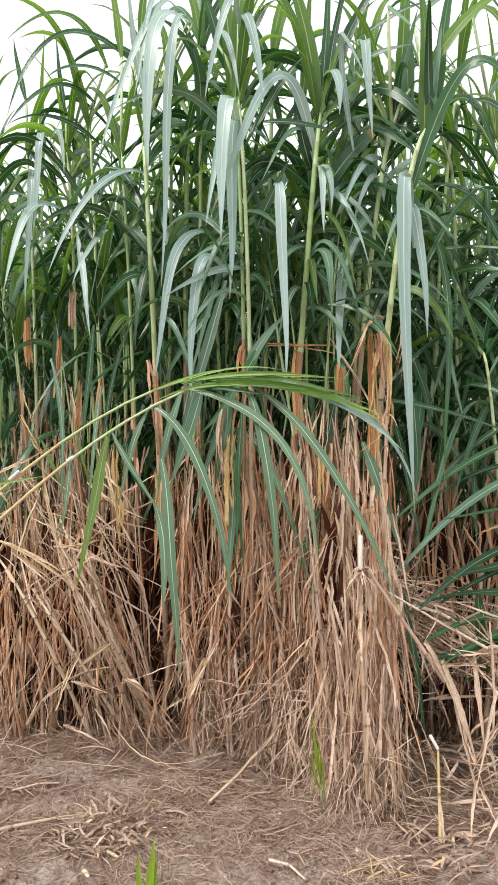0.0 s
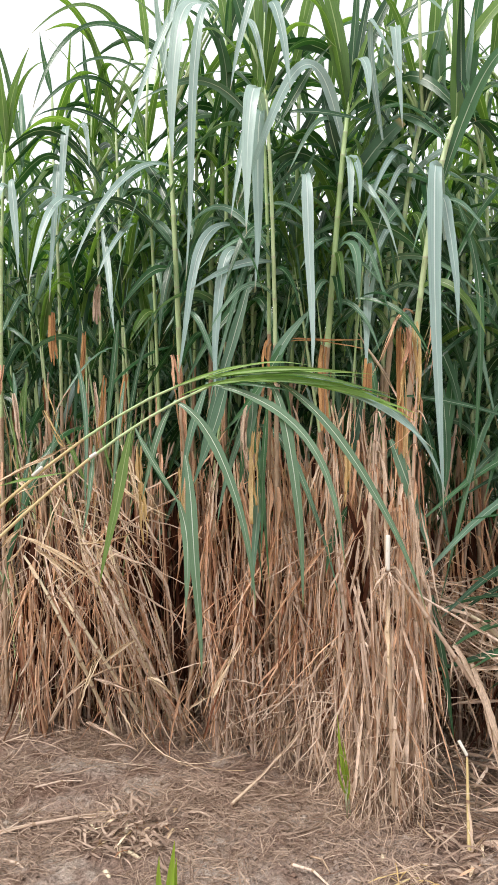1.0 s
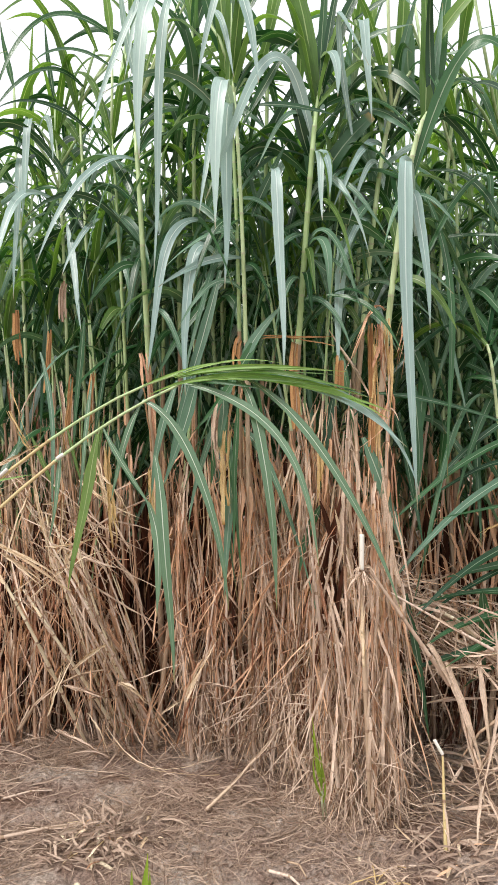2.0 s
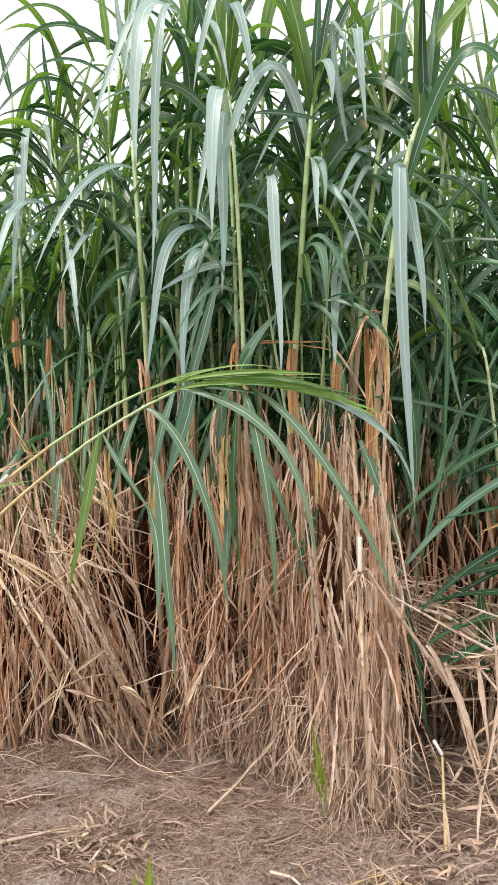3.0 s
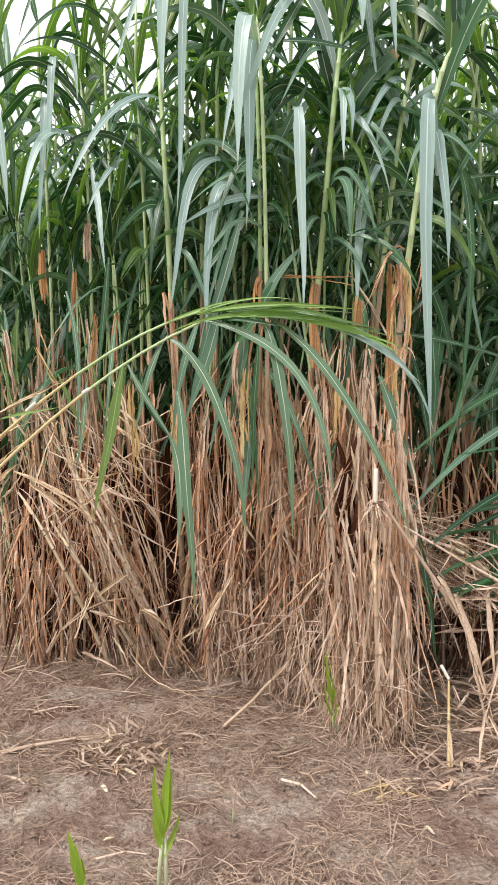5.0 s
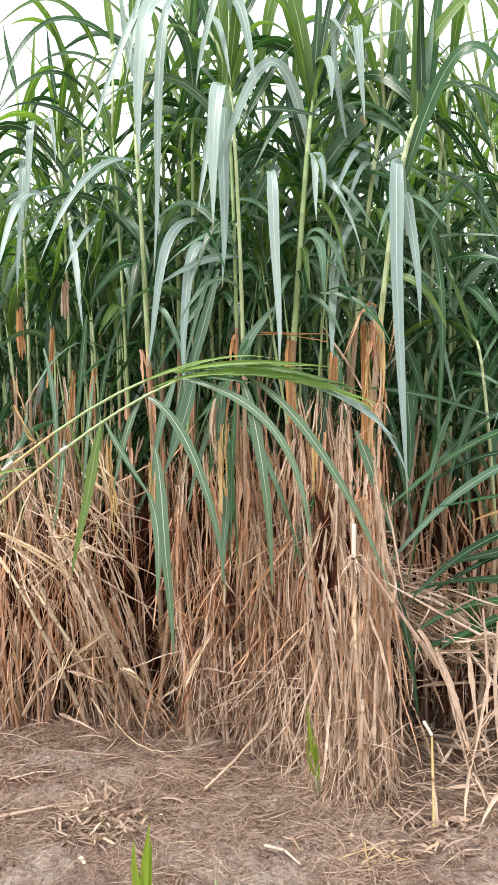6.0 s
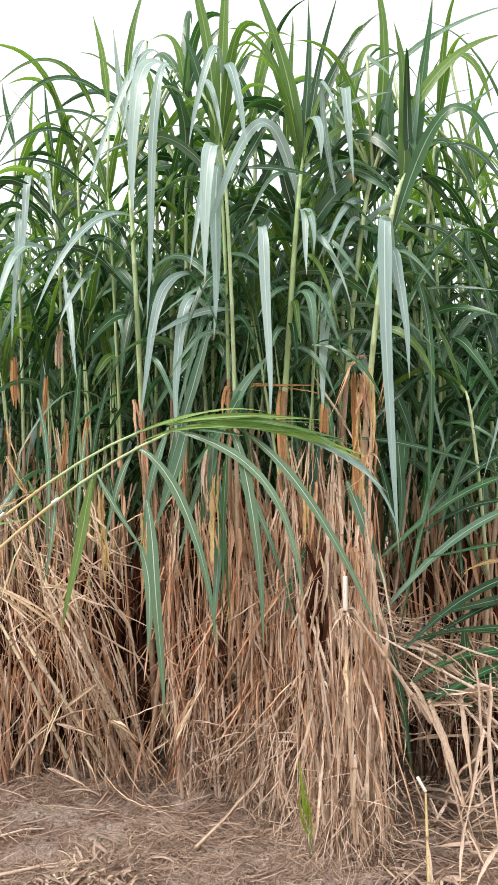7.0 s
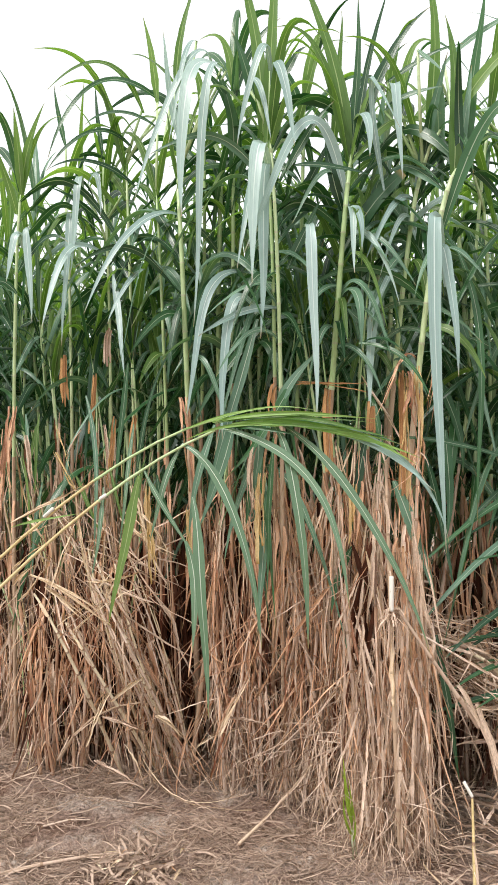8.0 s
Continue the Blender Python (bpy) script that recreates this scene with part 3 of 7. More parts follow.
def fallen_straw(count, rng):
    """A bank of canes and blades lodged to one side, with a dark hollow under it and straw on its floor."""
    heap = thing("fallen_straw", (1.05, 3.3, 0), "tangled bank of lodged beige straw over a dark hollow", "dead grass")
    b, under = Build(), Build()
    for i in range(count):
        if i % 3:  # the roof, sloping down from the tall tussock
            x, y = rng.uniform(0.55, 1.6), rng.uniform(3.05, 3.75)
            z = 0.84 - 0.38 * (x - 0.5) + rng.gauss(-0.06, 0.11) - 0.12 * max(0, 3.3 - y)
            tilt, length = rng.gauss(-0.45, 0.55), rng.uniform(0.15, 0.5)
            d = Vector((math.cos(tilt) * rng.choice((-0.8, 1, 1)), rng.gauss(-0.1, 0.4), math.sin(tilt))) * length
        else:
            x, y, z = rng.uniform(0.62, 1.6), rng.uniform(2.75, 3.6), rng.uniform(0.012, 0.09)
            a, length = rng.uniform(0, 6.28), rng.uniform(0.12, 0.4)
            d = flat(a, length, rng.gauss(0, 0.03))
        p, q = Vector((x, y, z)) - d / 2, Vector((x, y, z)) + d / 2
        p.z, q.z = max(p.z, 0.012), max(q.z, 0.012)
        b.blade(p, (p + q) / 2 + Vector((rng.gauss(0, 0.03), rng.gauss(0, 0.03), rng.uniform(0, 0.05))), q, rng.choice((0.003, 0.004, 0.005, 0.007, 0.01, 0.014)), rng.choice((0.5, 1.0, 3.0)), 7, None, 0.6, rng.uniform(-90, 90), rng.uniform(-160, 160), 0.4, rng.random() < 0.5, crumple=0.55)
    part("straw", b, (STRAW,), heap, kind="stuff")
    for i in range(130):  # dark blades that close the hollow, its shadow painted in their colour
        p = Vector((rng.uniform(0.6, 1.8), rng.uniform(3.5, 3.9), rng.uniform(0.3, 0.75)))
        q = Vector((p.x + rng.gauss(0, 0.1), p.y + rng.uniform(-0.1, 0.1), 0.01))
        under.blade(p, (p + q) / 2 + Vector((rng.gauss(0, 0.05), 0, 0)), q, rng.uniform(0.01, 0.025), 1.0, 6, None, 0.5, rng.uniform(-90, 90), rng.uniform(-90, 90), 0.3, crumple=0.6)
    part("rotting_leaves", under, (GAP_SHADE,), heap, "near-black brown inner blades coloured as the shade between stalks", "stuff")
    for i in range(5):
        x, y = rng.uniform(0.52, 1.0), rng.uniform(3.0, 3.5)
        z, run = 0.88 - 0.42 * (x - 0.5) + rng.gauss(0, 0.05), rng.uniform(0.35, 0.6)
        drop = run * rng.uniform(0.25, 1.0)
        c = Build()
        pts, radii, nodes = cane_points((x - 0.04, y + 0.05, z), (x + run * 0.5, y, z - drop * 0.35), (x + run, y - 0.08, z - drop), rng.uniform(0.006, 0.0105), 0.13)
        c.tube(pts, radii, 7, [1 if (q - p).length < 0.012 else 0 for p, q in zip(pts, pts[1:])])
        for p, q in zip(nodes, nodes[1:]):
            c.blade(p, p.lerp(q, 0.5) + Vector((0, -0.014, 0.004)), q + Vector((0, -0.016, 0.01)), rng.uniform(0.007, 0.014), 1.0, 6, (rng.uniform(-0.5, 0.5), -1, 0.4), 0.9, 0, rng.uniform(-60, 60), 0.3, True, 2, 0.8, 0.5)
        part("dead_cane", c, (CANE_STRAW, CANE_JOINT, STRAW), heap, "lodged pale cane in a torn sheath")


fallen_straw(620, random.Random(77))


# ---- the canes and blades at the edge of the stand ----
STEM_TOPS = {}


def standing_cane(foot, bend, top, radius, green_from, label):
    plant = thing("fodder_grass_cane", (foot[0], foot[1], 0), label, "grass plant", "canes at the edge of the stand")
    pts, radii, nodes = cane_points(foot, Vector(bend) * 2 - (Vector(foot) + Vector(top)) / 2, top, radius * 0.88, 0.2)
    b = Build()
    b.tube(pts, pointed(radii), 9, jointed(pts, lambda i, p: 0 if p.z < green_from else 1))
    part("stem", b, (CANE_TAN, CANE_GREEN, NODE), plant)
    STEM_TOPS[plant.name] = nodes[-4:]
    pick = random.Random(int(abs(foot[0]) * 1000))
    crown(plant, nodes, 2, pick)
    high = [p for p in nodes if p.z > green_from + 0.35]
    for k in range(12 if len(high) > 3 else 0):  # the blades that bend back into the stand
        p = high[k * len(high) // 12]
        a = radians(pick.uniform(10, 170))
        length = pick.uniform(0.6, 1.0)
        s = Build()
        s.blade(p, p + flat(a, length * 0.35, length * pick.uniform(0.35, 0.6)), p + flat(a + pick.uniform(-0.3, 0.3), length * pick.uniform(0.5, 0.85), length * pick.uniform(-0.45, 0.3)), pick.uniform(0.04, 0.06), pick.uniform(0.9, 1.6), 13, None, 0.3, pick.uniform(-30, 30), pick.uniform(-120, 120), 0.2, crumple=0.13)
        part("leaf", s, (GREEN if k % 3 else FRESH if k > 7 else BLUISH,), plant)
    for k, p in enumerate(nodes[3:-2]):
        if 0.7 < p.z < green_from:
            s = Build()
            a = k * 2.4
            s.blade(p, p + flat(a, 0.03, 0.06), p + flat(a, 0.06, -0.3), 0.022, 1.5, 6, None, 0.6, 20, 80, 0.3, crumple=0.6)
            part("dead_leaf", s, (RUST,), plant)
    return plant


def leaf(plant, b, c, t, width, weight, mat, face=(0, -1, 0.35), blunt=False, twist=0, fold=0.22, wave=0.07, roll=0):
    """One blade; a dead one hangs split into narrow curling strips."""
    m = Build()
    if mat in (GREEN, FRESH, HANGING, SKY_SHEEN, BLUISH, LIME, SHOOT):
        m.blade(b, c, t, width, weight, 22, face, fold, roll, twist, wave, blunt, 0, 0.15 if mat is LIME else 0.3, 0.05 if mat is LIME else 0.1)
        if b[2] > 2.95 and plant.name in STEM_TOPS:  # the sheath from its stem up to the blade
            b, root = Vector(b), min(STEM_TOPS[plant.name], key=lambda p: (p - Vector(b) + Vector((0, 0, 0.2))).length)
            m.tube([root, root.lerp(b, 0.5) + Vector((0, 0.01, 0.04)), b + (Vector(c) - b) * 0.04], [0.008, 0.0075, 0.006], 6, [1, 1])
        return part("leaf", m, (mat, CANE_GREEN), plant)
    pick = random.Random(int(abs(b[0]) * 1000) + int(b[2] * 777))
    if blunt:  # a stiff broken sheath
        for k in (-1, 0, 1):
            off = Vector((k * width * 0.24, -0.003 * (k == 0), 0))
            end = Vector((k * width * 0.12, 0, pick.uniform(-0.03, 0.03)))
            m.blade(Vector(t) + off + end, Vector(c) + off, Vector(b) + off + Vector((0, 0, pick.uniform(-0.02, 0.006))), width * pick.uniform(0.28, 0.42), weight, 12, face, 0.5, pick.uniform(-20, 20), twist + pick.uniform(-25, 25), wave, True, 0, pick.uniform(0.2, 0.9), 0.35)
        return part("dead_leaf", m, (mat,), plant)
    for k in range(4 if width > 0.018 else 2):
        s = Vector((pick.uniform(-0.45, 0.45) * width, pick.uniform(-0.012, 0.012), 0))
        e = Vector((pick.uniform(-0.6, 0.6) * width, pick.uniform(-0.015, 0.015), 0))
        tip = Vector(b).lerp(Vector(t), pick.uniform(0.65, 1.05))
        m.blade(Vector(b) + s, Vector(c) + (s + e) * 0.8, tip + e, width * pick.uniform(0.25, 0.55), weight, 12, face, 0.7, pick.uniform(-50, 50), pick.uniform(-120, 120), 0.4, pick.random() < 0.25, 0, 0.35, 0.8)
    return part("dead_leaf", m, (mat,), plant)


def bent_cane(foot, bend, top, radius, split, label):
    plant = thing("bent_grass_cane", (foot[0], foot[1], 0), label, "grass plant", "canes at the edge of the stand")
    pts, radii, nodes = cane_points(foot, bend, top, radius, 0.2)
    b = Build()
    b.tube(pts, radii, 9, jointed(pts, lambda i, p: 0 if i < split * len(pts) else 1))
    part("stem", b, (CANE_YELLOW, CANE_GREEN, NODE), plant)
    return plant


def dry_cane(foot, bend, top, radius, mat, label):
    """A dead jointed cane with torn sheaths; bend lies on it."""
    pts, radii, nodes = cane_points(foot, Vector(bend) * 2 - (Vector(foot) + Vector(top)) / 2, top, radius, 0.14)
    cane = thing("dry_cane", foot, label, "dead cane", "dead canes")
    b = Build()
    b.tube(pts, radii, 9, [1 if (q - p).length < 0.012 else 0 for p, q in zip(pts, pts[1:])])
    stem = part("stem", b, (mat, CANE_JOINT), cane)
    if (Vector(top) - Vector(foot)).length > 0.45:
        for k, p in enumerate(nodes[1:-1:3]):
            s = Build()
            for j in range(2):
                a = k * 2.4 + j * 1.9
                s.blade(p, p + flat(a, 0.012, 0.02), p + flat(a, 0.03, -0.07 - 0.05 * j), 0.008, 1.5, 5, None, 0.6, 30, 120, 0.3, crumple=0.5)
            part("sheath", s, (STRAW,), stem, "torn papery sheath")
    if (Vector(top) - Vector(foot)).length > 0.3:
        pick = random.Random(int(abs(foot[0]) * 1000) + int(top[2] * 777))
        for p, q in zip(nodes, nodes[1:]):
            if pick.random() < 0.4:  # a split sheath still clasping the stem
                s, out = Build(), Vector((pick.gauss(0, 0.006), -radius * 1.15, radius * 0.4))
                s.blade(p + out * 0.8, p.lerp(q, 0.5) + out, q + out * pick.uniform(1.0, 2.2) + Vector((pick.gauss(0, 0.012), 0, 0)), radius * pick.uniform(0.9, 1.7), 1.0, 7, (pick.uniform(-0.7, 0.7), -1, 0.3), 0.9, 0, pick.uniform(-60, 60), 0.4, pick.random() < 0.6, 0, 0.7, 0.5)
                part("sheath", s, (PALE if mat is CANE_PALE and pick.random() < 0.5 else STRAW,), stem, "torn papery sheath")
    return cane


def young_shoot(foot, top, leaves, width, stalk, mat, label):
    """A shoot: pale stalks from the soil, then broad short blades."""
    shoot = thing("grass_shoot", foot, label, "young shoot", "green shoots")
    foot, top = Vector(foot), Vector(top)
    for k in (-1, 1):
        m = Build()
        off = Vector((k * stalk * 1.1, 0.004 * k, 0))
        m.tube([foot + off * 1.5 - Vector((0, 0, 0.01)), foot.lerp(top, 0.4) + off, foot.lerp(top, 0.72) + off * 0.5 + Vector((0, 0.006, 0))], [stalk, stalk * 0.9, stalk * 0.6], 7)
        part("stalk", m, (NODE,), shoot)
    for k, (start, c, t) in enumerate(leaves):
        m = Build()
        b = foot.lerp(top, start)
        m.blade(b, c, t, width * 0.8 * (1 - 0.1 * k), 1.0, 14, (0.5 if k % 2 else -0.4, -1, 0.2), 0.5, 0, 30 - 50 * (k % 2), 0.08, False, 0, 0.45)
        part("leaf", m, (mat,), shoot)


def bleached(a, b, radius):
    """A bare white internode on a dead cane."""
    cane = thing("cane_internode", a, "bare white internode of a dead cane", "dead cane")
    a, b = Vector(a), Vector(b)
    m = Build()
    m.tube([a, a.lerp(b, 0.06), a.lerp(b, 0.5), a.lerp(b, 0.94), b], [radius * 0.9, radius, radius * 0.96, radius, radius * 0.9], 10)
    part("stem", m, (CANE_WHITE,), cane)


def cane_chip(a, b, radius):
    """A chopped piece of cane, split along its length."""
    a, b = Vector(a), Vector(b)
    chip = thing("cane_chip", a, "chopped pale piece of cane lying on soil", "plant litter", "chopped cane pieces")
    m = Build()
    turn = Vector((0, 0, radius * 0.4)), (b - a).cross(Vector((0, 0, 1))).normalized() * radius
    m.tube([a, a.lerp(b, 0.3) + turn[0], a.lerp(b, 0.7) + turn[1] * 0.5, b + turn[1]], [radius * 0.35, radius * 0.8, radius * 0.7, radius * 0.2], 5)
    part("piece", m, (CANE_PALE,), chip)


cane_a = standing_cane((-0.438, 4.0, -0.03), (-0.443, 3.44, 1.913), (-0.494, 3.4, 2.949), 0.0188, 1.75, "pale green jointed cane with drooping grey-green blades")
cane_b = standing_cane((0.015, 3.72, -0.03), (0.003, 3.16, 1.904), (-0.049, 3.12, 3.002), 0.0132, 1.85, "pair of slender green canes with hanging silvery blades")
cane_b2 = standing_cane((-0.043, 3.76, -0.03), (-0.024, 3.2, 1.958), (-0.076, 3.16, 3.096), 0.0121, 1.9, "tall green grass cane with long arching blades")
cane_c = standing_cane((0.136, 3.8, -0.03), (0.236, 3.24, 2.01), (0.311, 3.2, 2.932), 0.019, 1.85, "upright pale green cane with broad erect top blades")
cane_d = standing_cane((0.388, 4.1, -0.03), (0.464, 3.54, 2.379), (0.517, 3.5, 3.196), 0.0149, 1.7, "tall green grass cane with long arching blades")
cane_e = standing_cane((0.443, 3.9, -0.03), (0.54, 3.34, 2.175), (0.656, 3.3, 2.892), 0.0168, 1.85, "leaning green cane with long dead sheaths at its joints")
cane_f = standing_cane((0.545, 3.72, -0.03), (0.611, 3.16, 2.092), (0.777, 3.12, 2.842), 0.0185, 1.8, "leaning yellow-green cane with broad dark top blades")
cane_g = standing_cane((-0.596, 4.2, -0.03), (-0.583, 3.64, 1.964), (-0.63, 3.6, 2.947), 0.0122, 1.6, "slender green cane among dead leaves")
cane_h = standing_cane((-0.835, 4.35, -0.03), (-0.779, 3.79, 1.982), (-0.818, 3.75, 3.155), 0.0127, 1.6, "slender green cane among dead leaves")
cane_i = standing_cane((-1.295, 4.5, -0.03), (-1.148, 3.94, 1.881), (-1.188, 3.9, 3.069), 0.0132, 1.5, "tall green grass cane with long arching blades")
cane_j = standing_cane((-0.349, 4.3, -0.03), (-0.323, 3.74, 2.32), (-0.29, 3.7, 3.214), 0.0189, 1.8, "tall green grass cane with long arching blades")
cane_k = standing_cane((-1.03, 4.4, -0.03), (-0.909, 3.84, 1.96), (-0.949, 3.8, 3.027), 0.0129, 1.55, "tall green grass cane with long arching blades")
cane_r = standing_cane((1.196, 4.3, -0.03), (1.062, 3.74, 2.066), (1.013, 3.7, 2.96), 0.0141, 1.3, "dark green cane with long nodding blades")
cane_s = standing_cane((1.491, 4.3, -0.03), (1.324, 3.74, 2.062), (1.246, 3.7, 3.045), 0.0141, 1.3, "dark green cane with long nodding blades")
standing_cane((1.405, 3.9, -0.03), (1.123, 3.34, 1.518), (1.041, 3.3, 1.878), 0.0112, 0.9, "slender yellow-green cane leaning over dry straw")
cane_m = standing_cane((-0.295, 4.25, -0.03), (-0.245, 3.69, 2.194), (-0.248, 3.65, 3.509), 0.0155, 1.8, "tall green grass cane with long arching blades")
cane_n = standing_cane((0.046, 4.15, -0.03), (0.089, 3.59, 2.172), (0.115, 3.55, 3.366), 0.0151, 1.8, "tall green grass cane with long arching blades")
cane_o = standing_cane((0.538, 4.3, -0.03), (0.556, 3.74, 2.19), (0.611, 3.7, 3.405), 0.0157, 1.7, "tall green grass cane with long arching blades")
cane_p = standing_cane((0.999, 4.3, -0.03), (0.963, 3.74, 2.184), (1.065, 3.7, 3.369), 0.0141, 1.5, "dark green cane with long nodding blades")
cane_q = standing_cane((-0.52, 4.35, -0.03), (-0.408, 3.79, 2.213), (-0.411, 3.75, 3.356), 0.0143, 1.7, "tall green grass cane with long arching blades")
leaf(cane_m, (-0.248, 3.65, 3.48), (-0.255, 3.65, 3.858), (-0.417, 3.65, 3.744), 0.0499, 1.0, FRESH)
leaf(cane_m, (-0.243, 3.65, 3.422), (-0.184, 3.6, 3.711), (0.001, 3.6, 3.823), 0.0525, 1.0, GREEN)
leaf(cane_n, (0.115, 3.55, 3.338), (0.133, 3.55, 3.818), (0.293, 3.55, 3.702), 0.0485, 1.0, FRESH)
leaf(cane_n, (0.105, 3.55, 3.282), (0.04, 3.5, 3.564), (-0.11, 3.5, 3.595), 0.0478, 1.0, GREEN)
leaf(cane_o, (0.61, 3.7, 3.376), (0.631, 3.7, 3.847), (0.797, 3.7, 3.726), 0.0506, 1.0, FRESH)
leaf(cane_o, (0.604, 3.7, 3.347), (0.528, 3.65, 3.672), (0.409, 3.6, 3.673), 0.0492, 1.0, FRESH)
leaf(cane_p, (1.065, 3.7, 3.34), (1.089, 3.7, 3.781), (1.261, 3.7, 3.69), 0.0506, 1.0, FRESH)
leaf(cane_q, (-0.411, 3.75, 3.326), (-0.415, 3.75, 3.773), (-0.593, 3.75, 3.657), 0.0478, 1.0, FRESH)
leaf(cane_h, (-0.727, 3.75, 3.42), (-0.876, 3.6, 3.822), (-1.147, 3.45, 3.397), 0.0377, 1.0, FRESH)
leaf(cane_h, (-0.595, 3.75, 3.448), (-0.976, 3.6, 3.78), (-1.133, 3.45, 3.047), 0.0409, 1.0, GREEN)
leaf(cane_h, (-0.663, 3.75, 3.345), (-0.823, 3.6, 3.425), (-0.956, 3.45, 3.216), 0.0346, 1.0, GREEN)
leaf(cane_k, (-0.788, 3.75, 3.237), (-0.936, 3.6, 3.401), (-1.141, 3.45, 2.993), 0.0377, 1.0, GREEN)
leaf(cane_k, (-0.769, 3.75, 3.029), (-0.98, 3.6, 3.199), (-1.141, 3.45, 3.001), 0.0346, 1.0, GREEN)
leaf(cane_k, (-0.938, 3.75, 2.831), (-1.066, 3.6, 2.953), (-1.142, 3.45, 2.919), 0.0409, 1.0, GREEN)
leaf(cane_g, (-0.644, 3.7, 3.439), (-0.663, 3.7, 3.63), (-0.724, 3.7, 3.908), 0.0438, 1.0, FRESH)
leaf(cane_g, (-0.532, 3.6, 3.43), (-0.528, 3.6, 3.859), (-0.43, 3.6, 4.031), 0.0426, 1.0, FRESH)
leaf(cane_k, (-0.979, 3.9, 3.251), (-1.008, 3.9, 3.467), (-1.031, 3.9, 3.659), 0.0284, 1.0, GREEN)
leaf(cane_g, (-0.561, 3.75, 3.567), (-0.638, 3.6, 3.643), (-0.742, 3.45, 3.567), 0.044, 1.0, FRESH)
leaf(cane_i, (-1.186, 3.9, 3.315), (-1.231, 3.9, 3.47), (-1.251, 3.9, 3.656), 0.032, 1.0, GREEN)
# drooping blades at the edge, paled by a painted sky sheen
leaf(cane_a, (-0.267, 3.3, 3.397), (-0.427, 3.1, 3.398), (-0.406, 3.0, 2.602), 0.0688, 2.0, SKY_SHEEN)
leaf(cane_a, (-0.251, 3.3, 3.381), (-0.325, 3.1, 3.391), (-0.376, 3.05, 2.147), 0.044, 2.6, SKY_SHEEN)
leaf(cane_a, (-0.323, 3.35, 3.444), (-0.39, 3.2, 3.642), (-0.618, 3.05, 2.689), 0.0388, 1.0, SKY_SHEEN)
leaf(cane_a, (-0.396, 3.35, 3.56), (-0.424, 3.2, 3.502), (-0.493, 3.1, 2.963), 0.0263, 1.5, SKY_SHEEN)
leaf(cane_a, (-0.472, 3.4, 3.07), (-0.536, 3.4, 3.327), (-0.572, 3.4, 3.652), 0.0375, 1.0, SKY_SHEEN)
leaf(cane_b, (-0.044, 3.1, 3.259), (-0.061, 3.0, 3.521), (-0.174, 2.95, 2.88), 0.0376, 1.2, SKY_SHEEN)
leaf(cane_b, (-0.04, 3.1, 3.202), (-0.018, 3.0, 3.376), (0.056, 2.9, 2.854), 0.0468, 1.6, SKY_SHEEN)
leaf(cane_b, (-0.15, 3.15, 3.23), (-0.1, 3.05, 3.286), (-0.036, 3.0, 2.923), 0.0306, 1.4, SKY_SHEEN)
leaf(cane_b, (-0.036, 3.1, 2.797), (-0.088, 2.9, 2.959), (-0.112, 2.8, 2.272), 0.0666, 3.2, SKY_SHEEN, twist=10)
leaf(cane_b2, (-0.045, 3.1, 2.846), (-0.068, 2.95, 2.85), (-0.083, 2.88, 2.066), 0.0562, 2.5, SKY_SHEEN)
leaf(cane_b2, (-0.054, 3.1, 2.748), (-0.129, 2.95, 2.809), (-0.167, 2.85, 2.341), 0.0339, 1.8, SKY_SHEEN)
leaf(cane_c, (0.301, 3.2, 2.66), (0.155, 3.05, 3.355), (-0.155, 2.85, 2.397), 0.0557, 1.5, SKY_SHEEN, twist=-15)
leaf(cane_c, (0.456, 3.2, 2.779), (0.306, 3.1, 3.53), (0.498, 3.0, 2.968), 0.0306, 1.2, SKY_SHEEN)
leaf(cane_d, (0.488, 3.4, 3.056), (0.508, 3.15, 3.388), (0.516, 3.05, 2.769), 0.0544, 2.4, SKY_SHEEN)
leaf(cane_f, (0.706, 3.1, 2.323), (0.612, 2.9, 2.72), (0.62, 2.75, 1.238), 0.063, 4.0, SKY_SHEEN)
leaf(cane_f, (0.648, 3.05, 2.359), (0.665, 2.95, 2.569), (0.691, 2.85, 1.909), 0.0484, 2.2, SKY_SHEEN)
leaf(cane_c, (0.107, 3.2, 2.532), (0.134, 3.0, 2.696), (0.139, 2.9, 1.734), 0.0517, 2.0, SKY_SHEEN)
leaf(cane_d, (0.476, 3.4, 2.214), (0.42, 3.2, 2.447), (0.384, 3.1, 1.759), 0.0579, 2.2, SKY_SHEEN)
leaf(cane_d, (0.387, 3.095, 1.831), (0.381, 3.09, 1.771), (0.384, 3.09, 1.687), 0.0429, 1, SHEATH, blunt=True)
leaf(cane_j, (-0.134, 3.3, 2.446), (-0.346, 3.1, 2.455), (-0.392, 3.0, 1.753), 0.0484, 1.5, SKY_SHEEN)
leaf(cane_j, (-0.089, 3.2, 2.239), (-0.226, 3.05, 2.377), (-0.23, 2.97, 1.668), 0.0504, 2.0, SKY_SHEEN)
leaf(cane_g, (-0.477, 3.5, 2.774), (-0.653, 3.3, 2.833), (-0.867, 3.15, 2.228), 0.0428, 1.1, SKY_SHEEN)
leaf(cane_i, (-0.912, 3.7, 2.654), (-1.081, 3.45, 2.733), (-1.103, 3.3, 2.192), 0.0504, 1.3, SKY_SHEEN)
leaf(cane_i, (-1.093, 3.8, 2.76), (-1.077, 3.6, 2.982), (-1.066, 3.5, 2.147), 0.0416, 2.2, SKY_SHEEN)
leaf(cane_k, (-1.042, 3.75, 2.98), (-1.028, 3.6, 3.146), (-1.039, 3.5, 2.488), 0.0416, 2.0, SKY_SHEEN)
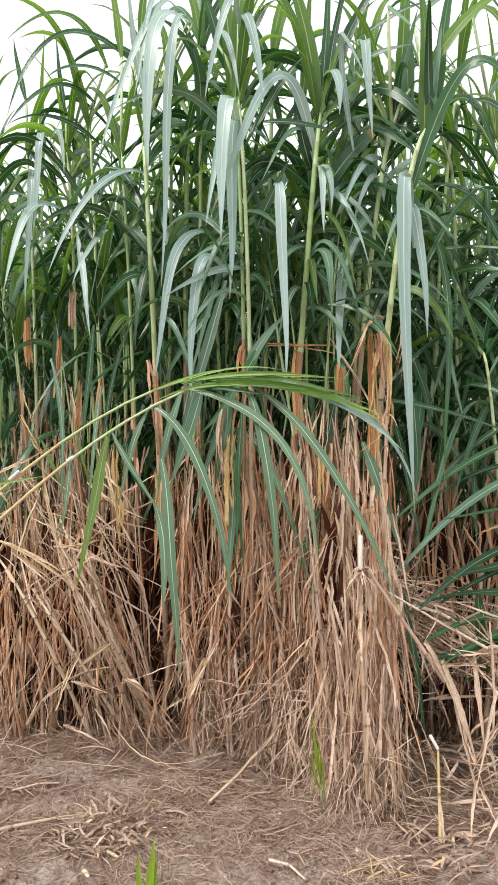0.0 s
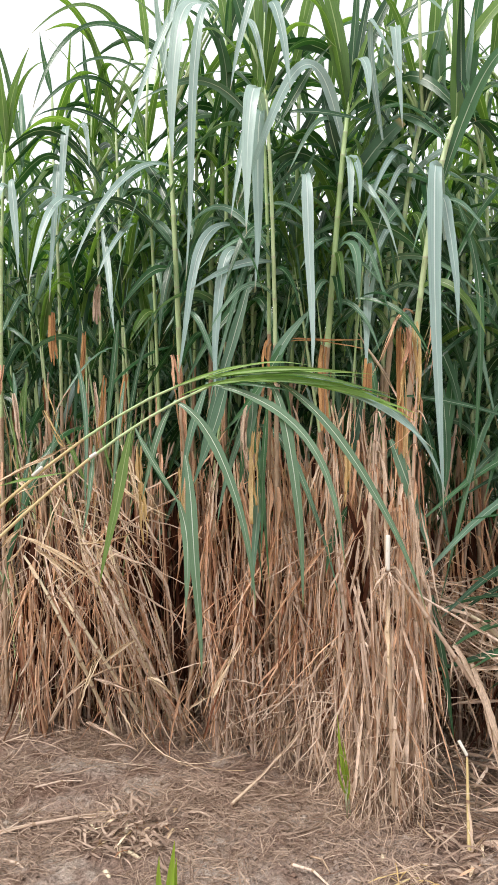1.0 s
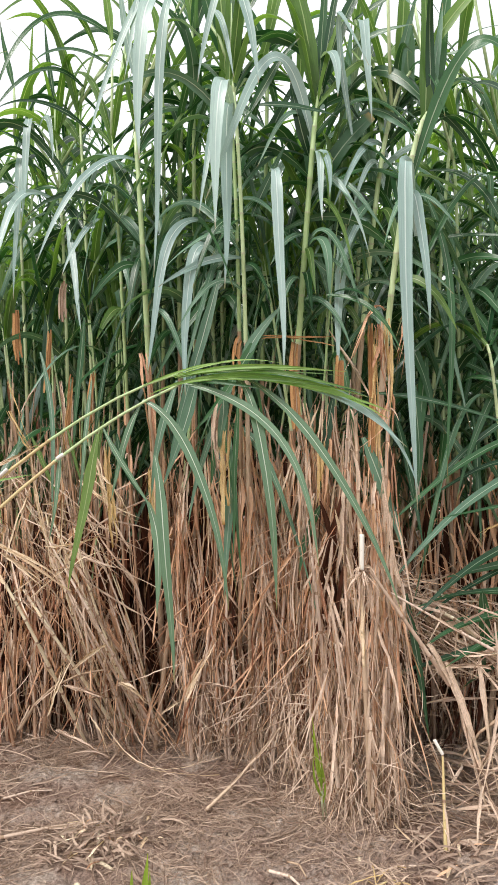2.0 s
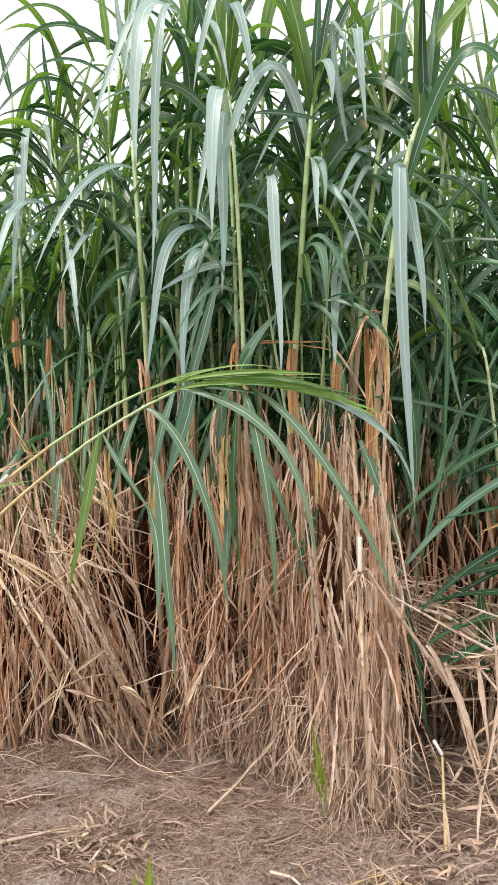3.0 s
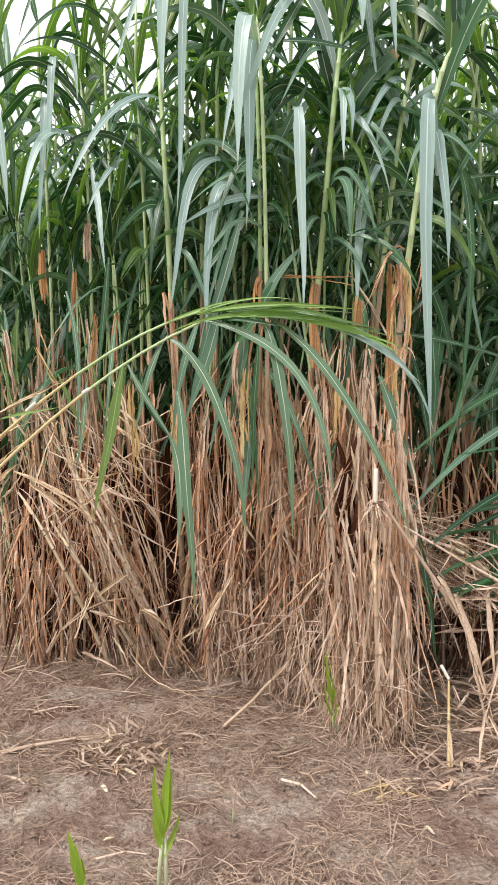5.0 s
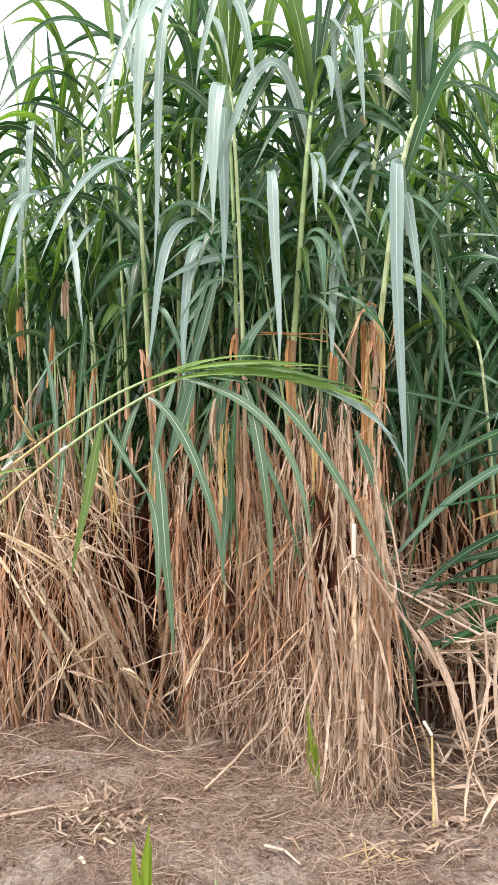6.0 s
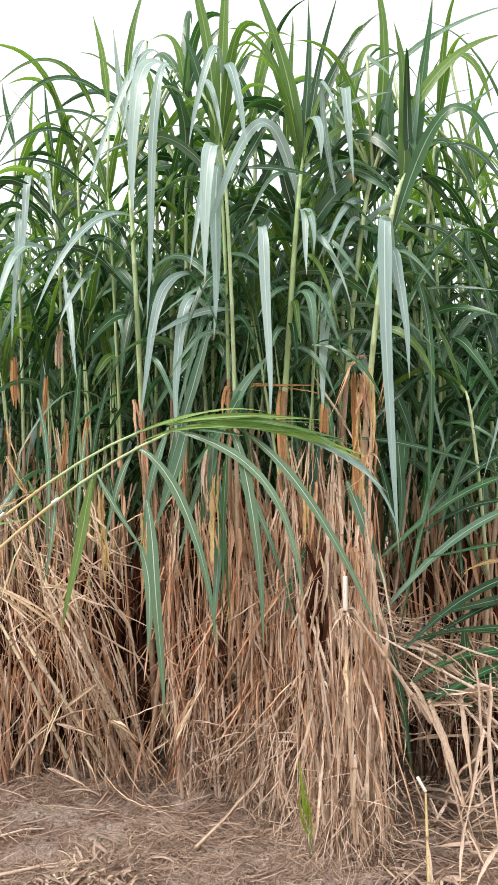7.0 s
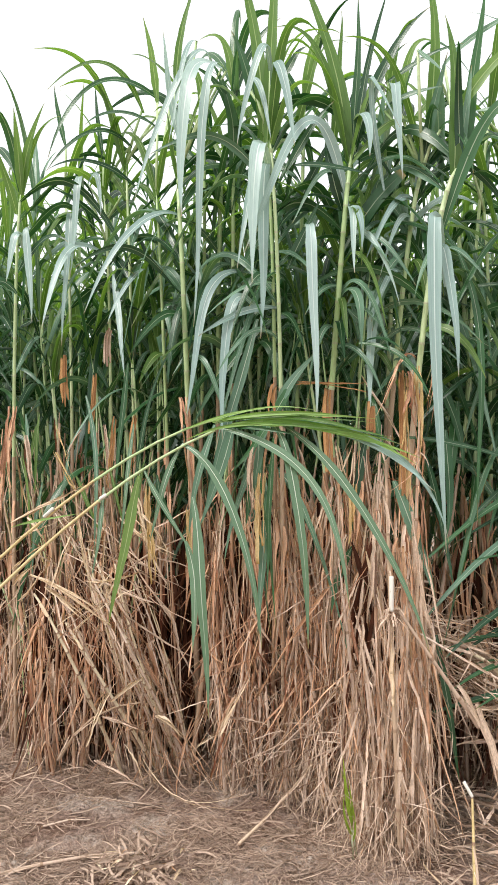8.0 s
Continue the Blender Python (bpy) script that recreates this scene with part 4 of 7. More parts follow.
leaf(cane_k, (-1.024, 3.75, 3.039), (-0.943, 3.65, 3.114), (-0.913, 3.6, 2.823), 0.0306, 2.0, SKY_SHEEN)
leaf(cane_a, (-0.676, 3.6, 2.551), (-0.766, 3.5, 2.498), (-0.819, 3.4, 2.233), 0.0318, 1.0, SKY_SHEEN)
leaf(cane_g, (-0.845, 3.6, 2.525), (-0.79, 3.5, 2.279), (-0.732, 3.4, 1.98), 0.0375, 1.0, SKY_SHEEN)
leaf(cane_c, (0.31, 3.2, 2.857), (0.258, 3.2, 3.39), (0.087, 3.25, 3.837), 0.071, 1.0, FRESH)
leaf(cane_c, (0.31, 3.2, 2.877), (0.196, 3.15, 3.559), (-0.029, 3.1, 3.461), 0.0537, 1.0, FRESH)
leaf(cane_c, (0.315, 3.2, 2.894), (0.329, 3.2, 3.237), (0.348, 3.25, 3.703), 0.0414, 1.0, GREEN)
leaf(cane_c, (0.327, 3.2, 2.97), (0.375, 3.2, 3.312), (0.477, 3.2, 3.694), 0.035, 1.0, GREEN)
leaf(cane_c, (0.333, 3.25, 2.974), (0.451, 3.3, 3.536), (0.687, 3.3, 3.667), 0.0601, 1.0, GREEN)
leaf(cane_c, (0.359, 3.3, 3.04), (0.487, 3.35, 3.486), (0.593, 3.35, 3.532), 0.0458, 1.0, GREEN)
leaf(cane_c, (0.274, 3.2, 2.693), (0.202, 3.1, 2.842), (0.197, 3.15, 2.988), 0.0574, 1.0, GREEN)
leaf(cane_b, (-0.075, 3.15, 2.929), (-0.087, 3.15, 3.493), (-0.205, 3.2, 3.935), 0.067, 1.0, FRESH)
leaf(cane_b, (-0.085, 3.2, 3.103), (-0.162, 3.2, 3.371), (-0.225, 3.2, 3.515), 0.0612, 1.0, GREEN)
leaf(cane_b, (-0.064, 3.1, 2.908), (-0.018, 3.15, 3.517), (-0.047, 3.2, 4.009), 0.0583, 1.0, FRESH)
leaf(cane_b2, (-0.234, 3.4, 2.945), (-0.183, 3.3, 3.244), (-0.323, 3.3, 3.443), 0.0601, 1.0, GREEN)
leaf(cane_b2, (-0.193, 3.4, 3.052), (-0.246, 3.3, 3.376), (-0.438, 3.2, 3.375), 0.0525, 1.0, GREEN)
leaf(cane_b, (0.049, 3.3, 3.044), (0.141, 3.3, 3.318), (0.178, 3.3, 3.646), 0.0421, 1.0, FRESH)
leaf(cane_b, (0.012, 3.3, 3.346), (0.066, 3.3, 3.476), (0.123, 3.3, 3.494), 0.0421, 1.0, GREEN)
leaf(cane_b, (0.027, 3.1, 2.833), (0.102, 3.1, 2.991), (0.231, 3.1, 3.132), 0.0424, 1.0, GREEN)
leaf(cane_d, (0.305, 3.3, 2.572), (0.411, 3.25, 2.747), (0.542, 3.2, 2.858), 0.07, 1.0, GREEN, blunt=True)
leaf(cane_b, (0.031, 3.1, 2.406), (0.101, 3.1, 2.575), (0.18, 3.1, 2.708), 0.0424, 1.0, GREEN)
leaf(cane_c, (0.24, 3.4, 2.992), (0.31, 3.4, 3.666), (0.284, 3.4, 3.721), 0.0434, 1.0, FRESH)
leaf(cane_c, (0.056, 3.0, 2.815), (0.244, 3.0, 2.824), (0.385, 3.05, 2.783), 0.0333, 1.0, GREEN)
leaf(cane_b, (0.033, 3.3, 2.654), (0.135, 3.3, 2.9), (0.228, 3.3, 3.068), 0.0601, 1.0, GREEN)
leaf(cane_f, (0.738, 3.1, 2.749), (0.765, 3.1, 3.227), (0.711, 3.15, 3.531), 0.0689, 1.0, FRESH)
leaf(cane_e, (0.634, 3.3, 2.801), (0.652, 3.25, 3.129), (0.733, 3.2, 3.396), 0.0612, 1.0, BLUISH)
leaf(cane_e, (0.668, 3.3, 2.97), (0.727, 3.3, 3.625), (0.654, 3.35, 3.952), 0.061, 1.0, FRESH)
leaf(cane_f, (0.691, 3.1, 2.571), (0.952, 3.0, 3.51), (1.12, 2.95, 2.709), 0.0618, 1.0, GREEN)
leaf(cane_f, (0.767, 3.2, 3.09), (0.946, 3.2, 3.469), (1.236, 3.2, 3.508), 0.0612, 1.0, FRESH)
leaf(cane_f, (0.738, 3.3, 3.382), (0.904, 3.3, 3.617), (1.277, 3.3, 3.701), 0.0331, 1.0, BLUISH)
leaf(cane_f, (0.795, 3.2, 2.849), (0.88, 3.25, 3.332), (0.927, 3.3, 3.753), 0.0601, 1.0, GREEN)
leaf(cane_f, (0.756, 3.15, 2.718), (0.788, 3.15, 3.079), (0.838, 3.2, 3.331), 0.0525, 1.0, BLUISH)
leaf(cane_e, (0.478, 3.3, 3.313), (0.63, 3.2, 3.385), (0.807, 3.2, 3.433), 0.0321, 1.0, GREEN)
leaf(cane_e, (0.47, 3.3, 3.182), (0.564, 3.2, 3.233), (0.715, 3.2, 3.244), 0.0379, 1.0, BLUISH)
leaf(cane_e, (0.509, 3.4, 3.176), (0.649, 3.4, 3.228), (0.767, 3.4, 3.132), 0.0372, 1.0, FRESH)
leaf(cane_e, (0.704, 3.2, 3.041), (0.746, 3.1, 3.129), (0.807, 3.05, 2.789), 0.0389, 1.0, GREEN)
leaf(cane_e, (0.588, 3.1, 3.353), (0.614, 3.05, 3.287), (0.674, 3.0, 3.199), 0.0273, 1.0, BLUISH)
leaf(cane_s, (1.02, 3.5, 3.106), (1.121, 3.3, 3.12), (1.219, 3.2, 2.793), 0.0437, 1.0, GREEN)
leaf(cane_s, (0.941, 3.5, 3.273), (1.129, 3.4, 3.248), (1.229, 3.3, 3.328), 0.0361, 1.0, BLUISH)
leaf(cane_r, (0.919, 3.6, 3.066), (1.052, 3.5, 3.355), (1.172, 3.4, 2.79), 0.0496, 1.0, GREEN)
leaf(cane_s, (1.057, 3.5, 3.577), (1.163, 3.4, 3.572), (1.236, 3.4, 3.274), 0.0434, 1.0, FRESH)
leaf(cane_d, (0.465, 3.5, 2.7), (0.488, 3.5, 3.113), (0.505, 3.5, 3.418), 0.0765, 1.0, BLUISH)
leaf(cane_r, (1.147, 3.6, 2.552), (1.145, 3.5, 2.855), (1.138, 3.45, 2.241), 0.0314, 2, GREEN)
leaf(cane_r, (0.722, 3.35, 3.402), (0.715, 3.35, 3.044), (0.75, 3.35, 2.831), 0.0732, 1.0, BLUISH)
leaf(cane_r, (0.779, 3.3, 2.583), (0.896, 3.2, 2.294), (0.839, 3.1, 1.337), 0.0367, 1.6, GREEN)
leaf(cane_r, (0.861, 3.5, 2.732), (1.116, 3.3, 2.687), (1.177, 3.2, 2.065), 0.0408, 1.2, GREEN)
leaf(cane_r, (0.839, 3.4, 2.379), (0.976, 3.3, 2.402), (1.183, 3.2, 2.34), 0.0262, 1.0, GREEN)
leaf(cane_r, (0.914, 3.5, 2.262), (1.013, 3.3, 2.347), (1.205, 3.2, 2.222), 0.0496, 1.0, GREEN)
leaf(cane_r, (1.021, 3.5, 2.165), (1.049, 3.3, 2.222), (1.184, 3.2, 1.853), 0.0554, 1.0, GREEN)
leaf(cane_r, (0.896, 3.5, 2.178), (1.108, 3.4, 2.077), (1.109, 3.3, 1.805), 0.0511, 1.2, GREEN)
leaf(cane_r, (0.939, 3.5, 1.899), (1.074, 3.4, 1.993), (1.223, 3.3, 1.965), 0.0301, 1.0, GREEN)
leaf(cane_r, (1.173, 3.6, 2.439), (1.221, 3.5, 2.359), (1.259, 3.4, 2.017), 0.0681, 1.0, GREEN)
leaf(cane_f, (0.335, 3.1, 2.086), (0.535, 3.0, 2.066), (0.618, 2.95, 1.826), 0.0269, 1.0, GREEN)
leaf(cane_r, (0.744, 3.6, 2.024), (0.856, 3.5, 1.819), (0.863, 3.5, 1.52), 0.051, 1.0, GREEN)
leaf(cane_r, (0.99, 3.4, 1.756), (1.039, 3.3, 1.801), (1.192, 3.2, 1.654), 0.0291, 1.0, GREEN)
leaf(cane_r, (0.536, 3.2, 1.689), (0.833, 3.2, 1.684), (1.153, 3.1, 1.52), 0.0254, 1.0, GREEN)
leaf(cane_r, (0.867, 3.6, 1.882), (0.811, 3.5, 1.602), (0.771, 3.5, 1.359), 0.0574, 1.0, GREEN)
leaf(cane_j, (-0.009, 3.3, 1.867), (-0.19, 3.25, 1.437), (-0.24, 3.2, 1.12), 0.0379, 1.0, BLUISH)
leaf(cane_b, (0.08, 3.1, 1.969), (-0.056, 3.1, 1.705), (-0.223, 3.05, 1.517), 0.0445, 1.0, GREEN)
leaf(cane_j, (-0.106, 3.3, 2.229), (-0.181, 3.2, 1.911), (-0.326, 3.1, 1.302), 0.0508, 1.0, BLUISH)
leaf(cane_j, (-0.058, 3.4, 2.248), (-0.241, 3.35, 2.058), (-0.407, 3.3, 1.72), 0.0421, 1.0, GREEN)
leaf(cane_b, (-0.019, 3.1, 1.801), (0.043, 3.1, 1.945), (0.165, 3.1, 2.052), 0.0452, 1.0, BLUISH)
leaf(cane_g, (-0.721, 3.4, 2.046), (-0.741, 3.4, 1.835), (-0.759, 3.35, 1.416), 0.0305, 1.0, GREEN)
leaf(cane_k, (-0.92, 3.4, 1.89), (-0.83, 3.3, 1.649), (-0.828, 3.25, 1.159), 0.0266, 1.0, BLUISH)
leaf(cane_g, (-0.687, 3.4, 1.465), (-0.588, 3.4, 2.097), (-0.469, 3.4, 2.148), 0.0248, 1.0, GREEN)
leaf(cane_d, (0.469, 3.4, 2.4), (0.579, 3.4, 2.372), (0.651, 3.4, 2.211), 0.0279, 1.0, BLUISH)
leaf(cane_d, (0.249, 3.3, 1.992), (0.392, 3.3, 2.119), (0.457, 3.3, 2.169), 0.0421, 1.0, GREEN)
leaf(cane_d, (0.305, 3.3, 2.275), (0.356, 3.3, 2.222), (0.457, 3.3, 2.143), 0.0391, 1.0, BLUISH)
leaf(cane_d, (0.353, 3.4, 2.282), (0.447, 3.4, 2.361), (0.579, 3.4, 2.372), 0.0372, 1.0, GREEN)
leaf(cane_e, (0.515, 3.1, 1.962), (0.508, 3.05, 1.719), (0.503, 3.02, 1.436), 0.032, 1.0, SHEATH, blunt=True, wave=0.3)
leaf(cane_e, (0.539, 3.1, 1.938), (0.525, 3.06, 1.696), (0.53, 3.02, 1.4), 0.022, 1.0, YELLOW, blunt=True, wave=0.3)
leaf(cane_f, (0.57, 3.05, 1.979), (0.571, 3.0, 1.785), (0.562, 3.0, 1.529), 0.0278, 1.0, YELLOW, wave=0.31)
leaf(cane_f, (0.574, 3.1, 2.022), (0.519, 3.05, 2.074), (0.389, 3.0, 1.764), 0.0208, 1.5, RUST)
leaf(cane_f, (0.636, 3.1, 1.984), (0.661, 3.05, 2.025), (0.61, 3.0, 1.738), 0.0232, 2, RUST)
leaf(cane_i, (-1.092, 3.6, 2.113), (-1.09, 3.6, 1.967), (-1.079, 3.6, 1.86), 0.0417, 1.0, SHEATH, blunt=True)
leaf(cane_h, (-0.858, 3.6, 2.25), (-0.881, 3.6, 2.188), (-0.869, 3.6, 2.048), 0.0417, 1.0, STRAW, blunt=True)
leaf(cane_k, (-0.933, 3.6, 2.02), (-0.94, 3.6, 1.909), (-0.949, 3.6, 1.741), 0.0278, 1.0, SHEATH, blunt=True)
leaf(cane_h, (-0.704, 3.5, 1.814), (-0.733, 3.5, 1.679), (-0.721, 3.5, 1.516), 0.0324, 1.0, SHEATH, blunt=True)
leaf(cane_h, (-0.805, 3.5, 1.802), (-0.822, 3.5, 1.653), (-0.835, 3.5, 1.464), 0.027, 1.0, SHEATH, blunt=True)
leaf(cane_c, (0.209, 3.15, 1.9), (0.197, 3.1, 1.75), (0.21, 3.1, 1.533), 0.0359, 1.0, SHEATH, blunt=True, wave=0.3)
leaf(cane_c, (0.072, 3.1, 1.916), (0.211, 3.1, 1.909), (0.36, 3.1, 1.887), 0.0168, 1.0, SHEATH, blunt=True)
leaf(cane_b, (-0.024, 3.05, 1.911), (-0.047, 3.03, 1.867), (-0.034, 3.03, 1.796), 0.0327, 1.0, SHEATH, blunt=True)
leaf(cane_j, (-0.444, 3.3, 1.874), (-0.408, 3.25, 1.717), (-0.381, 3.2, 1.368), 0.0346, 1.0, RUST, wave=0.3)
leaf(cane_d, (0.315, 3.1, 1.484), (0.313, 3.1, 1.364), (0.302, 3.1, 1.185), 0.0335, 1.0, YELLOW)
leaf(cane_g, (-0.621, 3.4, 1.464), (-0.623, 3.4, 1.28), (-0.612, 3.4, 1.071), 0.0262, 1.0, YELLOW)
leaf(cane_b, (-0.13, 3.1, 1.61), (-0.127, 3.1, 1.467), (-0.109, 3.1, 1.371), 0.0287, 1.0, STRAW)
leaf(cane_g, (-0.545, 3.2, 1.519), (-0.522, 3.2, 1.346), (-0.407, 3.2, 1.221), 0.0321, 1.0, GREEN)
leaf(cane_b, (-0.09, 3.2, 1.611), (-0.124, 3.2, 1.488), (-0.152, 3.2, 1.291), 0.0408, 1.0, GREEN)
leaf(cane_b, (-0.027, 3.05, 1.679), (-0.041, 3.05, 1.373), (-0.059, 3.0, 1.007), 0.0246, 1.0, GREEN)
leaf(cane_d, (0.308, 3.1, 1.221), (0.246, 3.1, 1.127), (0.216, 3.05, 0.947), 0.0389, 1.0, GREEN)
leaf(cane_d, (0.385, 3.3, 1.682), (0.338, 3.25, 1.455), (0.299, 3.2, 1.21), 0.0466, 1.0, GREEN)
bent_a = bent_cane((-2.122, 3.05, -0.03), (-0.956, 2.9, 1.413), (-0.252, 2.85, 1.7), 0.009, 0.7, "broken cane bent low, yellow below and green above")
bent_b = bent_cane((-2.254, 3.07, -0.03), (-0.983, 2.92, 1.553), (-0.253, 2.87, 1.745), 0.0085, 0.68, "broken cane bent low, with a sheaf of bright green blades")
leaf(bent_a, (-0.263, 2.85, 1.737), (-0.032, 2.79, 1.811), (0.14, 2.75, 1.772), 0.0106, 1.0, LIME, fold=0.85, twist=-25)
leaf(bent_b, (-0.275, 2.86, 1.734), (-0.053, 2.775, 1.788), (0.365, 2.738, 1.736), 0.0169, 1.0, LIME, fold=0.85, twist=20)
leaf(bent_a, (-0.265, 2.87, 1.73), (-0.053, 2.76, 1.773), (0.281, 2.726, 1.748), 0.021, 1.0, LIME, fold=0.85, twist=35)
leaf(bent_b, (-0.153, 2.85, 1.743), (0.073, 2.745, 1.771), (0.429, 2.714, 1.668), 0.0247, 1.0, FRESH, fold=0.85, twist=-15)
leaf(bent_a, (-0.143, 2.86, 1.74), (0.138, 2.79, 1.783), (0.46, 2.702, 1.634), 0.0246, 1.0, GREEN, fold=0.85, twist=-25)
leaf(bent_b, (-0.276, 2.87, 1.7), (-0.075, 2.775, 1.741), (0.262, 2.75, 1.679), 0.017, 1.0, LIME, fold=0.85, twist=20)
leaf(bent_a, (-0.263, 2.85, 1.7), (0.031, 2.76, 1.758), (0.458, 2.738, 1.645), 0.019, 1.0, LIME, fold=0.85, twist=35)
leaf(bent_b, (-0.121, 2.86, 1.729), (0.115, 2.745, 1.746), (0.523, 2.726, 1.584), 0.0337, 1.0, LIME, fold=0.85, twist=-15)
leaf(bent_a, (-0.099, 2.87, 1.734), (0.308, 2.79, 1.736), (0.582, 2.714, 1.469), 0.0484, 1.0, SKY_SHEEN, fold=0.85, twist=-25)
leaf(bent_b, (-0.142, 2.85, 1.724), (0.538, 2.775, 1.79), (0.617, 2.702, 1.283), 0.0321, 1.0, SKY_SHEEN, fold=0.85, twist=20)
leaf(bent_a, (-0.209, 2.86, 1.712), (-0.074, 2.76, 1.719), (0.073, 2.75, 1.676), 0.02, 1.0, GREEN, fold=0.85, twist=35)
leaf(bent_b, (-0.254, 2.87, 1.708), (-0.011, 2.745, 1.732), (0.303, 2.738, 1.683), 0.015, 1.0, FRESH, fold=0.85, twist=-15)
leaf(bent_a, (-0.252, 2.85, 1.724), (0.01, 2.79, 1.783), (0.364, 2.726, 1.719), 0.0149, 1.0, FRESH, fold=0.85, twist=-25)
leaf(bent_b, (-0.187, 2.86, 1.725), (0.201, 2.775, 1.766), (0.512, 2.714, 1.569), 0.0293, 1.0, LIME, fold=0.85, twist=20)
leaf(bent_a, (-0.364, 2.87, 1.665), (-0.18, 2.76, 1.74), (0.01, 2.702, 1.707), 0.0125, 1.0, LIME, fold=0.85, twist=35)
leaf(bent_b, (-0.383, 2.85, 1.698), (-0.221, 2.745, 1.76), (-0.053, 2.75, 1.772), 0.0127, 1.0, LIME, fold=0.85, twist=-15)
bleached((-0.957, 2.92, 1.35), (-0.916, 2.915, 1.386), 0.008)
bleached((-0.719, 2.885, 1.425), (-0.692, 2.885, 1.443), 0.008)
leaf(bent_a, (-0.387, 2.87, 1.647), (-0.163, 2.76, 1.555), (-0.069, 2.71, 0.884), 0.042, 1.1, HANGING)
leaf(bent_b, (-0.038, 2.85, 1.726), (0.053, 2.76, 1.691), (0.106, 2.72, 0.883), 0.0446, 1.4, HANGING)
leaf(bent_b, (-0.241, 2.85, 1.711), (0.214, 2.71, 1.61), (0.263, 2.67, 1.046), 0.0389, 1.1, HANGING)
leaf(bent_b, (0.01, 2.85, 1.721), (0.327, 2.72, 1.519), (0.538, 2.69, 0.886), 0.0392, 1.1, HANGING)
leaf(bent_a, (-0.344, 2.87, 1.438), (-0.292, 2.79, 1.255), (-0.269, 2.75, 0.613), 0.0476, 1, HANGING)
leaf(bent_a, (-0.378, 2.92, 1.257), (-0.309, 2.86, 1.117), (-0.33, 2.82, 0.838), 0.0411, 1, HANGING)
leaf(bent_a, (-0.554, 2.85, 1.519), (-0.597, 2.8, 1.276), (-0.649, 2.78, 0.946), 0.0456, 1, FRESH)
leaf(bent_a, (-0.538, 2.87, 1.542), (-0.461, 2.84, 1.383), (-0.336, 2.83, 1.215), 0.0232, 1, HANGING)
leaf(bent_a, (-0.712, 2.92, 1.472), (-0.708, 2.86, 1.294), (-0.746, 2.85, 1.112), 0.0208, 1, HANGING)
leaf(bent_a, (-0.622, 3.07, 1.737), (-0.64, 3.01, 1.519), (-0.66, 2.95, 1.216), 0.0215, 1, HANGING)
leaf(bent_a, (-0.395, 2.87, 1.63), (-0.475, 2.86, 1.493), (-0.508, 2.85, 1.262), 0.0286, 1, HANGING)
leaf(cane_g, (-0.537, 3.05, 1.32), (-0.542, 3.05, 1.237), (-0.52, 3.05, 1.046), 0.0377, 1, YELLOW)
leaf(cane_j, (-0.275, 3.05, 1.734), (-0.347, 3.0, 1.518), (-0.379, 3.0, 1.259), 0.0355, 1, BLUISH)
leaf(cane_j, (-0.376, 3.02, 1.379), (-0.368, 3.02, 1.262), (-0.373, 3.02, 1.121), 0.0303, 1, YELLOW)
leaf(cane_b2, (-0.195, 3.05, 1.734), (-0.246, 3.03, 1.496), (-0.33, 3.0, 1.299), 0.0465, 1, BLUISH)
leaf(cane_b, (-0.094, 3.1, 1.71), (-0.08, 3.1, 1.592), (-0.113, 3.1, 1.444), 0.0452, 1, BLUISH)
leaf(cane_b, (-0.074, 3.05, 1.531), (-0.083, 3.03, 1.379), (-0.068, 3.0, 1.171), 0.0371, 1, YELLOW)
leaf(cane_b, (-0.104, 3.0, 1.637), (-0.141, 2.98, 1.518), (-0.102, 2.98, 1.33), 0.0207, 1, STRAW)
leaf(cane_b, (-0.069, 3.05, 1.332), (-0.059, 3.03, 1.145), (-0.087, 3.0, 0.866), 0.0355, 1, BLUISH)
leaf(bent_a, (-1.056, 2.83, 1.331), (-0.879, 2.8, 1.428), (-0.727, 2.79, 1.488), 0.0258, 1, PALE)
leaf(bent_a, (-1.06, 2.84, 1.313), (-0.927, 2.81, 1.358), (-0.777, 2.8, 1.373), 0.013, 1, LIME)
fallen_green = bent_cane((1.75, 3.42, -0.03), (1.47, 3.36, 0.8), (1.355, 3.33, 1.5), 0.012, 0.3, "fallen green cane with blades spread low over straw")
leaf(fallen_green, (1.360, 3.327, 1.546), (0.882, 3.152, 1.445), (0.517, 2.98, 1.123), 0.0379, 1.0, GREEN, face=(0.2, -0.6, 0.8))
leaf(fallen_green, (1.360, 3.326, 1.395), (0.885, 3.152, 1.300), (0.542, 2.98, 0.903), 0.0456, 1.0, BLUISH, face=(0.2, -0.6, 0.8))
leaf(fallen_green, (1.360, 3.336, 1.087), (0.920, 3.152, 1.024), (0.638, 2.98, 0.772), 0.0456, 1.0, GREEN, face=(0.2, -0.6, 0.8))
leaf(fallen_green, (1.360, 3.367, 1.206), (0.963, 3.152, 1.224), (0.74, 2.98, 1.169), 0.0228, 1.0, GREEN, face=(0.2, -0.6, 0.8))
leaf(fallen_green, (1.360, 3.342, 0.822), (0.938, 3.152, 0.878), (0.644, 2.98, 0.81), 0.0304, 1.0, GREEN, face=(0.2, -0.6, 0.8))
leaf(fallen_green, (1.360, 3.341, 0.724), (0.940, 3.152, 0.787), (0.667, 2.98, 0.632), 0.0379, 1.0, GREEN, face=(0.2, -0.6, 0.8))
leaf(fallen_green, (1.360, 3.326, 0.624), (0.911, 3.152, 0.643), (0.539, 2.98, 0.551), 0.0456, 1.0, GREEN, face=(0.2, -0.6, 0.8))
leaf(fallen_green, (1.360, 3.362, 0.692), (0.973, 3.152, 0.670), (0.776, 2.98, 0.592), 0.0419, 1.0, GREEN, face=(0.2, -0.6, 0.8))
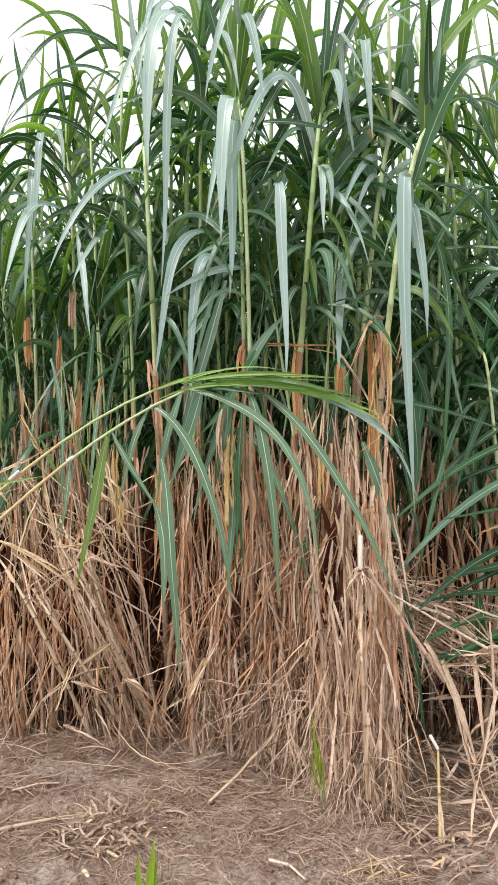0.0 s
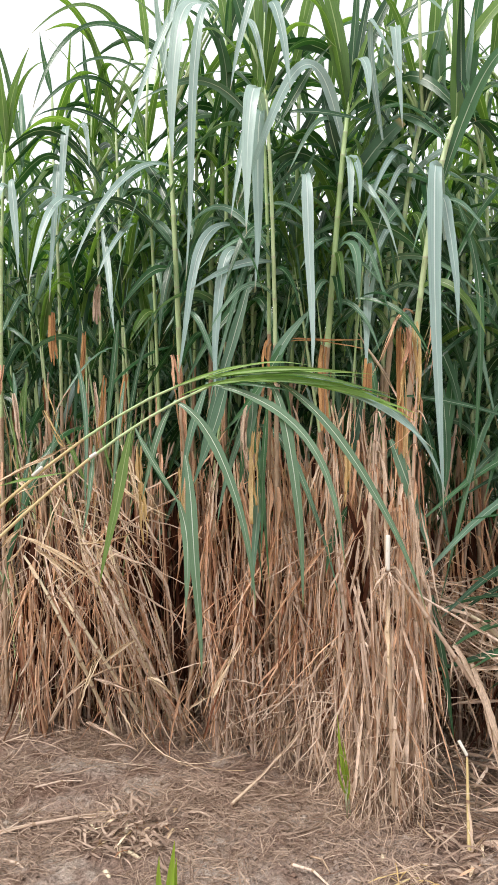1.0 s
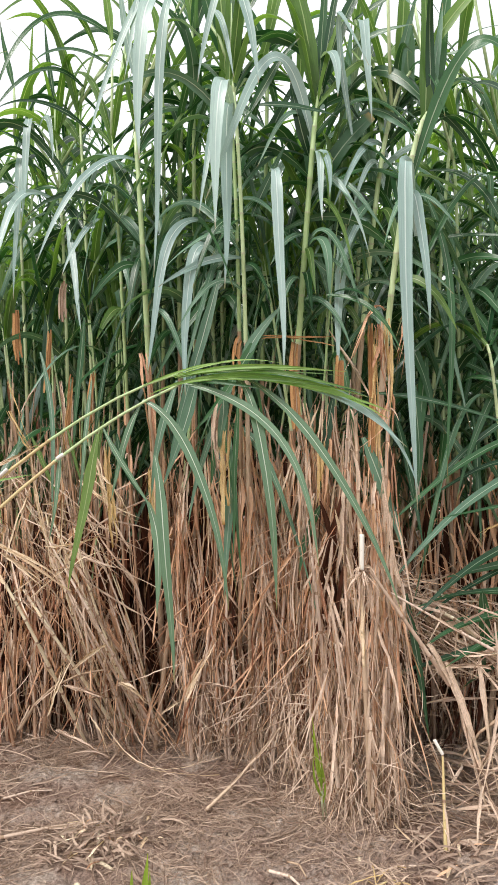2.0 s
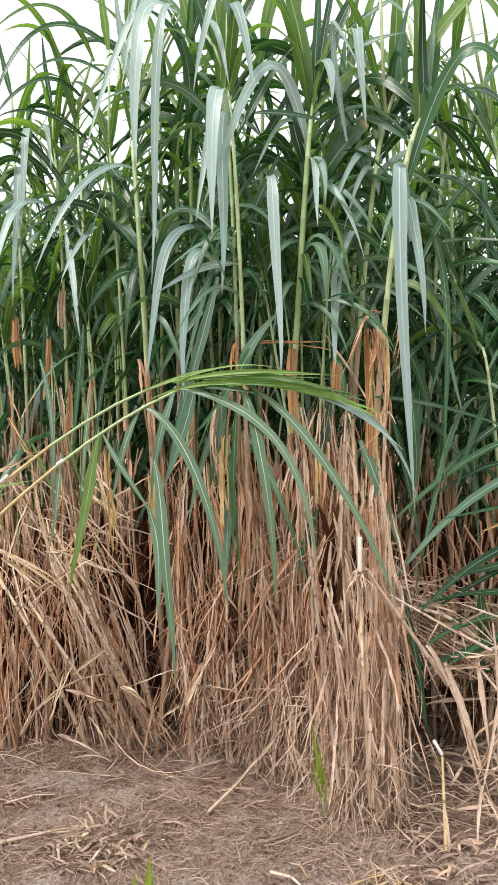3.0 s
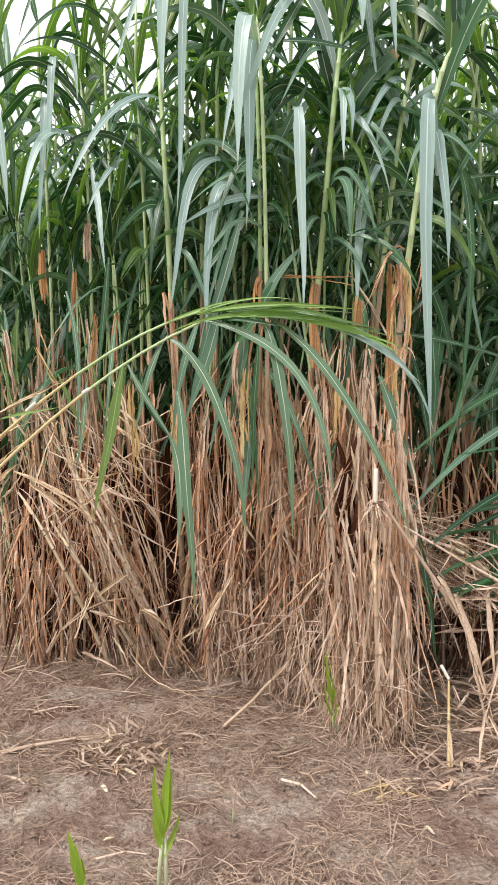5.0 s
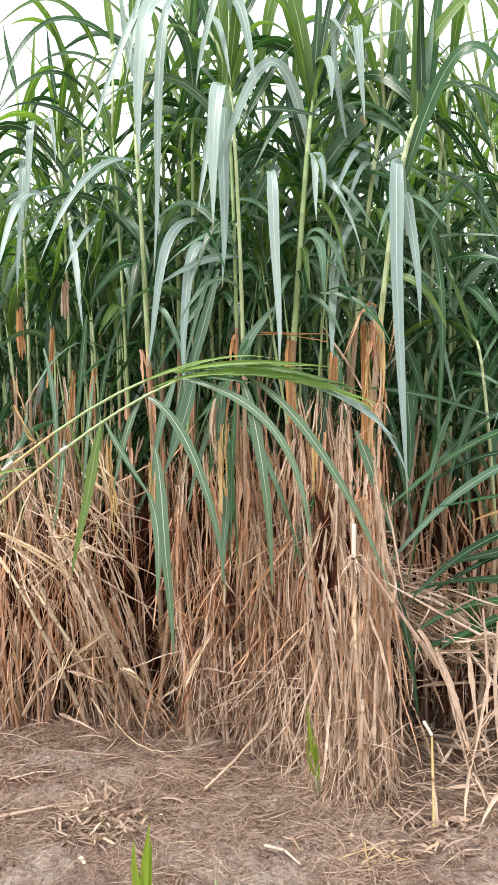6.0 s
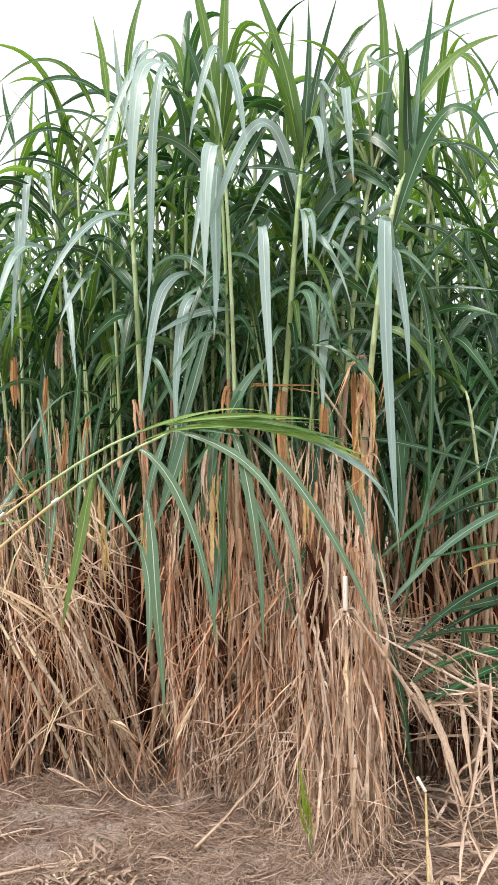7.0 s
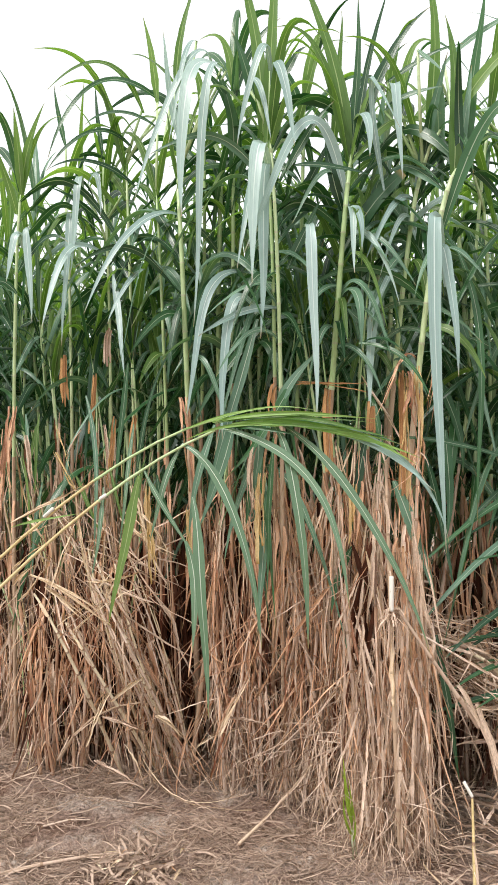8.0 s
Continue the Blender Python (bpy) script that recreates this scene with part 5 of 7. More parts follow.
leaf(fallen_green, (0.634, 3.0, 0.88), (0.67, 2.95, 0.6), (0.718, 2.95, 0.303), 0.0339, 1, GREEN)
leaf(fallen_green, (0.473, 3.05, 1.5), (0.571, 3.0, 1.264), (0.623, 2.98, 1.017), 0.0570, 1, BLUISH)
leaf(fallen_green, (1.360, 3.381, 1.136), (0.980, 3.152, 1.152), (0.833, 2.98, 1.077), 0.0225, 1.0, YELLOW)
leaf(fallen_green, (1.0, 3.2, 0.856), (1.016, 3.2, 0.631), (0.995, 3.2, 0.454), 0.0571, 1, GREEN)
leaf(fallen_green, (1.296, 3.300, 0.989), (1.044, 3.300, 0.916), (0.853, 3.3, 0.876), 0.0421, 1, GREEN)
leaf(fallen_green, (1.360, 3.399, 1.651), (0.932, 3.285, 1.527), (0.666, 3.15, 1.158), 0.0332, 1.0, GREEN, face=(0.25, -0.6, 0.7))
leaf(fallen_green, (1.360, 3.433, 1.403), (1.015, 3.285, 1.424), (0.737, 3.15, 1.231), 0.0301, 1.0, GREEN, face=(0.25, -0.6, 0.7))
leaf(fallen_green, (1.217, 3.446, 1.823), (0.989, 3.285, 1.595), (0.882, 3.15, 1.231), 0.0392, 1.0, GREEN, face=(0.25, -0.6, 0.7))
leaf(fallen_green, (1.360, 3.406, 0.959), (0.975, 3.285, 0.919), (0.72, 3.15, 0.717), 0.0301, 1.0, GREEN, face=(0.25, -0.6, 0.7))
leaf(fallen_green, (1.360, 3.428, 0.769), (1.026, 3.285, 0.823), (0.767, 3.15, 0.84), 0.0241, 1.0, GREEN, face=(0.25, -0.6, 0.7))
leaf(fallen_green, (1.360, 3.427, 0.651), (1.027, 3.285, 0.737), (0.817, 3.15, 0.717), 0.0272, 1.0, GREEN, face=(0.25, -0.6, 0.7))
leaf(fallen_green, (1.038, 3.446, 1.594), (1.034, 3.285, 1.311), (0.981, 3.15, 1.037), 0.0361, 1.0, GREEN, face=(0.25, -0.6, 0.7))
leaf(fallen_green, (0.751, 3.35, 1.729), (0.757, 3.25, 1.474), (0.701, 3.15, 1.231), 0.0482, 1.0, GREEN, face=(0.25, -0.6, 0.7))
leaf(fallen_green, (0.651, 3.35, 1.628), (0.734, 3.25, 1.324), (0.74, 3.15, 1.036), 0.0421, 1.0, GREEN, face=(0.25, -0.6, 0.7))
leaf(fallen_green, (1.360, 3.440, 0.533), (1.047, 3.285, 0.524), (0.895, 3.15, 0.444), 0.0272, 1.0, GREEN, face=(0.25, -0.6, 0.7))
dry_cane((0.459, 2.817, 0.122), (0.419, 2.741, 0.877), (0.409, 2.817, 1.580), 0.01, CANE_TAN, "upright dry cane with a bleached bare internode")
bleached((0.417, 2.733, 1.152), (0.416, 2.731, 1.024), 0.009)
dry_cane((0.745, 2.78, 0.59), (0.62, 2.75, 0.77), (0.44, 2.74, 1.03), 0.0095, CANE_STRAW, "leaning pale dry cane with brown joints")
dry_cane((0.95, 2.9, 0.68), (0.74, 2.87, 0.8), (0.52, 2.84, 0.93), 0.0065, CANE_STRAW, "leaning pale dry cane with brown joints")
fray = random.Random(8)
collar = thing("cane_collar", (0.417, 2.735, 0), "frayed papery collar round a dry cane joint", "dead leaf")
frayed = Build()
for i in range(30):
    a, p = fray.uniform(0, 6.28), Vector((0.417, 2.735, 1.02 + fray.uniform(-0.03, 0.02)))
    frayed.blade(p, p + flat(a, 0.03, fray.uniform(-0.02, 0.03)), p + flat(a, fray.uniform(0.02, 0.07), -fray.uniform(0.0, 0.16)), fray.uniform(0.004, 0.012), 1.3, 7, None, 0.7, fray.uniform(-60, 60), fray.uniform(-160, 160), 0.4, crumple=0.8)
part("fibre", frayed, (STRAW,), collar, kind="stuff")
for i, (z, w) in enumerate(((0.97, 0.012), (0.88, 0.01), (0.85, 0.017))):
    s = Build()
    s.blade((0.417, 2.728, z), (0.42, 2.722, z - 0.08), (0.411 + 0.006 * i, 2.712, z - 0.17), w, 1.0, 9, (0.5 - 0.5 * i, -1, 0), 0.8, 0, 40, 0.4, True, 0, 0.5, 0.4)
    part("sheath", s, (PALE,), collar, "pale torn sheath")
dry_cane((1.092, 3.2, 0.536), (0.915, 3.15, 0.705), (0.805, 3.2, 0.768), 0.0109, CANE_PALE, "leaning pale dry cane with brown joints")
dry_cane((1.028, 3.0, 0.398), (0.916, 2.97, 0.337), (0.848, 2.97, 0.242), 0.0069, CANE_TAN, "leaning pale dry cane with brown joints")
dry_cane((-0.780, 3.672, -0.01), (-0.954, 3.342, 0.65), (-1.156, 3.392, 0.956), 0.0095, CANE_PALE, "pale straw-coloured cane slanting into the ground")
dry_cane((-0.744, 3.825, -0.01), (-0.908, 3.495, 0.619), (-1.093, 3.545, 0.962), 0.0066, CANE_STRAW, "pale straw-coloured cane slanting into the ground")
dry_cane((-0.658, 3.776, -0.01), (-0.86, 3.446, 0.569), (-1.037, 3.496, 0.911), 0.0069, CANE_STRAW, "pale straw-coloured cane slanting into the ground")
dry_cane((-0.617, 3.747, -0.01), (-0.818, 3.417, 0.524), (-1.026, 3.467, 0.807), 0.0091, CANE_PALE, "pale straw-coloured cane slanting into the ground")
dry_cane((-0.656, 3.844, -0.01), (-0.81, 3.514, 0.677), (-0.948, 3.564, 1.158), 0.0078, CANE_PALE, "pale straw-coloured cane slanting into the ground")
dry_cane((-0.534, 3.712, -0.01), (-0.704, 3.382, 0.608), (-0.89, 3.432, 0.964), 0.007, CANE_STRAW, "pale straw-coloured cane slanting into the ground")
dry_cane((-0.527, 3.833, -0.01), (-0.692, 3.503, 0.618), (-0.918, 3.553, 1.129), 0.0085, CANE_PALE, "pale straw-coloured cane slanting into the ground")
dry_cane((-0.502, 3.785, -0.01), (-0.662, 3.455, 0.634), (-0.8, 3.505, 1.088), 0.0079, CANE_PALE, "pale straw-coloured cane slanting into the ground")
dry_cane((-0.424, 3.678, -0.01), (-0.647, 3.348, 0.639), (-0.918, 3.398, 1.088), 0.0083, CANE_STRAW, "pale straw-coloured cane slanting into the ground")
dry_cane((-0.440, 3.676, -0.01), (-0.623, 3.346, 0.521), (-0.8, 3.396, 0.82), 0.0052, CANE_STRAW, "pale straw-coloured cane slanting into the ground")
slant = random.Random(31)
for i in range(10):
    fx, fz = slant.uniform(-0.62, -0.42), slant.uniform(0.8, 1.3)
    hx = fx - slant.uniform(0.22, 0.5) * fz
    fy = slant.uniform(3.62, 3.78)
    dry_cane((fx, fy, -0.01), ((fx + hx) / 2 + slant.uniform(0.02, 0.06), fy - 0.12, fz * 0.52), (hx, fy - 0.14, fz), slant.uniform(0.004, 0.007), (CANE_PALE, CANE_STRAW)[i % 2], "long lodged straw-coloured cane leaning out of a tussock")
for i in range(30):
    fx, top = slant.uniform(-1.35, -0.68), slant.uniform(1.35, 1.85)
    hx, fy = fx + slant.gauss(-0.03, 0.24), slant.uniform(3.85, 4.2)
    dry_cane((fx, fy, -0.01), ((fx + hx) / 2, fy - 0.05, top * 0.5), (hx, fy - 0.1, top), slant.uniform(0.004, 0.008), (CANE_YELLOW, CANE_TAN, CANE_GREEN, CANE_STRAW)[i % 4], "thin yellowing stalk standing among dead leaves")
sheaf = thing("straw_sheaf", (-0.706, 3.792, 0.0), "sheaf of pale straw blades slanting down to the soil", "dead grass")
loose = Build()
for i in range(150):  # thin straws lying along the lodged canes and hanging from them
    z = slant.uniform(0.15, 1.15)
    p = Vector((-0.5 - 0.42 * z + slant.gauss(0, 0.12), slant.uniform(3.46, 3.7), z))
    along, length = i % 3 == 0, slant.uniform(0.12, 0.42)
    tilt = slant.gauss(1.95, 0.25) if along else slant.gauss(1.6, 0.3)
    q = p - Vector((math.cos(tilt), slant.gauss(0, 0.1), math.sin(tilt))) * length
    q.z = max(q.z, 0.012)
    loose.blade(p, (p + q) / 2 + Vector((slant.gauss(0, 0.02), -0.02, 0)), q, slant.choice((0.003, 0.004, 0.006, 0.009)), 1.2, 7, None, 0.8, slant.uniform(-90, 90), slant.uniform(-200, 200), 0.4, i % 2, 0, 0.5, 0.7)
part("loose_straw", loose, (RUST,), sheaf, kind="stuff")
leaf(sheaf, (-0.673, 3.386, 1.347), (-0.555, 3.366, 1.27), (-0.527, 3.416, 1.124), 0.0208, 1.0, PALE, wave=0.3)
leaf(sheaf, (-1.231, 3.339, 1.002), (-1.185, 3.319, 1.072), (-1.115, 3.369, 1.125), 0.0252, 1.0, PALE, wave=0.3)
leaf(sheaf, (-0.876, 3.386, 0.962), (-0.75, 3.366, 1.11), (-0.67, 3.416, 1.169), 0.0133, 1.0, PALE, wave=0.3)
leaf(sheaf, (-0.779, 3.268, 0.956), (-0.758, 3.248, 1.035), (-0.707, 3.298, 1.099), 0.0188, 1.0, PALE, wave=0.3)
leaf(sheaf, (-0.982, 3.364, 1.07), (-0.919, 3.344, 1.03), (-0.838, 3.394, 0.945), 0.018, 1.0, STRAW, wave=0.3)
leaf(sheaf, (-0.879, 3.303, 1.028), (-0.743, 3.283, 1.028), (-0.623, 3.333, 1.077), 0.0218, 1.0, PALE, wave=0.3)
leaf(sheaf, (-1.129, 3.224, 1.327), (-1.075, 3.204, 1.283), (-1.055, 3.254, 1.215), 0.0232, 1.0, PALE, wave=0.3)
leaf(sheaf, (-0.77, 3.364, 0.955), (-0.672, 3.344, 0.842), (-0.665, 3.394, 0.734), 0.0198, 1.0, STRAW, wave=0.3)
leaf(sheaf, (-0.707, 3.231, 1.324), (-0.589, 3.211, 1.211), (-0.454, 3.261, 1.146), 0.023, 1.0, PALE, wave=0.3)
leaf(sheaf, (-0.375, 3.3, 0.293), (-0.274, 3.28, 0.385), (-0.127, 3.33, 0.391), 0.0148, 1.0, PALE, wave=0.3)
leaf(sheaf, (-0.871, 3.3, 0.292), (-0.816, 3.28, 0.476), (-0.73, 3.33, 0.631), 0.0221, 1.0, PALE, wave=0.3)
leaf(sheaf, (-0.793, 3.3, 0.42), (-0.651, 3.28, 0.39), (-0.58, 3.33, 0.345), 0.0251, 1.0, STRAW, wave=0.3)
leaf(sheaf, (-0.703, 3.3, 0.304), (-0.622, 3.28, 0.227), (-0.588, 3.33, 0.069), 0.0163, 1.0, PALE, wave=0.3)
leaf(sheaf, (-0.766, 3.3, 0.486), (-0.683, 3.28, 0.568), (-0.62, 3.33, 0.603), 0.0228, 1.0, PALE, wave=0.3)
leaf(sheaf, (-0.832, 3.3, 0.229), (-0.729, 3.28, 0.19), (-0.598, 3.33, 0.094), 0.0236, 1.0, STRAW, wave=0.3)
leaf(sheaf, (-0.265, 3.3, 0.347), (-0.181, 3.28, 0.547), (-0.108, 3.33, 0.663), 0.0252, 1.0, PALE, wave=0.3)
leaf(sheaf, (-0.559, 3.3, 0.432), (-0.48, 3.28, 0.407), (-0.399, 3.33, 0.291), 0.0252, 1.0, PALE, wave=0.3)
leaf(sheaf, (-0.239, 3.3, 0.431), (-0.124, 3.28, 0.43), (-0.043, 3.33, 0.381), 0.0244, 1.0, STRAW, wave=0.3)
leaf(sheaf, (-0.66, 3.5, 0.16), (-0.47, 3.3, 0.0), (-0.1, 3.28, 0.02), 0.011, 1.2, PALE, wave=0.3)
leaf(sheaf, (-0.55, 3.5, 0.2), (-0.42, 3.36, 0.0), (-0.14, 3.36, 0.025), 0.009, 1.6, STRAW, wave=0.3)
leaf(sheaf, (-0.95, 3.42, 0.02), (-0.7, 3.34, 0.03), (-0.36, 3.25, 0.02), 0.008, 1.0, STRAW, wave=0.3)
dry_cane((0.334, 3.15, 0.063), (0.413, 3.05, 0.858), (0.409, 3.05, 1.332), 0.0118, CANE_TAN, "upright dry brown cane")
dry_cane((-0.166, 3.0, 0.022), (-0.012, 3.05, 0.153), (0.141, 3.12, 0.305), 0.0071, CANE_TAN, "long thin dry stalk leaning to the soil")
dry_cane((0.713, 2.72, 0.004), (0.723, 2.78, 0.162), (0.729, 2.82, 0.316), 0.0078, CANE_YELLOW, "cut stub of a dry yellowed cane")
bleached((0.729, 2.82, 0.316), (0.7, 2.83, 0.368), 0.0068)
dry_cane((-1.074, 3.55, 0.127), (-0.897, 3.5, 0.349), (-0.642, 3.5, 0.429), 0.0068, CANE_TAN, "bent thin straw stalk")
dry_cane((-1.082, 2.739, 0.012), (-0.834, 2.853, 0.02), (-0.606, 2.938, 0.012), 0.0085, CANE_STRAW, "pale split cane lying on the soil")
dry_cane((-1.032, 2.723, 0.012), (-0.976, 2.834, 0.02), (-0.94, 2.916, 0.012), 0.0042, CANE_STRAW, "thin pale stalk lying on the soil")
dry_cane((-1.018, 3.122, 0.012), (-0.911, 3.174, 0.02), (-0.824, 3.195, 0.012), 0.0048, CANE_STRAW, "thin pale stalk lying on the soil")
dry_cane((-0.509, 2.127, 0.012), (-0.418, 2.157, 0.02), (-0.348, 2.157, 0.012), 0.0041, CANE_STRAW, "thin pale stalk lying on the soil")
dry_cane((-0.987, 2.601, 0.012), (-0.889, 2.562, 0.02), (-0.81, 2.493, 0.012), 0.007, CANE_STRAW, "grey stick lying on the soil")
dry_cane((0.069, 2.607, 0.012), (0.141, 2.561, 0.02), (0.193, 2.485, 0.012), 0.006, CANE_STRAW, "short pale stick lying on the soil")
dry_cane((0.138, 2.66, 0.012), (0.178, 2.627, 0.02), (0.198, 2.565, 0.012), 0.0041, CANE_TAN, "short pale stick lying on the soil")
dry_cane((0.396, 2.489, 0.012), (0.47, 2.532, 0.02), (0.524, 2.545, 0.012), 0.0038, CANE_YELLOW, "dry yellow straw stalk on the soil")
dry_cane((0.408, 2.569, 0.012), (0.52, 2.614, 0.02), (0.613, 2.63, 0.012), 0.005, CANE_STRAW, "dry stalk lying on the soil")
wisp = thing("straw_wisp", (0.47, 2.53, 0), "wisp of yellow straw blades lying on the soil", "dead grass")
for i in range(16):
    p = Vector((slant.gauss(0.47, 0.05), slant.gauss(2.54, 0.035), slant.uniform(0.012, 0.03)))
    d = flat(slant.gauss(0.3, 0.9), slant.uniform(0.03, 0.1), slant.uniform(-0.005, 0.02))
    s = Build()
    s.blade(p - d, p + Vector((0, 0, 0.015)), p + d, slant.uniform(0.003, 0.006), 1.0, 7, (0, -0.3, 1), 0.5, 0, slant.uniform(-120, 120), 0.3, i % 2, 0, 0.4, 0.6)
    part("dead_leaf", s, (YELLOW if i % 2 else STRAW,), wisp)
cane_chip((-0.575, 2.885, 0.012), (-0.536, 2.776, 0.012), 0.0111)
cane_chip((-0.623, 2.851, 0.012), (-0.588, 2.793, 0.012), 0.0099)
cane_chip((-0.536, 2.666, 0.012), (-0.457, 2.628, 0.012), 0.0103)
cane_chip((-0.58, 2.541, 0.012), (-0.538, 2.505, 0.012), 0.0108)
cane_chip((-0.562, 2.72, 0.012), (-0.531, 2.618, 0.012), 0.0084)
cane_chip((-0.716, 2.859, 0.012), (-0.661, 2.8, 0.012), 0.0066)
cane_chip((-0.514, 2.853, 0.012), (-0.485, 2.751, 0.012), 0.0077)
cane_chip((0.538, 2.334, 0.012), (0.567, 2.298, 0.012), 0.0081)
cane_chip((0.497, 2.797, 0.012), (0.519, 2.763, 0.012), 0.013)
cane_chip((0.392, 2.677, 0.012), (0.399, 2.649, 0.012), 0.0103)
cane_chip((-0.5, 2.223, 0.012), (-0.474, 2.247, 0.012), 0.006)
young_shoot((-0.278, 1.974, 0.0), (-0.273, 1.974, 0.254), [(0.8, (-0.263, 1.974, 0.335), (-0.257, 1.974, 0.438)), (0.72, (-0.299, 1.964, 0.308), (-0.294, 1.954, 0.407)), (0.75, (-0.248, 1.979, 0.284), (-0.251, 1.984, 0.386)), (0.6, (-0.305, 1.959, 0.214), (-0.293, 1.944, 0.296)), (0.5, (-0.251, 1.989, 0.163), (-0.229, 2.004, 0.249))], 0.0366, 0.0069, SHOOT, "bright green young grass shoot in bare soil")
young_shoot((-0.478, 1.894, 0.0), (-0.497, 1.894, 0.158), [(0.75, (-0.509, 1.894, 0.205), (-0.523, 1.894, 0.252)), (0.6, (-0.492, 1.884, 0.149), (-0.497, 1.874, 0.231)), (0.5, (-0.478, 1.899, 0.107), (-0.489, 1.904, 0.17))], 0.0351, 0.0066, SHOOT, "bright green young grass shoot in bare soil")
young_shoot((0.30, 2.93, 0.03), (0.28, 2.89, 0.19), [(0.9, (0.247, 2.87, 0.34), (0.244, 2.85, 0.45)), (0.7, (0.272, 2.87, 0.3), (0.236, 2.85, 0.39)), (0.5, (0.246, 2.87, 0.2), (0.252, 2.85, 0.31)), (0.8, (0.29, 2.87, 0.25), (0.268, 2.85, 0.36)), (0.4, (0.305, 2.88, 0.16), (0.285, 2.87, 0.27))], 0.018, 0.004, SHOOT, "yellow-green young shoot among hanging straw")
young_shoot((-0.09, 2.359, 0.0), (-0.094, 2.359, 0.062), [(0.7, (-0.105, 2.359, 0.12), (-0.112, 2.359, 0.186)), (0.5, (-0.083, 2.364, 0.098), (-0.087, 2.369, 0.144))], 0.0091, 0.0027, LITTER, "tiny yellowing shoot in bare soil")
dry_heap = thing("dry_leaf_heap", (0.987, 3.19, 0.0), "heap of broad bleached dry blades over fallen canes", "dead grass")
leaf(dry_heap, (0.848, 3.0, 0.449), (0.888, 2.95, 0.25), (0.933, 2.85, 0.104), 0.0264, 1.0, STRAW, wave=0.3)
leaf(dry_heap, (0.699, 3.05, 0.644), (0.763, 3.02, 0.605), (0.904, 3.0, 0.457), 0.0167, 1.0, STRAW, wave=0.3)
leaf(dry_heap, (0.514, 2.95, 0.913), (0.594, 2.87, 0.804), (0.581, 2.82, 0.177), 0.0104, 1.0, STRAW, wave=0.3)
leaf(dry_heap, (0.604, 2.95, 0.588), (0.526, 2.87, 0.532), (0.518, 2.8, 0.124), 0.0104, 1.0, STRAW, wave=0.3)
leaf(dry_heap, (1.04, 3.05, 0.646), (0.896, 3.0, 0.635), (0.871, 3.0, 0.492), 0.0111, 1.0, STRAW, wave=0.3)
leaf(dry_heap, (0.735, 3.1, 0.55), (0.873, 3.08, 0.552), (1.016, 3.08, 0.57), 0.0133, 1.0, STRAW, wave=0.3)
leaf(dry_heap, (0.62, 3.0, 0.481), (0.732, 2.98, 0.474), (0.852, 2.98, 0.477), 0.0092, 1.0, STRAW, wave=0.3)
leaf(dry_heap, (0.807, 3.1, 0.546), (0.912, 3.05, 0.585), (0.978, 3.0, 0.576), 0.0241, 1.0, STRAW, wave=0.3)
leaf(dry_heap, (0.602, 2.9, 0.292), (0.664, 2.87, 0.224), (0.727, 2.85, 0.171), 0.0141, 1.0, STRAW, wave=0.3)
leaf(dry_heap, (0.654, 2.85, 0.152), (0.722, 2.83, 0.18), (0.736, 2.8, 0.189), 0.0121, 1.0, STRAW, wave=0.3)
leaf(dry_heap, (0.714, 2.7, -0.008), (0.75, 2.72, 0.07), (0.842, 2.78, 0.065), 0.0223, 1.0, STRAW, wave=0.3)
leaf(dry_heap, (0.669, 2.85, 0.331), (0.696, 2.84, 0.348), (0.708, 2.83, 0.368), 0.0157, 1.0, STRAW, wave=0.3)
leaf(dry_heap, (0.884, 2.55, 0.065), (0.812, 2.6, -0.047), (0.72, 2.6, -0.038), 0.0145, 1.0, STRAW, wave=0.3)
leaf(dry_heap, (1.012, 2.95, 0.369), (0.946, 2.92, 0.31), (0.875, 2.9, 0.197), 0.0233, 1.0, STRAW, wave=0.3)
leaf(dry_heap, (0.748, 2.85, 0.279), (0.767, 2.82, 0.235), (0.791, 2.8, 0.188), 0.0156, 1.0, STRAW, wave=0.3)
leaf(dry_heap, (0.545, 2.65, 0.024), (0.649, 2.7, 0.079), (0.718, 2.75, 0.11), 0.0153, 1.0, STRAW, wave=0.3)
leaf(dry_heap, (0.595, 2.8, 0.152), (0.645, 2.78, 0.135), (0.666, 2.76, 0.149), 0.0102, 1.0, STRAW, wave=0.3)
leaf(dry_heap, (0.889, 2.8, 0.177), (0.918, 2.75, 0.134), (0.935, 2.7, 0.028), 0.02, 1.0, STRAW, wave=0.3)
leaf(dry_heap, (1.059, 3.1, 0.523), (0.936, 3.05, 0.513), (0.828, 3.0, 0.544), 0.0111, 1.0, STRAW, wave=0.3)
leaf(dry_heap, (0.546, 3.0, 0.88), (0.589, 2.98, 0.837), (0.64, 2.98, 0.779), 0.0166, 1.0, STRAW, wave=0.3)
leaf(dry_heap, (0.854, 2.95, 0.25), (0.863, 2.9, 0.201), (0.981, 2.85, 0.235), 0.0158, 1.0, STRAW, wave=0.3)
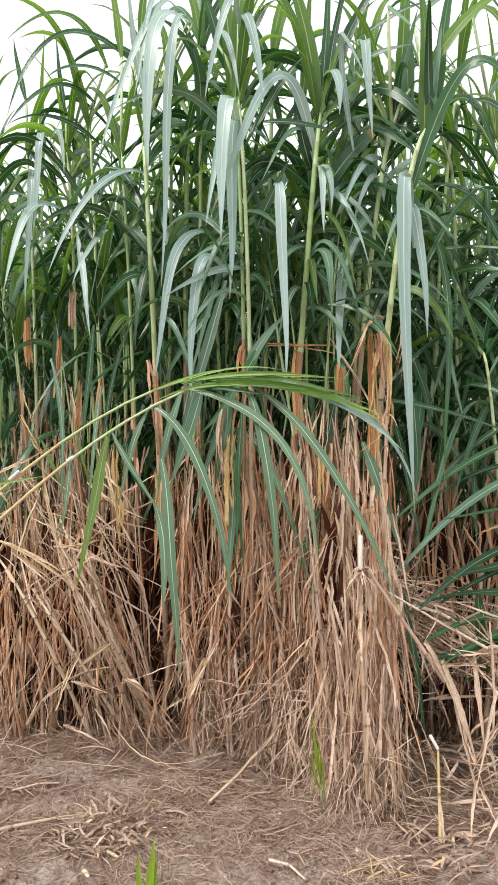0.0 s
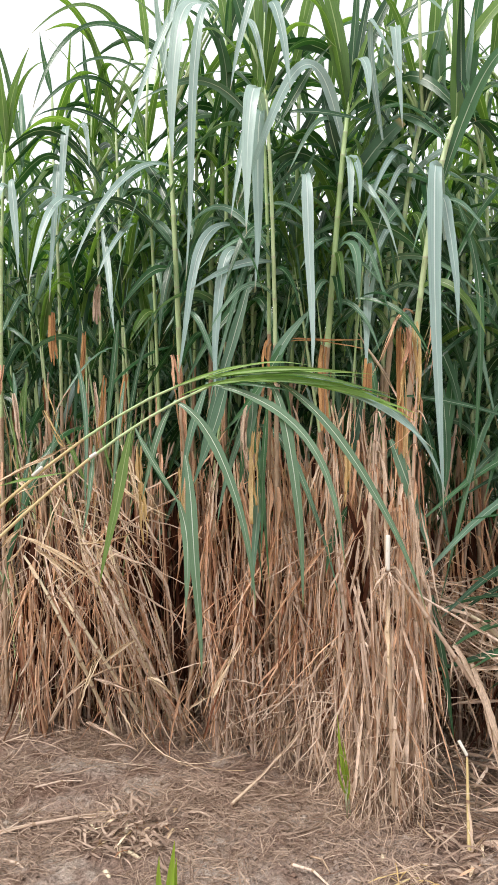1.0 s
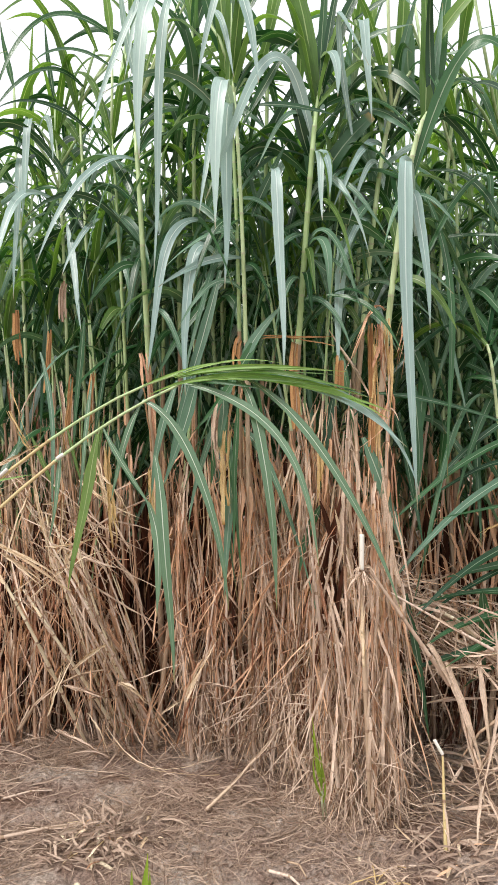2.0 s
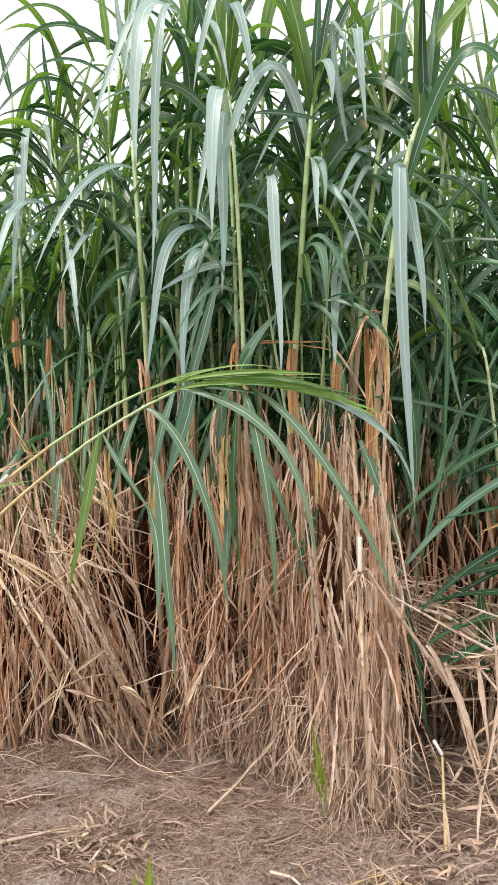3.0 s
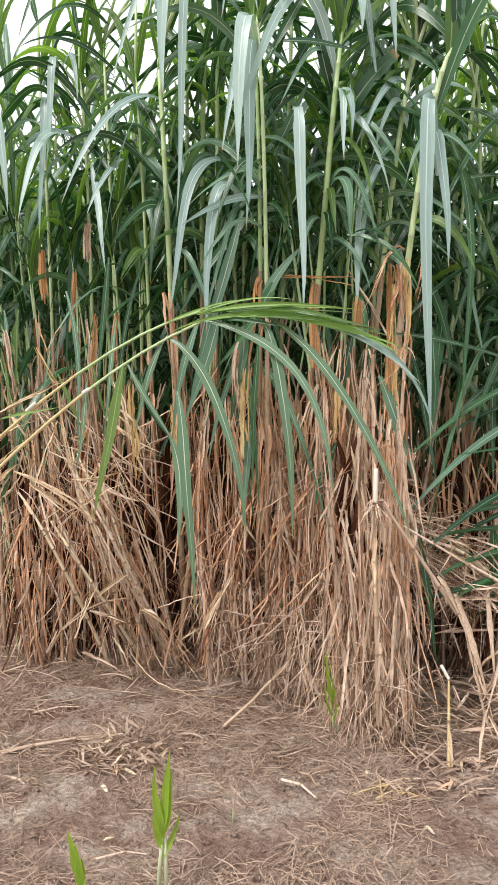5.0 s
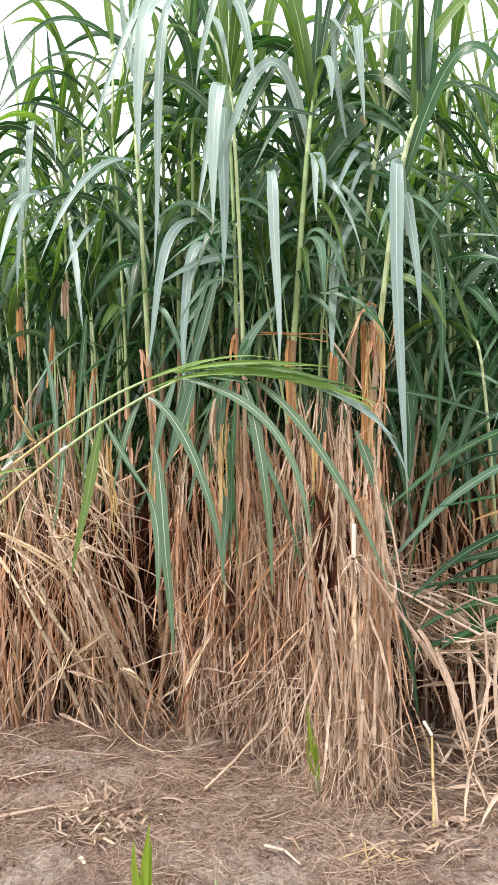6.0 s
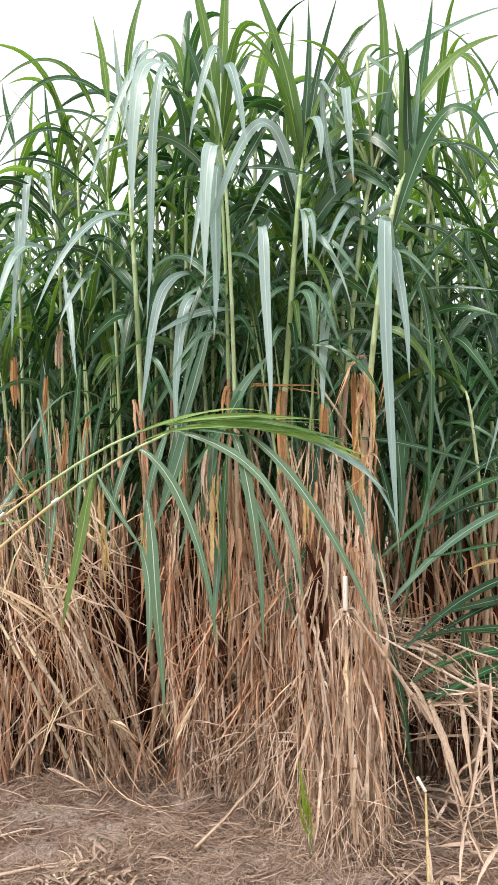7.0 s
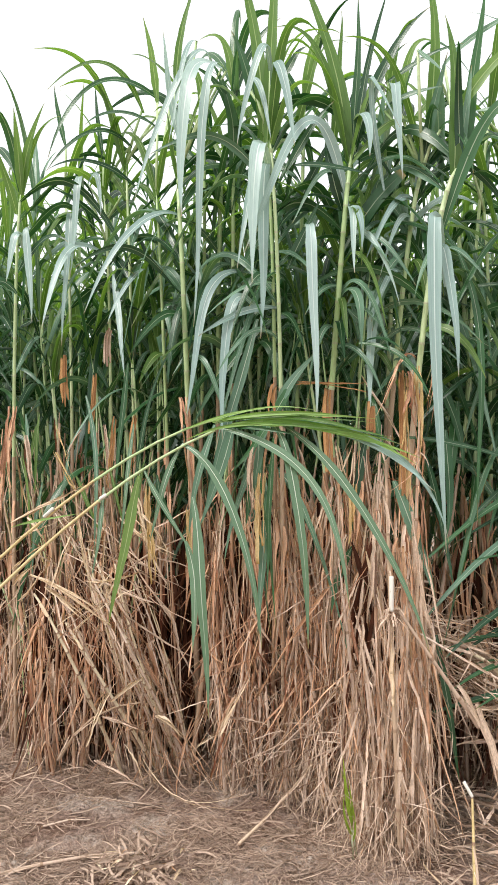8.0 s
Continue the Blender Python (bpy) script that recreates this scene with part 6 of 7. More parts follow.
for b_at, c_at, t_at, w in (
    ((0.80, 3.02, 0.60), (0.86, 2.94, 0.42), (0.95, 2.88, 0.06), 0.045), ((0.86, 3.0, 0.42), (0.88, 2.92, 0.22), (0.94, 2.86, 0.01), 0.038),
    ((0.99, 3.02, 0.76), (1.0, 2.98, 0.55), (0.985, 2.95, 0.18), 0.022), ((0.72, 3.0, 0.68), (0.78, 2.95, 0.62), (0.83, 2.92, 0.44), 0.034),
    ((0.94, 3.05, 0.62), (0.93, 2.97, 0.4), (0.99, 2.9, 0.05), 0.034), ((1.06, 3.05, 0.7), (1.02, 2.98, 0.4), (1.03, 2.9, 0.03), 0.03),
    ((1.0, 2.95, 0.5), (0.95, 2.9, 0.42), (0.885, 2.85, 0.14), 0.024), ((0.9, 2.9, 0.16), (0.85, 2.8, 0.12), (0.83, 2.72, 0.015), 0.026),
    ((1.02, 2.8, 0.14), (0.94, 2.74, 0.13), (0.86, 2.66, 0.02), 0.03), ((0.86, 2.75, 0.02), (0.78, 2.74, 0.05), (0.69, 2.72, 0.015), 0.024),
    ((0.62, 2.98, 0.72), (0.63, 2.93, 0.5), (0.65, 2.92, 0.12), 0.014), ((0.6, 2.95, 0.62), (0.57, 2.9, 0.4), (0.6, 2.88, 0.05), 0.012),
):
    torn = Build()
    torn.blade(b_at, c_at, t_at, w * 0.65, 1.2, 16, (0.5 - 1.0 * (w > 0.03), -1, 0.3), 0.7, 0, 60, 0.4, False, 0, 0.5, 0.3)
    part("dead_leaf", torn, (STRAW,), dry_heap)
cane_l = standing_cane((-1.451, 4.0, -0.03), (-1.343, 3.6, 1.914), (-1.302, 3.55, 2.961), 0.013, 1.6, "green cane with a bright fan of top blades")
leaf(cane_l, (-1.283, 3.5, 2.899), (-1.276, 3.45, 3.09), (-1.291, 3.4, 3.284), 0.0496, 1.3, FRESH)
leaf(cane_l, (-1.277, 3.5, 2.899), (-1.249, 3.45, 3.173), (-1.141, 3.4, 3.308), 0.0526, 1.3, FRESH)
leaf(cane_l, (-1.272, 3.5, 2.913), (-1.208, 3.45, 3.256), (-1.058, 3.4, 3.243), 0.0372, 1.3, FRESH)
leaf(cane_l, (-1.304, 3.5, 2.8), (-1.344, 3.45, 2.979), (-1.383, 3.4, 3.125), 0.0434, 1.3, FRESH)
leaf(cane_l, (-1.26, 3.5, 2.687), (-1.244, 3.45, 2.81), (-1.191, 3.4, 2.246), 0.0433, 1.3, SKY_SHEEN)
leaf(cane_l, (-1.273, 3.5, 2.631), (-1.285, 3.45, 2.783), (-1.317, 3.4, 2.437), 0.0404, 1.3, SKY_SHEEN)
leaf(cane_l, (-1.286, 3.5, 2.519), (-1.145, 3.45, 2.725), (-1.017, 3.4, 2.625), 0.0403, 1.3, GREEN)
leaf(cane_l, (-1.299, 3.5, 2.406), (-1.394, 3.45, 2.534), (-1.452, 3.4, 2.275), 0.0403, 1.3, GREEN)
leaf(cane_l, (-1.313, 3.5, 1.849), (-1.31, 3.45, 1.626), (-1.26, 3.4, 1.358), 0.042, 1.3, RUST)
leaf(cane_l, (-1.345, 3.5, 1.738), (-1.336, 3.45, 1.49), (-1.327, 3.4, 1.277), 0.0315, 1.3, RUST)
tangle = thing("straw_tangle", (-1.137, 3.824, 0.0), "tangle of pale yellow straw hanging by the bent canes", "dead grass")
leaf(tangle, (-1.155, 3.12, 1.231), (-0.994, 3.08, 1.306), (-0.844, 3.08, 1.366), 0.0166, 1.0, PALE, wave=0.3)
leaf(tangle, (-1.157, 3.12, 1.109), (-1.044, 3.08, 1.21), (-0.966, 3.08, 1.258), 0.019, 1.0, PALE, wave=0.3)
leaf(tangle, (-1.084, 3.12, 1.085), (-0.878, 3.08, 1.018), (-0.706, 3.08, 0.885), 0.0214, 1.0, PALE, wave=0.3)
leaf(tangle, (-1.012, 3.12, 1.036), (-0.879, 3.08, 0.969), (-0.76, 3.08, 0.836), 0.0214, 1.0, PALE, wave=0.3)
leaf(tangle, (-0.894, 3.12, 1.474), (-0.863, 3.08, 1.234), (-0.794, 3.08, 0.981), 0.019, 1.0, PALE, wave=0.3)
leaf(tangle, (-0.885, 3.12, 1.304), (-0.924, 3.08, 1.186), (-0.975, 3.08, 1.017), 0.0166, 1.0, PALE, wave=0.3)
leaf(tangle, (-0.977, 3.12, 1.618), (-0.895, 3.08, 1.497), (-0.848, 3.08, 1.426), 0.019, 1.0, YELLOW, wave=0.3)
leaf(tangle, (-1.109, 3.12, 1.69), (-1.075, 3.08, 1.497), (-1.066, 3.08, 1.33), 0.0214, 1.0, STRAW, wave=0.3)
leaf(tangle, (-0.975, 3.12, 1.738), (-0.929, 3.08, 1.616), (-0.883, 3.08, 1.497), 0.0143, 1.0, YELLOW, wave=0.3)
leaf(tangle, (-0.757, 3.12, 1.737), (-0.738, 3.08, 1.592), (-0.728, 3.08, 1.426), 0.019, 1.0, STRAW, wave=0.3)
leaf(tangle, (-0.867, 3.12, 1.713), (-0.904, 3.08, 1.639), (-0.93, 3.08, 1.545), 0.0166, 1.0, STRAW, wave=0.3)
leaf(tangle, (-0.762, 3.12, 1.425), (-0.756, 3.08, 1.114), (-0.77, 3.08, 0.799), 0.0119, 1.0, PALE, wave=0.3)
leaf(tangle, (-0.64, 3.12, 1.473), (-0.573, 3.08, 1.33), (-0.539, 3.08, 1.115), 0.019, 1.0, PALE, wave=0.3)
leaf(tangle, (-0.677, 3.12, 1.365), (-0.597, 3.08, 1.33), (-0.514, 3.08, 1.235), 0.0143, 1.0, PALE, wave=0.3)
leaf(tangle, (-1.136, 3.12, 0.974), (-1.047, 3.08, 1.041), (-0.984, 3.08, 1.162), 0.0166, 1.0, PALE, wave=0.3)
leaf(tangle, (-0.837, 3.12, 1.232), (-0.73, 3.08, 1.258), (-0.635, 3.08, 1.187), 0.0119, 1.0, PALE, wave=0.3)
leaf(tangle, (-0.965, 3.12, 0.864), (-0.806, 3.08, 0.993), (-0.661, 3.08, 1.018), 0.0143, 1.0, PALE, wave=0.3)
leaf(tangle, (-0.892, 3.12, 0.84), (-0.733, 3.08, 0.994), (-0.552, 3.08, 1.067), 0.0119, 1.0, PALE, wave=0.3)
leaf(cane_k, (-0.647, 3.485, 1.61), (-0.685, 3.455, 1.468), (-0.682, 3.455, 1.254), 0.0165, 1.1, FRESH, wave=0.2)
leaf(cane_k, (-1.208, 3.394, 1.802), (-1.184, 3.364, 1.704), (-1.189, 3.364, 1.562), 0.019, 1.1, BLUISH, wave=0.2)
leaf(cane_i, (-0.789, 3.332, 1.555), (-0.747, 3.302, 1.427), (-0.703, 3.302, 1.24), 0.0168, 1.1, FRESH, wave=0.2)
leaf(cane_k, (-0.975, 3.317, 1.639), (-0.97, 3.287, 1.531), (-1.011, 3.287, 1.371), 0.015, 1.1, BLUISH, wave=0.2)
leaf(cane_g, (-1.113, 3.307, 1.798), (-1.121, 3.277, 1.642), (-1.123, 3.277, 1.412), 0.0208, 1.1, FRESH, wave=0.2)
leaf(cane_g, (-1.156, 3.425, 1.769), (-1.177, 3.395, 1.675), (-1.185, 3.395, 1.536), 0.0218, 1.1, FRESH, wave=0.2)
leaf(cane_i, (-1.237, 3.439, 1.604), (-1.189, 3.409, 1.429), (-1.17, 3.409, 1.169), 0.0138, 1.1, FRESH, wave=0.2)
leaf(cane_g, (-1.15, 3.469, 1.482), (-1.17, 3.439, 1.287), (-1.189, 3.439, 0.991), 0.0222, 1.1, BLUISH, wave=0.2)
leaf(cane_i, (-0.978, 3.446, 1.511), (-0.912, 3.416, 1.397), (-0.846, 3.416, 1.224), 0.0241, 1.1, FRESH, wave=0.2)
leaf(cane_c, (0.257, 3.23, 2.26), (0.368, 3.13, 2.308), (0.492, 3.05, 2.018), 0.0317, 1.2, BLUISH, twist=-67)
leaf(cane_c, (0.279, 3.23, 2.523), (0.415, 3.13, 2.637), (0.571, 3.05, 2.312), 0.0314, 1.6, BLUISH, twist=6)
leaf(cane_d, (0.448, 3.53, 2.165), (0.387, 3.43, 2.253), (0.313, 3.35, 1.862), 0.0419, 1.6, FRESH, twist=9)
leaf(cane_d, (0.473, 3.53, 2.518), (0.548, 3.43, 2.581), (0.633, 3.35, 2.28), 0.0479, 1.2, BLUISH, twist=2)
leaf(cane_f, (0.619, 3.15, 2.139), (0.719, 3.05, 2.229), (0.834, 2.97, 1.917), 0.0404, 0.8, FRESH, twist=32)
leaf(cane_j, (-0.326, 3.73, 2.178), (-0.42, 3.63, 2.229), (-0.537, 3.55, 2.003), 0.0328, 1.6, BLUISH, twist=22)
leaf(cane_n, (0.095, 3.58, 2.386), (-0.027, 3.48, 2.444), (-0.174, 3.4, 2.242), 0.0282, 0.8, BLUISH, twist=-14)
leaf(cane_n, (0.095, 3.58, 2.414), (0.025, 3.48, 2.519), (-0.062, 3.4, 2.116), 0.0467, 1.6, BLUISH, twist=-64)
leaf(cane_o, (0.56, 3.73, 2.308), (0.48, 3.63, 2.366), (0.384, 3.55, 2.161), 0.0408, 0.8, BLUISH, twist=-49)
leaf(cane_o, (0.559, 3.73, 2.267), (0.568, 3.63, 2.277), (0.576, 3.55, 1.992), 0.0296, 0.8, BLUISH, twist=-54)
leaf(cane_m, (-0.245, 3.68, 2.587), (-0.34, 3.58, 2.594), (-0.458, 3.5, 2.236), 0.0428, 1.6, BLUISH, twist=-36)
leaf(cane_b, (-0.017, 3.15, 2.353), (-0.15, 3.05, 2.366), (-0.31, 2.97, 2.166), 0.0287, 1.2, BLUISH, twist=40)
leaf(cane_b, (-0.025, 3.15, 2.492), (0.07, 3.05, 2.494), (0.177, 2.97, 2.263), 0.0371, 1.2, BLUISH, twist=-63)
leaf(cane_d, (0.463, 3.53, 2.399), (0.352, 3.43, 2.404), (0.22, 3.35, 2.069), 0.0407, 1.2, BLUISH, twist=20)
leaf(cane_e, (0.518, 3.33, 2.044), (0.572, 3.23, 2.071), (0.636, 3.15, 1.859), 0.0303, 0.8, BLUISH, twist=44)
leaf(cane_c, (0.26, 3.23, 2.313), (0.273, 3.13, 2.295), (0.285, 3.05, 2.08), 0.0357, 1.6, FRESH, twist=-5)
leaf(cane_j, (-0.316, 3.73, 2.517), (-0.4, 3.63, 2.515), (-0.506, 3.55, 2.058), 0.045, 1.6, BLUISH, twist=-47)
leaf(cane_g, (-0.614, 3.63, 2.558), (-0.525, 3.53, 2.574), (-0.429, 3.45, 2.283), 0.0463, 0.8, BLUISH, twist=-9)
leaf(cane_d, (0.444, 3.53, 2.11), (0.495, 3.43, 2.144), (0.552, 3.35, 1.879), 0.0319, 0.8, FRESH, twist=33)
leaf(cane_o, (0.559, 3.73, 2.241), (0.502, 3.63, 2.351), (0.431, 3.55, 1.851), 0.0341, 0.8, BLUISH, twist=-64)
leaf(cane_a, (-0.45, 3.43, 2.075), (-0.342, 3.33, 2.109), (-0.227, 3.25, 1.725), 0.0288, 1.6, BLUISH, twist=-23)
leaf(cane_n, (0.09, 3.58, 2.235), (0.197, 3.48, 2.25), (0.322, 3.4, 2.03), 0.0462, 1.6, GREEN, twist=28)
leaf(cane_b, (-0.017, 3.15, 2.348), (-0.099, 3.05, 2.444), (-0.202, 2.97, 2.088), 0.0389, 1.6, GREEN, twist=38)
leaf(cane_c, (0.241, 3.23, 2.079), (0.329, 3.13, 2.162), (0.428, 3.05, 1.857), 0.0289, 0.8, BLUISH, twist=-6)
leaf(cane_o, (0.569, 3.73, 2.477), (0.678, 3.63, 2.528), (0.801, 3.55, 2.194), 0.0489, 0.8, GREEN, twist=31)
leaf(cane_e, (0.583, 3.33, 2.436), (0.5, 3.23, 2.5), (0.399, 3.15, 2.145), 0.0438, 1.2, BLUISH, twist=37)
leaf(cane_f, (0.703, 3.15, 2.503), (0.775, 3.05, 2.501), (0.86, 2.97, 2.277), 0.0372, 0.8, BLUISH, twist=-54)
leaf(cane_b, (-0.012, 3.15, 2.21), (0.046, 3.05, 2.267), (0.106, 2.97, 2.014), 0.0346, 0.8, GREEN, twist=-54)
leaf(cane_g, (-0.591, 3.63, 2.127), (-0.626, 3.53, 2.112), (-0.676, 3.45, 1.953), 0.0502, 1.6, FRESH, twist=-14)
leaf(cane_n, (0.095, 3.58, 2.408), (-0.058, 3.48, 2.422), (-0.239, 3.4, 2.11), 0.0489, 1.2, GREEN, twist=33)
leaf(cane_c, (0.248, 3.23, 2.164), (0.188, 3.13, 2.21), (0.114, 3.05, 1.924), 0.0359, 1.6, BLUISH, twist=52)
leaf(cane_a, (-0.461, 3.43, 2.258), (-0.56, 3.33, 2.364), (-0.685, 3.25, 2.053), 0.0408, 0.8, GREEN, twist=-41)
leaf(cane_m, (-0.246, 3.68, 2.494), (-0.079, 3.58, 2.528), (0.111, 3.5, 2.279), 0.0327, 1.2, BLUISH, twist=1)
leaf(cane_d, (0.47, 3.53, 2.485), (0.386, 3.43, 2.524), (0.285, 3.35, 2.257), 0.0313, 0.8, BLUISH, twist=24)
leaf(cane_c, (0.263, 3.23, 2.361), (0.191, 3.13, 2.362), (0.104, 3.05, 2.195), 0.0311, 1.2, BLUISH, twist=2)
leaf(cane_d, (0.451, 3.53, 2.225), (0.392, 3.43, 2.232), (0.323, 3.35, 1.838), 0.0303, 1.2, GREEN, twist=-9)
leaf(cane_n, (0.091, 3.58, 2.299), (0.006, 3.48, 2.296), (-0.098, 3.4, 2.204), 0.037, 1.6, SKY_SHEEN, twist=-49)
leaf(cane_f, (0.697, 3.15, 2.476), (0.625, 3.05, 2.517), (0.542, 2.97, 2.242), 0.0308, 1.2, BLUISH, twist=56)
leaf(cane_j, (-0.316, 3.73, 2.502), (-0.194, 3.63, 2.498), (-0.058, 3.55, 2.342), 0.0378, 0.8, BLUISH, twist=-30)
leaf(cane_o, (0.56, 3.73, 2.285), (0.689, 3.63, 2.383), (0.836, 3.55, 2.041), 0.0353, 1.6, BLUISH, twist=-25)
leaf(cane_n, (0.096, 3.58, 2.45), (0.221, 3.48, 2.565), (0.361, 3.4, 2.139), 0.0434, 1.6, BLUISH, twist=-38)
leaf(cane_o, (0.556, 3.73, 2.218), (0.454, 3.63, 2.205), (0.335, 3.55, 2.048), 0.0385, 1.2, BLUISH, twist=-66)
leaf(cane_b, (-0.006, 3.15, 2.109), (-0.121, 3.05, 2.217), (-0.259, 2.97, 1.929), 0.0253, 1.2, BLUISH, twist=-13)
leaf(cane_m, (-0.246, 3.68, 2.509), (-0.307, 3.58, 2.56), (-0.39, 3.5, 2.243), 0.0349, 1.2, FRESH, twist=-8)
leaf(cane_b, (-0.013, 3.15, 2.249), (-0.161, 3.05, 2.24), (-0.336, 2.97, 2.092), 0.0376, 1.6, SKY_SHEEN, twist=-30)
leaf(cane_c, (0.25, 3.23, 2.185), (0.262, 3.13, 2.236), (0.271, 3.05, 1.997), 0.0429, 1.2, GREEN, twist=-36)
leaf(cane_d, (0.48, 3.53, 2.615), (0.577, 3.43, 2.683), (0.691, 3.35, 2.453), 0.0472, 1.6, BLUISH, twist=26)
leaf(cane_e, (0.603, 3.33, 2.553), (0.501, 3.23, 2.55), (0.38, 3.15, 2.199), 0.0387, 0.8, BLUISH, twist=-5)
leaf(cane_d, (0.47, 3.53, 2.49), (0.426, 3.43, 2.624), (0.366, 3.35, 2.099), 0.0482, 0.8, BLUISH, twist=-68)
leaf(cane_j, (-0.317, 3.73, 2.493), (-0.397, 3.63, 2.564), (-0.497, 3.55, 2.13), 0.0364, 0.8, BLUISH, twist=-63)
leaf(cane_g, (-0.602, 3.63, 2.365), (-0.557, 3.53, 2.362), (-0.515, 3.45, 2.039), 0.0326, 1.2, BLUISH, twist=68)
leaf(cane_n, (0.095, 3.58, 2.386), (0.151, 3.48, 2.441), (0.217, 3.4, 2.218), 0.0442, 1.6, BLUISH, twist=43)
leaf(cane_o, (0.555, 3.73, 2.189), (0.626, 3.63, 2.324), (0.698, 3.55, 1.745), 0.0412, 1.2, SKY_SHEEN, twist=-48)
leaf(cane_a, (-0.463, 3.43, 2.322), (-0.48, 3.33, 2.311), (-0.507, 3.25, 1.908), 0.0378, 1.6, GREEN, twist=39)
leaf(cane_e, (0.558, 3.06, 1.968), (0.549, 3.03, 1.845), (0.575, 3.02, 1.637), 0.0232, 1.0, RUST, wave=0.3)
leaf(cane_f, (0.518, 3.06, 1.877), (0.529, 3.03, 1.755), (0.489, 3.02, 1.527), 0.0189, 1.0, YELLOW, wave=0.3)
leaf(cane_f, (0.588, 3.06, 1.869), (0.576, 3.03, 1.748), (0.586, 3.02, 1.515), 0.025, 1.0, RUST, wave=0.3)
leaf(cane_e, (0.534, 3.06, 1.958), (0.546, 3.03, 1.836), (0.515, 3.02, 1.727), 0.0297, 1.0, RUST, wave=0.3)
leaf(cane_d, (0.499, 3.53, 2.876), (0.525, 3.4, 3.004), (0.573, 3.3, 2.597), 0.0405, 1.6, BLUISH, twist=7)
leaf(cane_o, (0.592, 3.73, 2.946), (0.462, 3.6, 3.158), (0.256, 3.5, 2.645), 0.0415, 0.8, SKY_SHEEN, twist=63)
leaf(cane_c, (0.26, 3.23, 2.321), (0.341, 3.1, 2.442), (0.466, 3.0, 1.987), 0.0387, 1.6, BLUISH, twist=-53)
leaf(cane_e, (0.618, 3.33, 2.642), (0.541, 3.2, 2.777), (0.424, 3.1, 2.368), 0.0275, 1.2, SKY_SHEEN, twist=-52)
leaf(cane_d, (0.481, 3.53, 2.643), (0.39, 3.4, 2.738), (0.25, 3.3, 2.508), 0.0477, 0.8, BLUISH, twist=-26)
leaf(cane_o, (0.583, 3.73, 2.743), (0.633, 3.6, 2.959), (0.707, 3.5, 2.391), 0.0448, 1.2, SKY_SHEEN, twist=-50)
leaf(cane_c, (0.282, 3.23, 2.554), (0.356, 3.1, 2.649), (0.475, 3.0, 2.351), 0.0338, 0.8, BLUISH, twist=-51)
leaf(cane_e, (0.635, 3.33, 2.739), (0.526, 3.2, 2.917), (0.36, 3.1, 2.435), 0.0348, 0.8, SKY_SHEEN, twist=-25)
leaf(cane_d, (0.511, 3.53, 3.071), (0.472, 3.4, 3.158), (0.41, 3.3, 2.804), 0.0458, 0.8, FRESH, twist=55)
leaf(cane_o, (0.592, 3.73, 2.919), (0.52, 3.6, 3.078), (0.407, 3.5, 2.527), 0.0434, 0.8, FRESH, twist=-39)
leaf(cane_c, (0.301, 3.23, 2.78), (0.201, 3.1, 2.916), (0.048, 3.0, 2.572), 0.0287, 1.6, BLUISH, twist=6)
leaf(cane_e, (0.574, 3.33, 2.384), (0.501, 3.2, 2.496), (0.389, 3.1, 2.17), 0.0391, 1.6, SKY_SHEEN, twist=40)
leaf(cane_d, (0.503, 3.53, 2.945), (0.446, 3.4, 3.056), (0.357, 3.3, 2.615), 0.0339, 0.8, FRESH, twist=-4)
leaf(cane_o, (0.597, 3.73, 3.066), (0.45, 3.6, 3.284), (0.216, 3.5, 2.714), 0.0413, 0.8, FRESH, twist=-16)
leaf(cane_c, (0.279, 3.23, 2.516), (0.365, 3.1, 2.703), (0.496, 3.0, 2.216), 0.0284, 1.2, SKY_SHEEN, twist=66)
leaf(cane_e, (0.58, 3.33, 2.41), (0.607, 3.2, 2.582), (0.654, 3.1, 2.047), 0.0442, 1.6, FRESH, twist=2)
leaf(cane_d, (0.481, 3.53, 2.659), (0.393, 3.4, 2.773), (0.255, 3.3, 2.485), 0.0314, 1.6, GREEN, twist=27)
leaf(cane_o, (0.601, 3.73, 3.09), (0.475, 3.6, 3.266), (0.277, 3.5, 2.912), 0.0348, 1.2, SKY_SHEEN, twist=16)
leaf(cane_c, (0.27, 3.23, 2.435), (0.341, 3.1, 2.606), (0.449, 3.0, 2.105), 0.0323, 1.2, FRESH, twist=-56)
leaf(cane_e, (0.632, 3.33, 2.731), (0.538, 3.2, 2.889), (0.392, 3.1, 2.48), 0.0309, 0.8, SKY_SHEEN, twist=-4)
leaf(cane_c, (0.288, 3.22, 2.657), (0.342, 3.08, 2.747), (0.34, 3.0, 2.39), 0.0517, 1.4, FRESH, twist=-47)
leaf(cane_d, (0.476, 3.52, 2.587), (0.4, 3.38, 2.696), (0.375, 3.3, 2.299), 0.049, 1.4, SKY_SHEEN, twist=37)
leaf(cane_o, (0.6, 3.72, 3.147), (0.642, 3.58, 3.183), (0.637, 3.5, 2.871), 0.0421, 1.4, SKY_SHEEN, twist=12)
leaf(cane_c, (0.29, 3.22, 2.667), (0.318, 3.08, 2.747), (0.311, 3.0, 2.358), 0.0363, 1.4, SKY_SHEEN, twist=9)
leaf(cane_d, (0.48, 3.52, 2.648), (0.51, 3.38, 2.655), (0.503, 3.3, 2.419), 0.0454, 1.4, SKY_SHEEN, twist=-2)
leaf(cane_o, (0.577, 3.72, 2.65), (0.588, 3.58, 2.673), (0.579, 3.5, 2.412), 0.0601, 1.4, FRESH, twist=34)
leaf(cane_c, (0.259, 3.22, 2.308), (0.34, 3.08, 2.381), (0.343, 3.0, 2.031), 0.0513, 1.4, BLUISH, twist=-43)
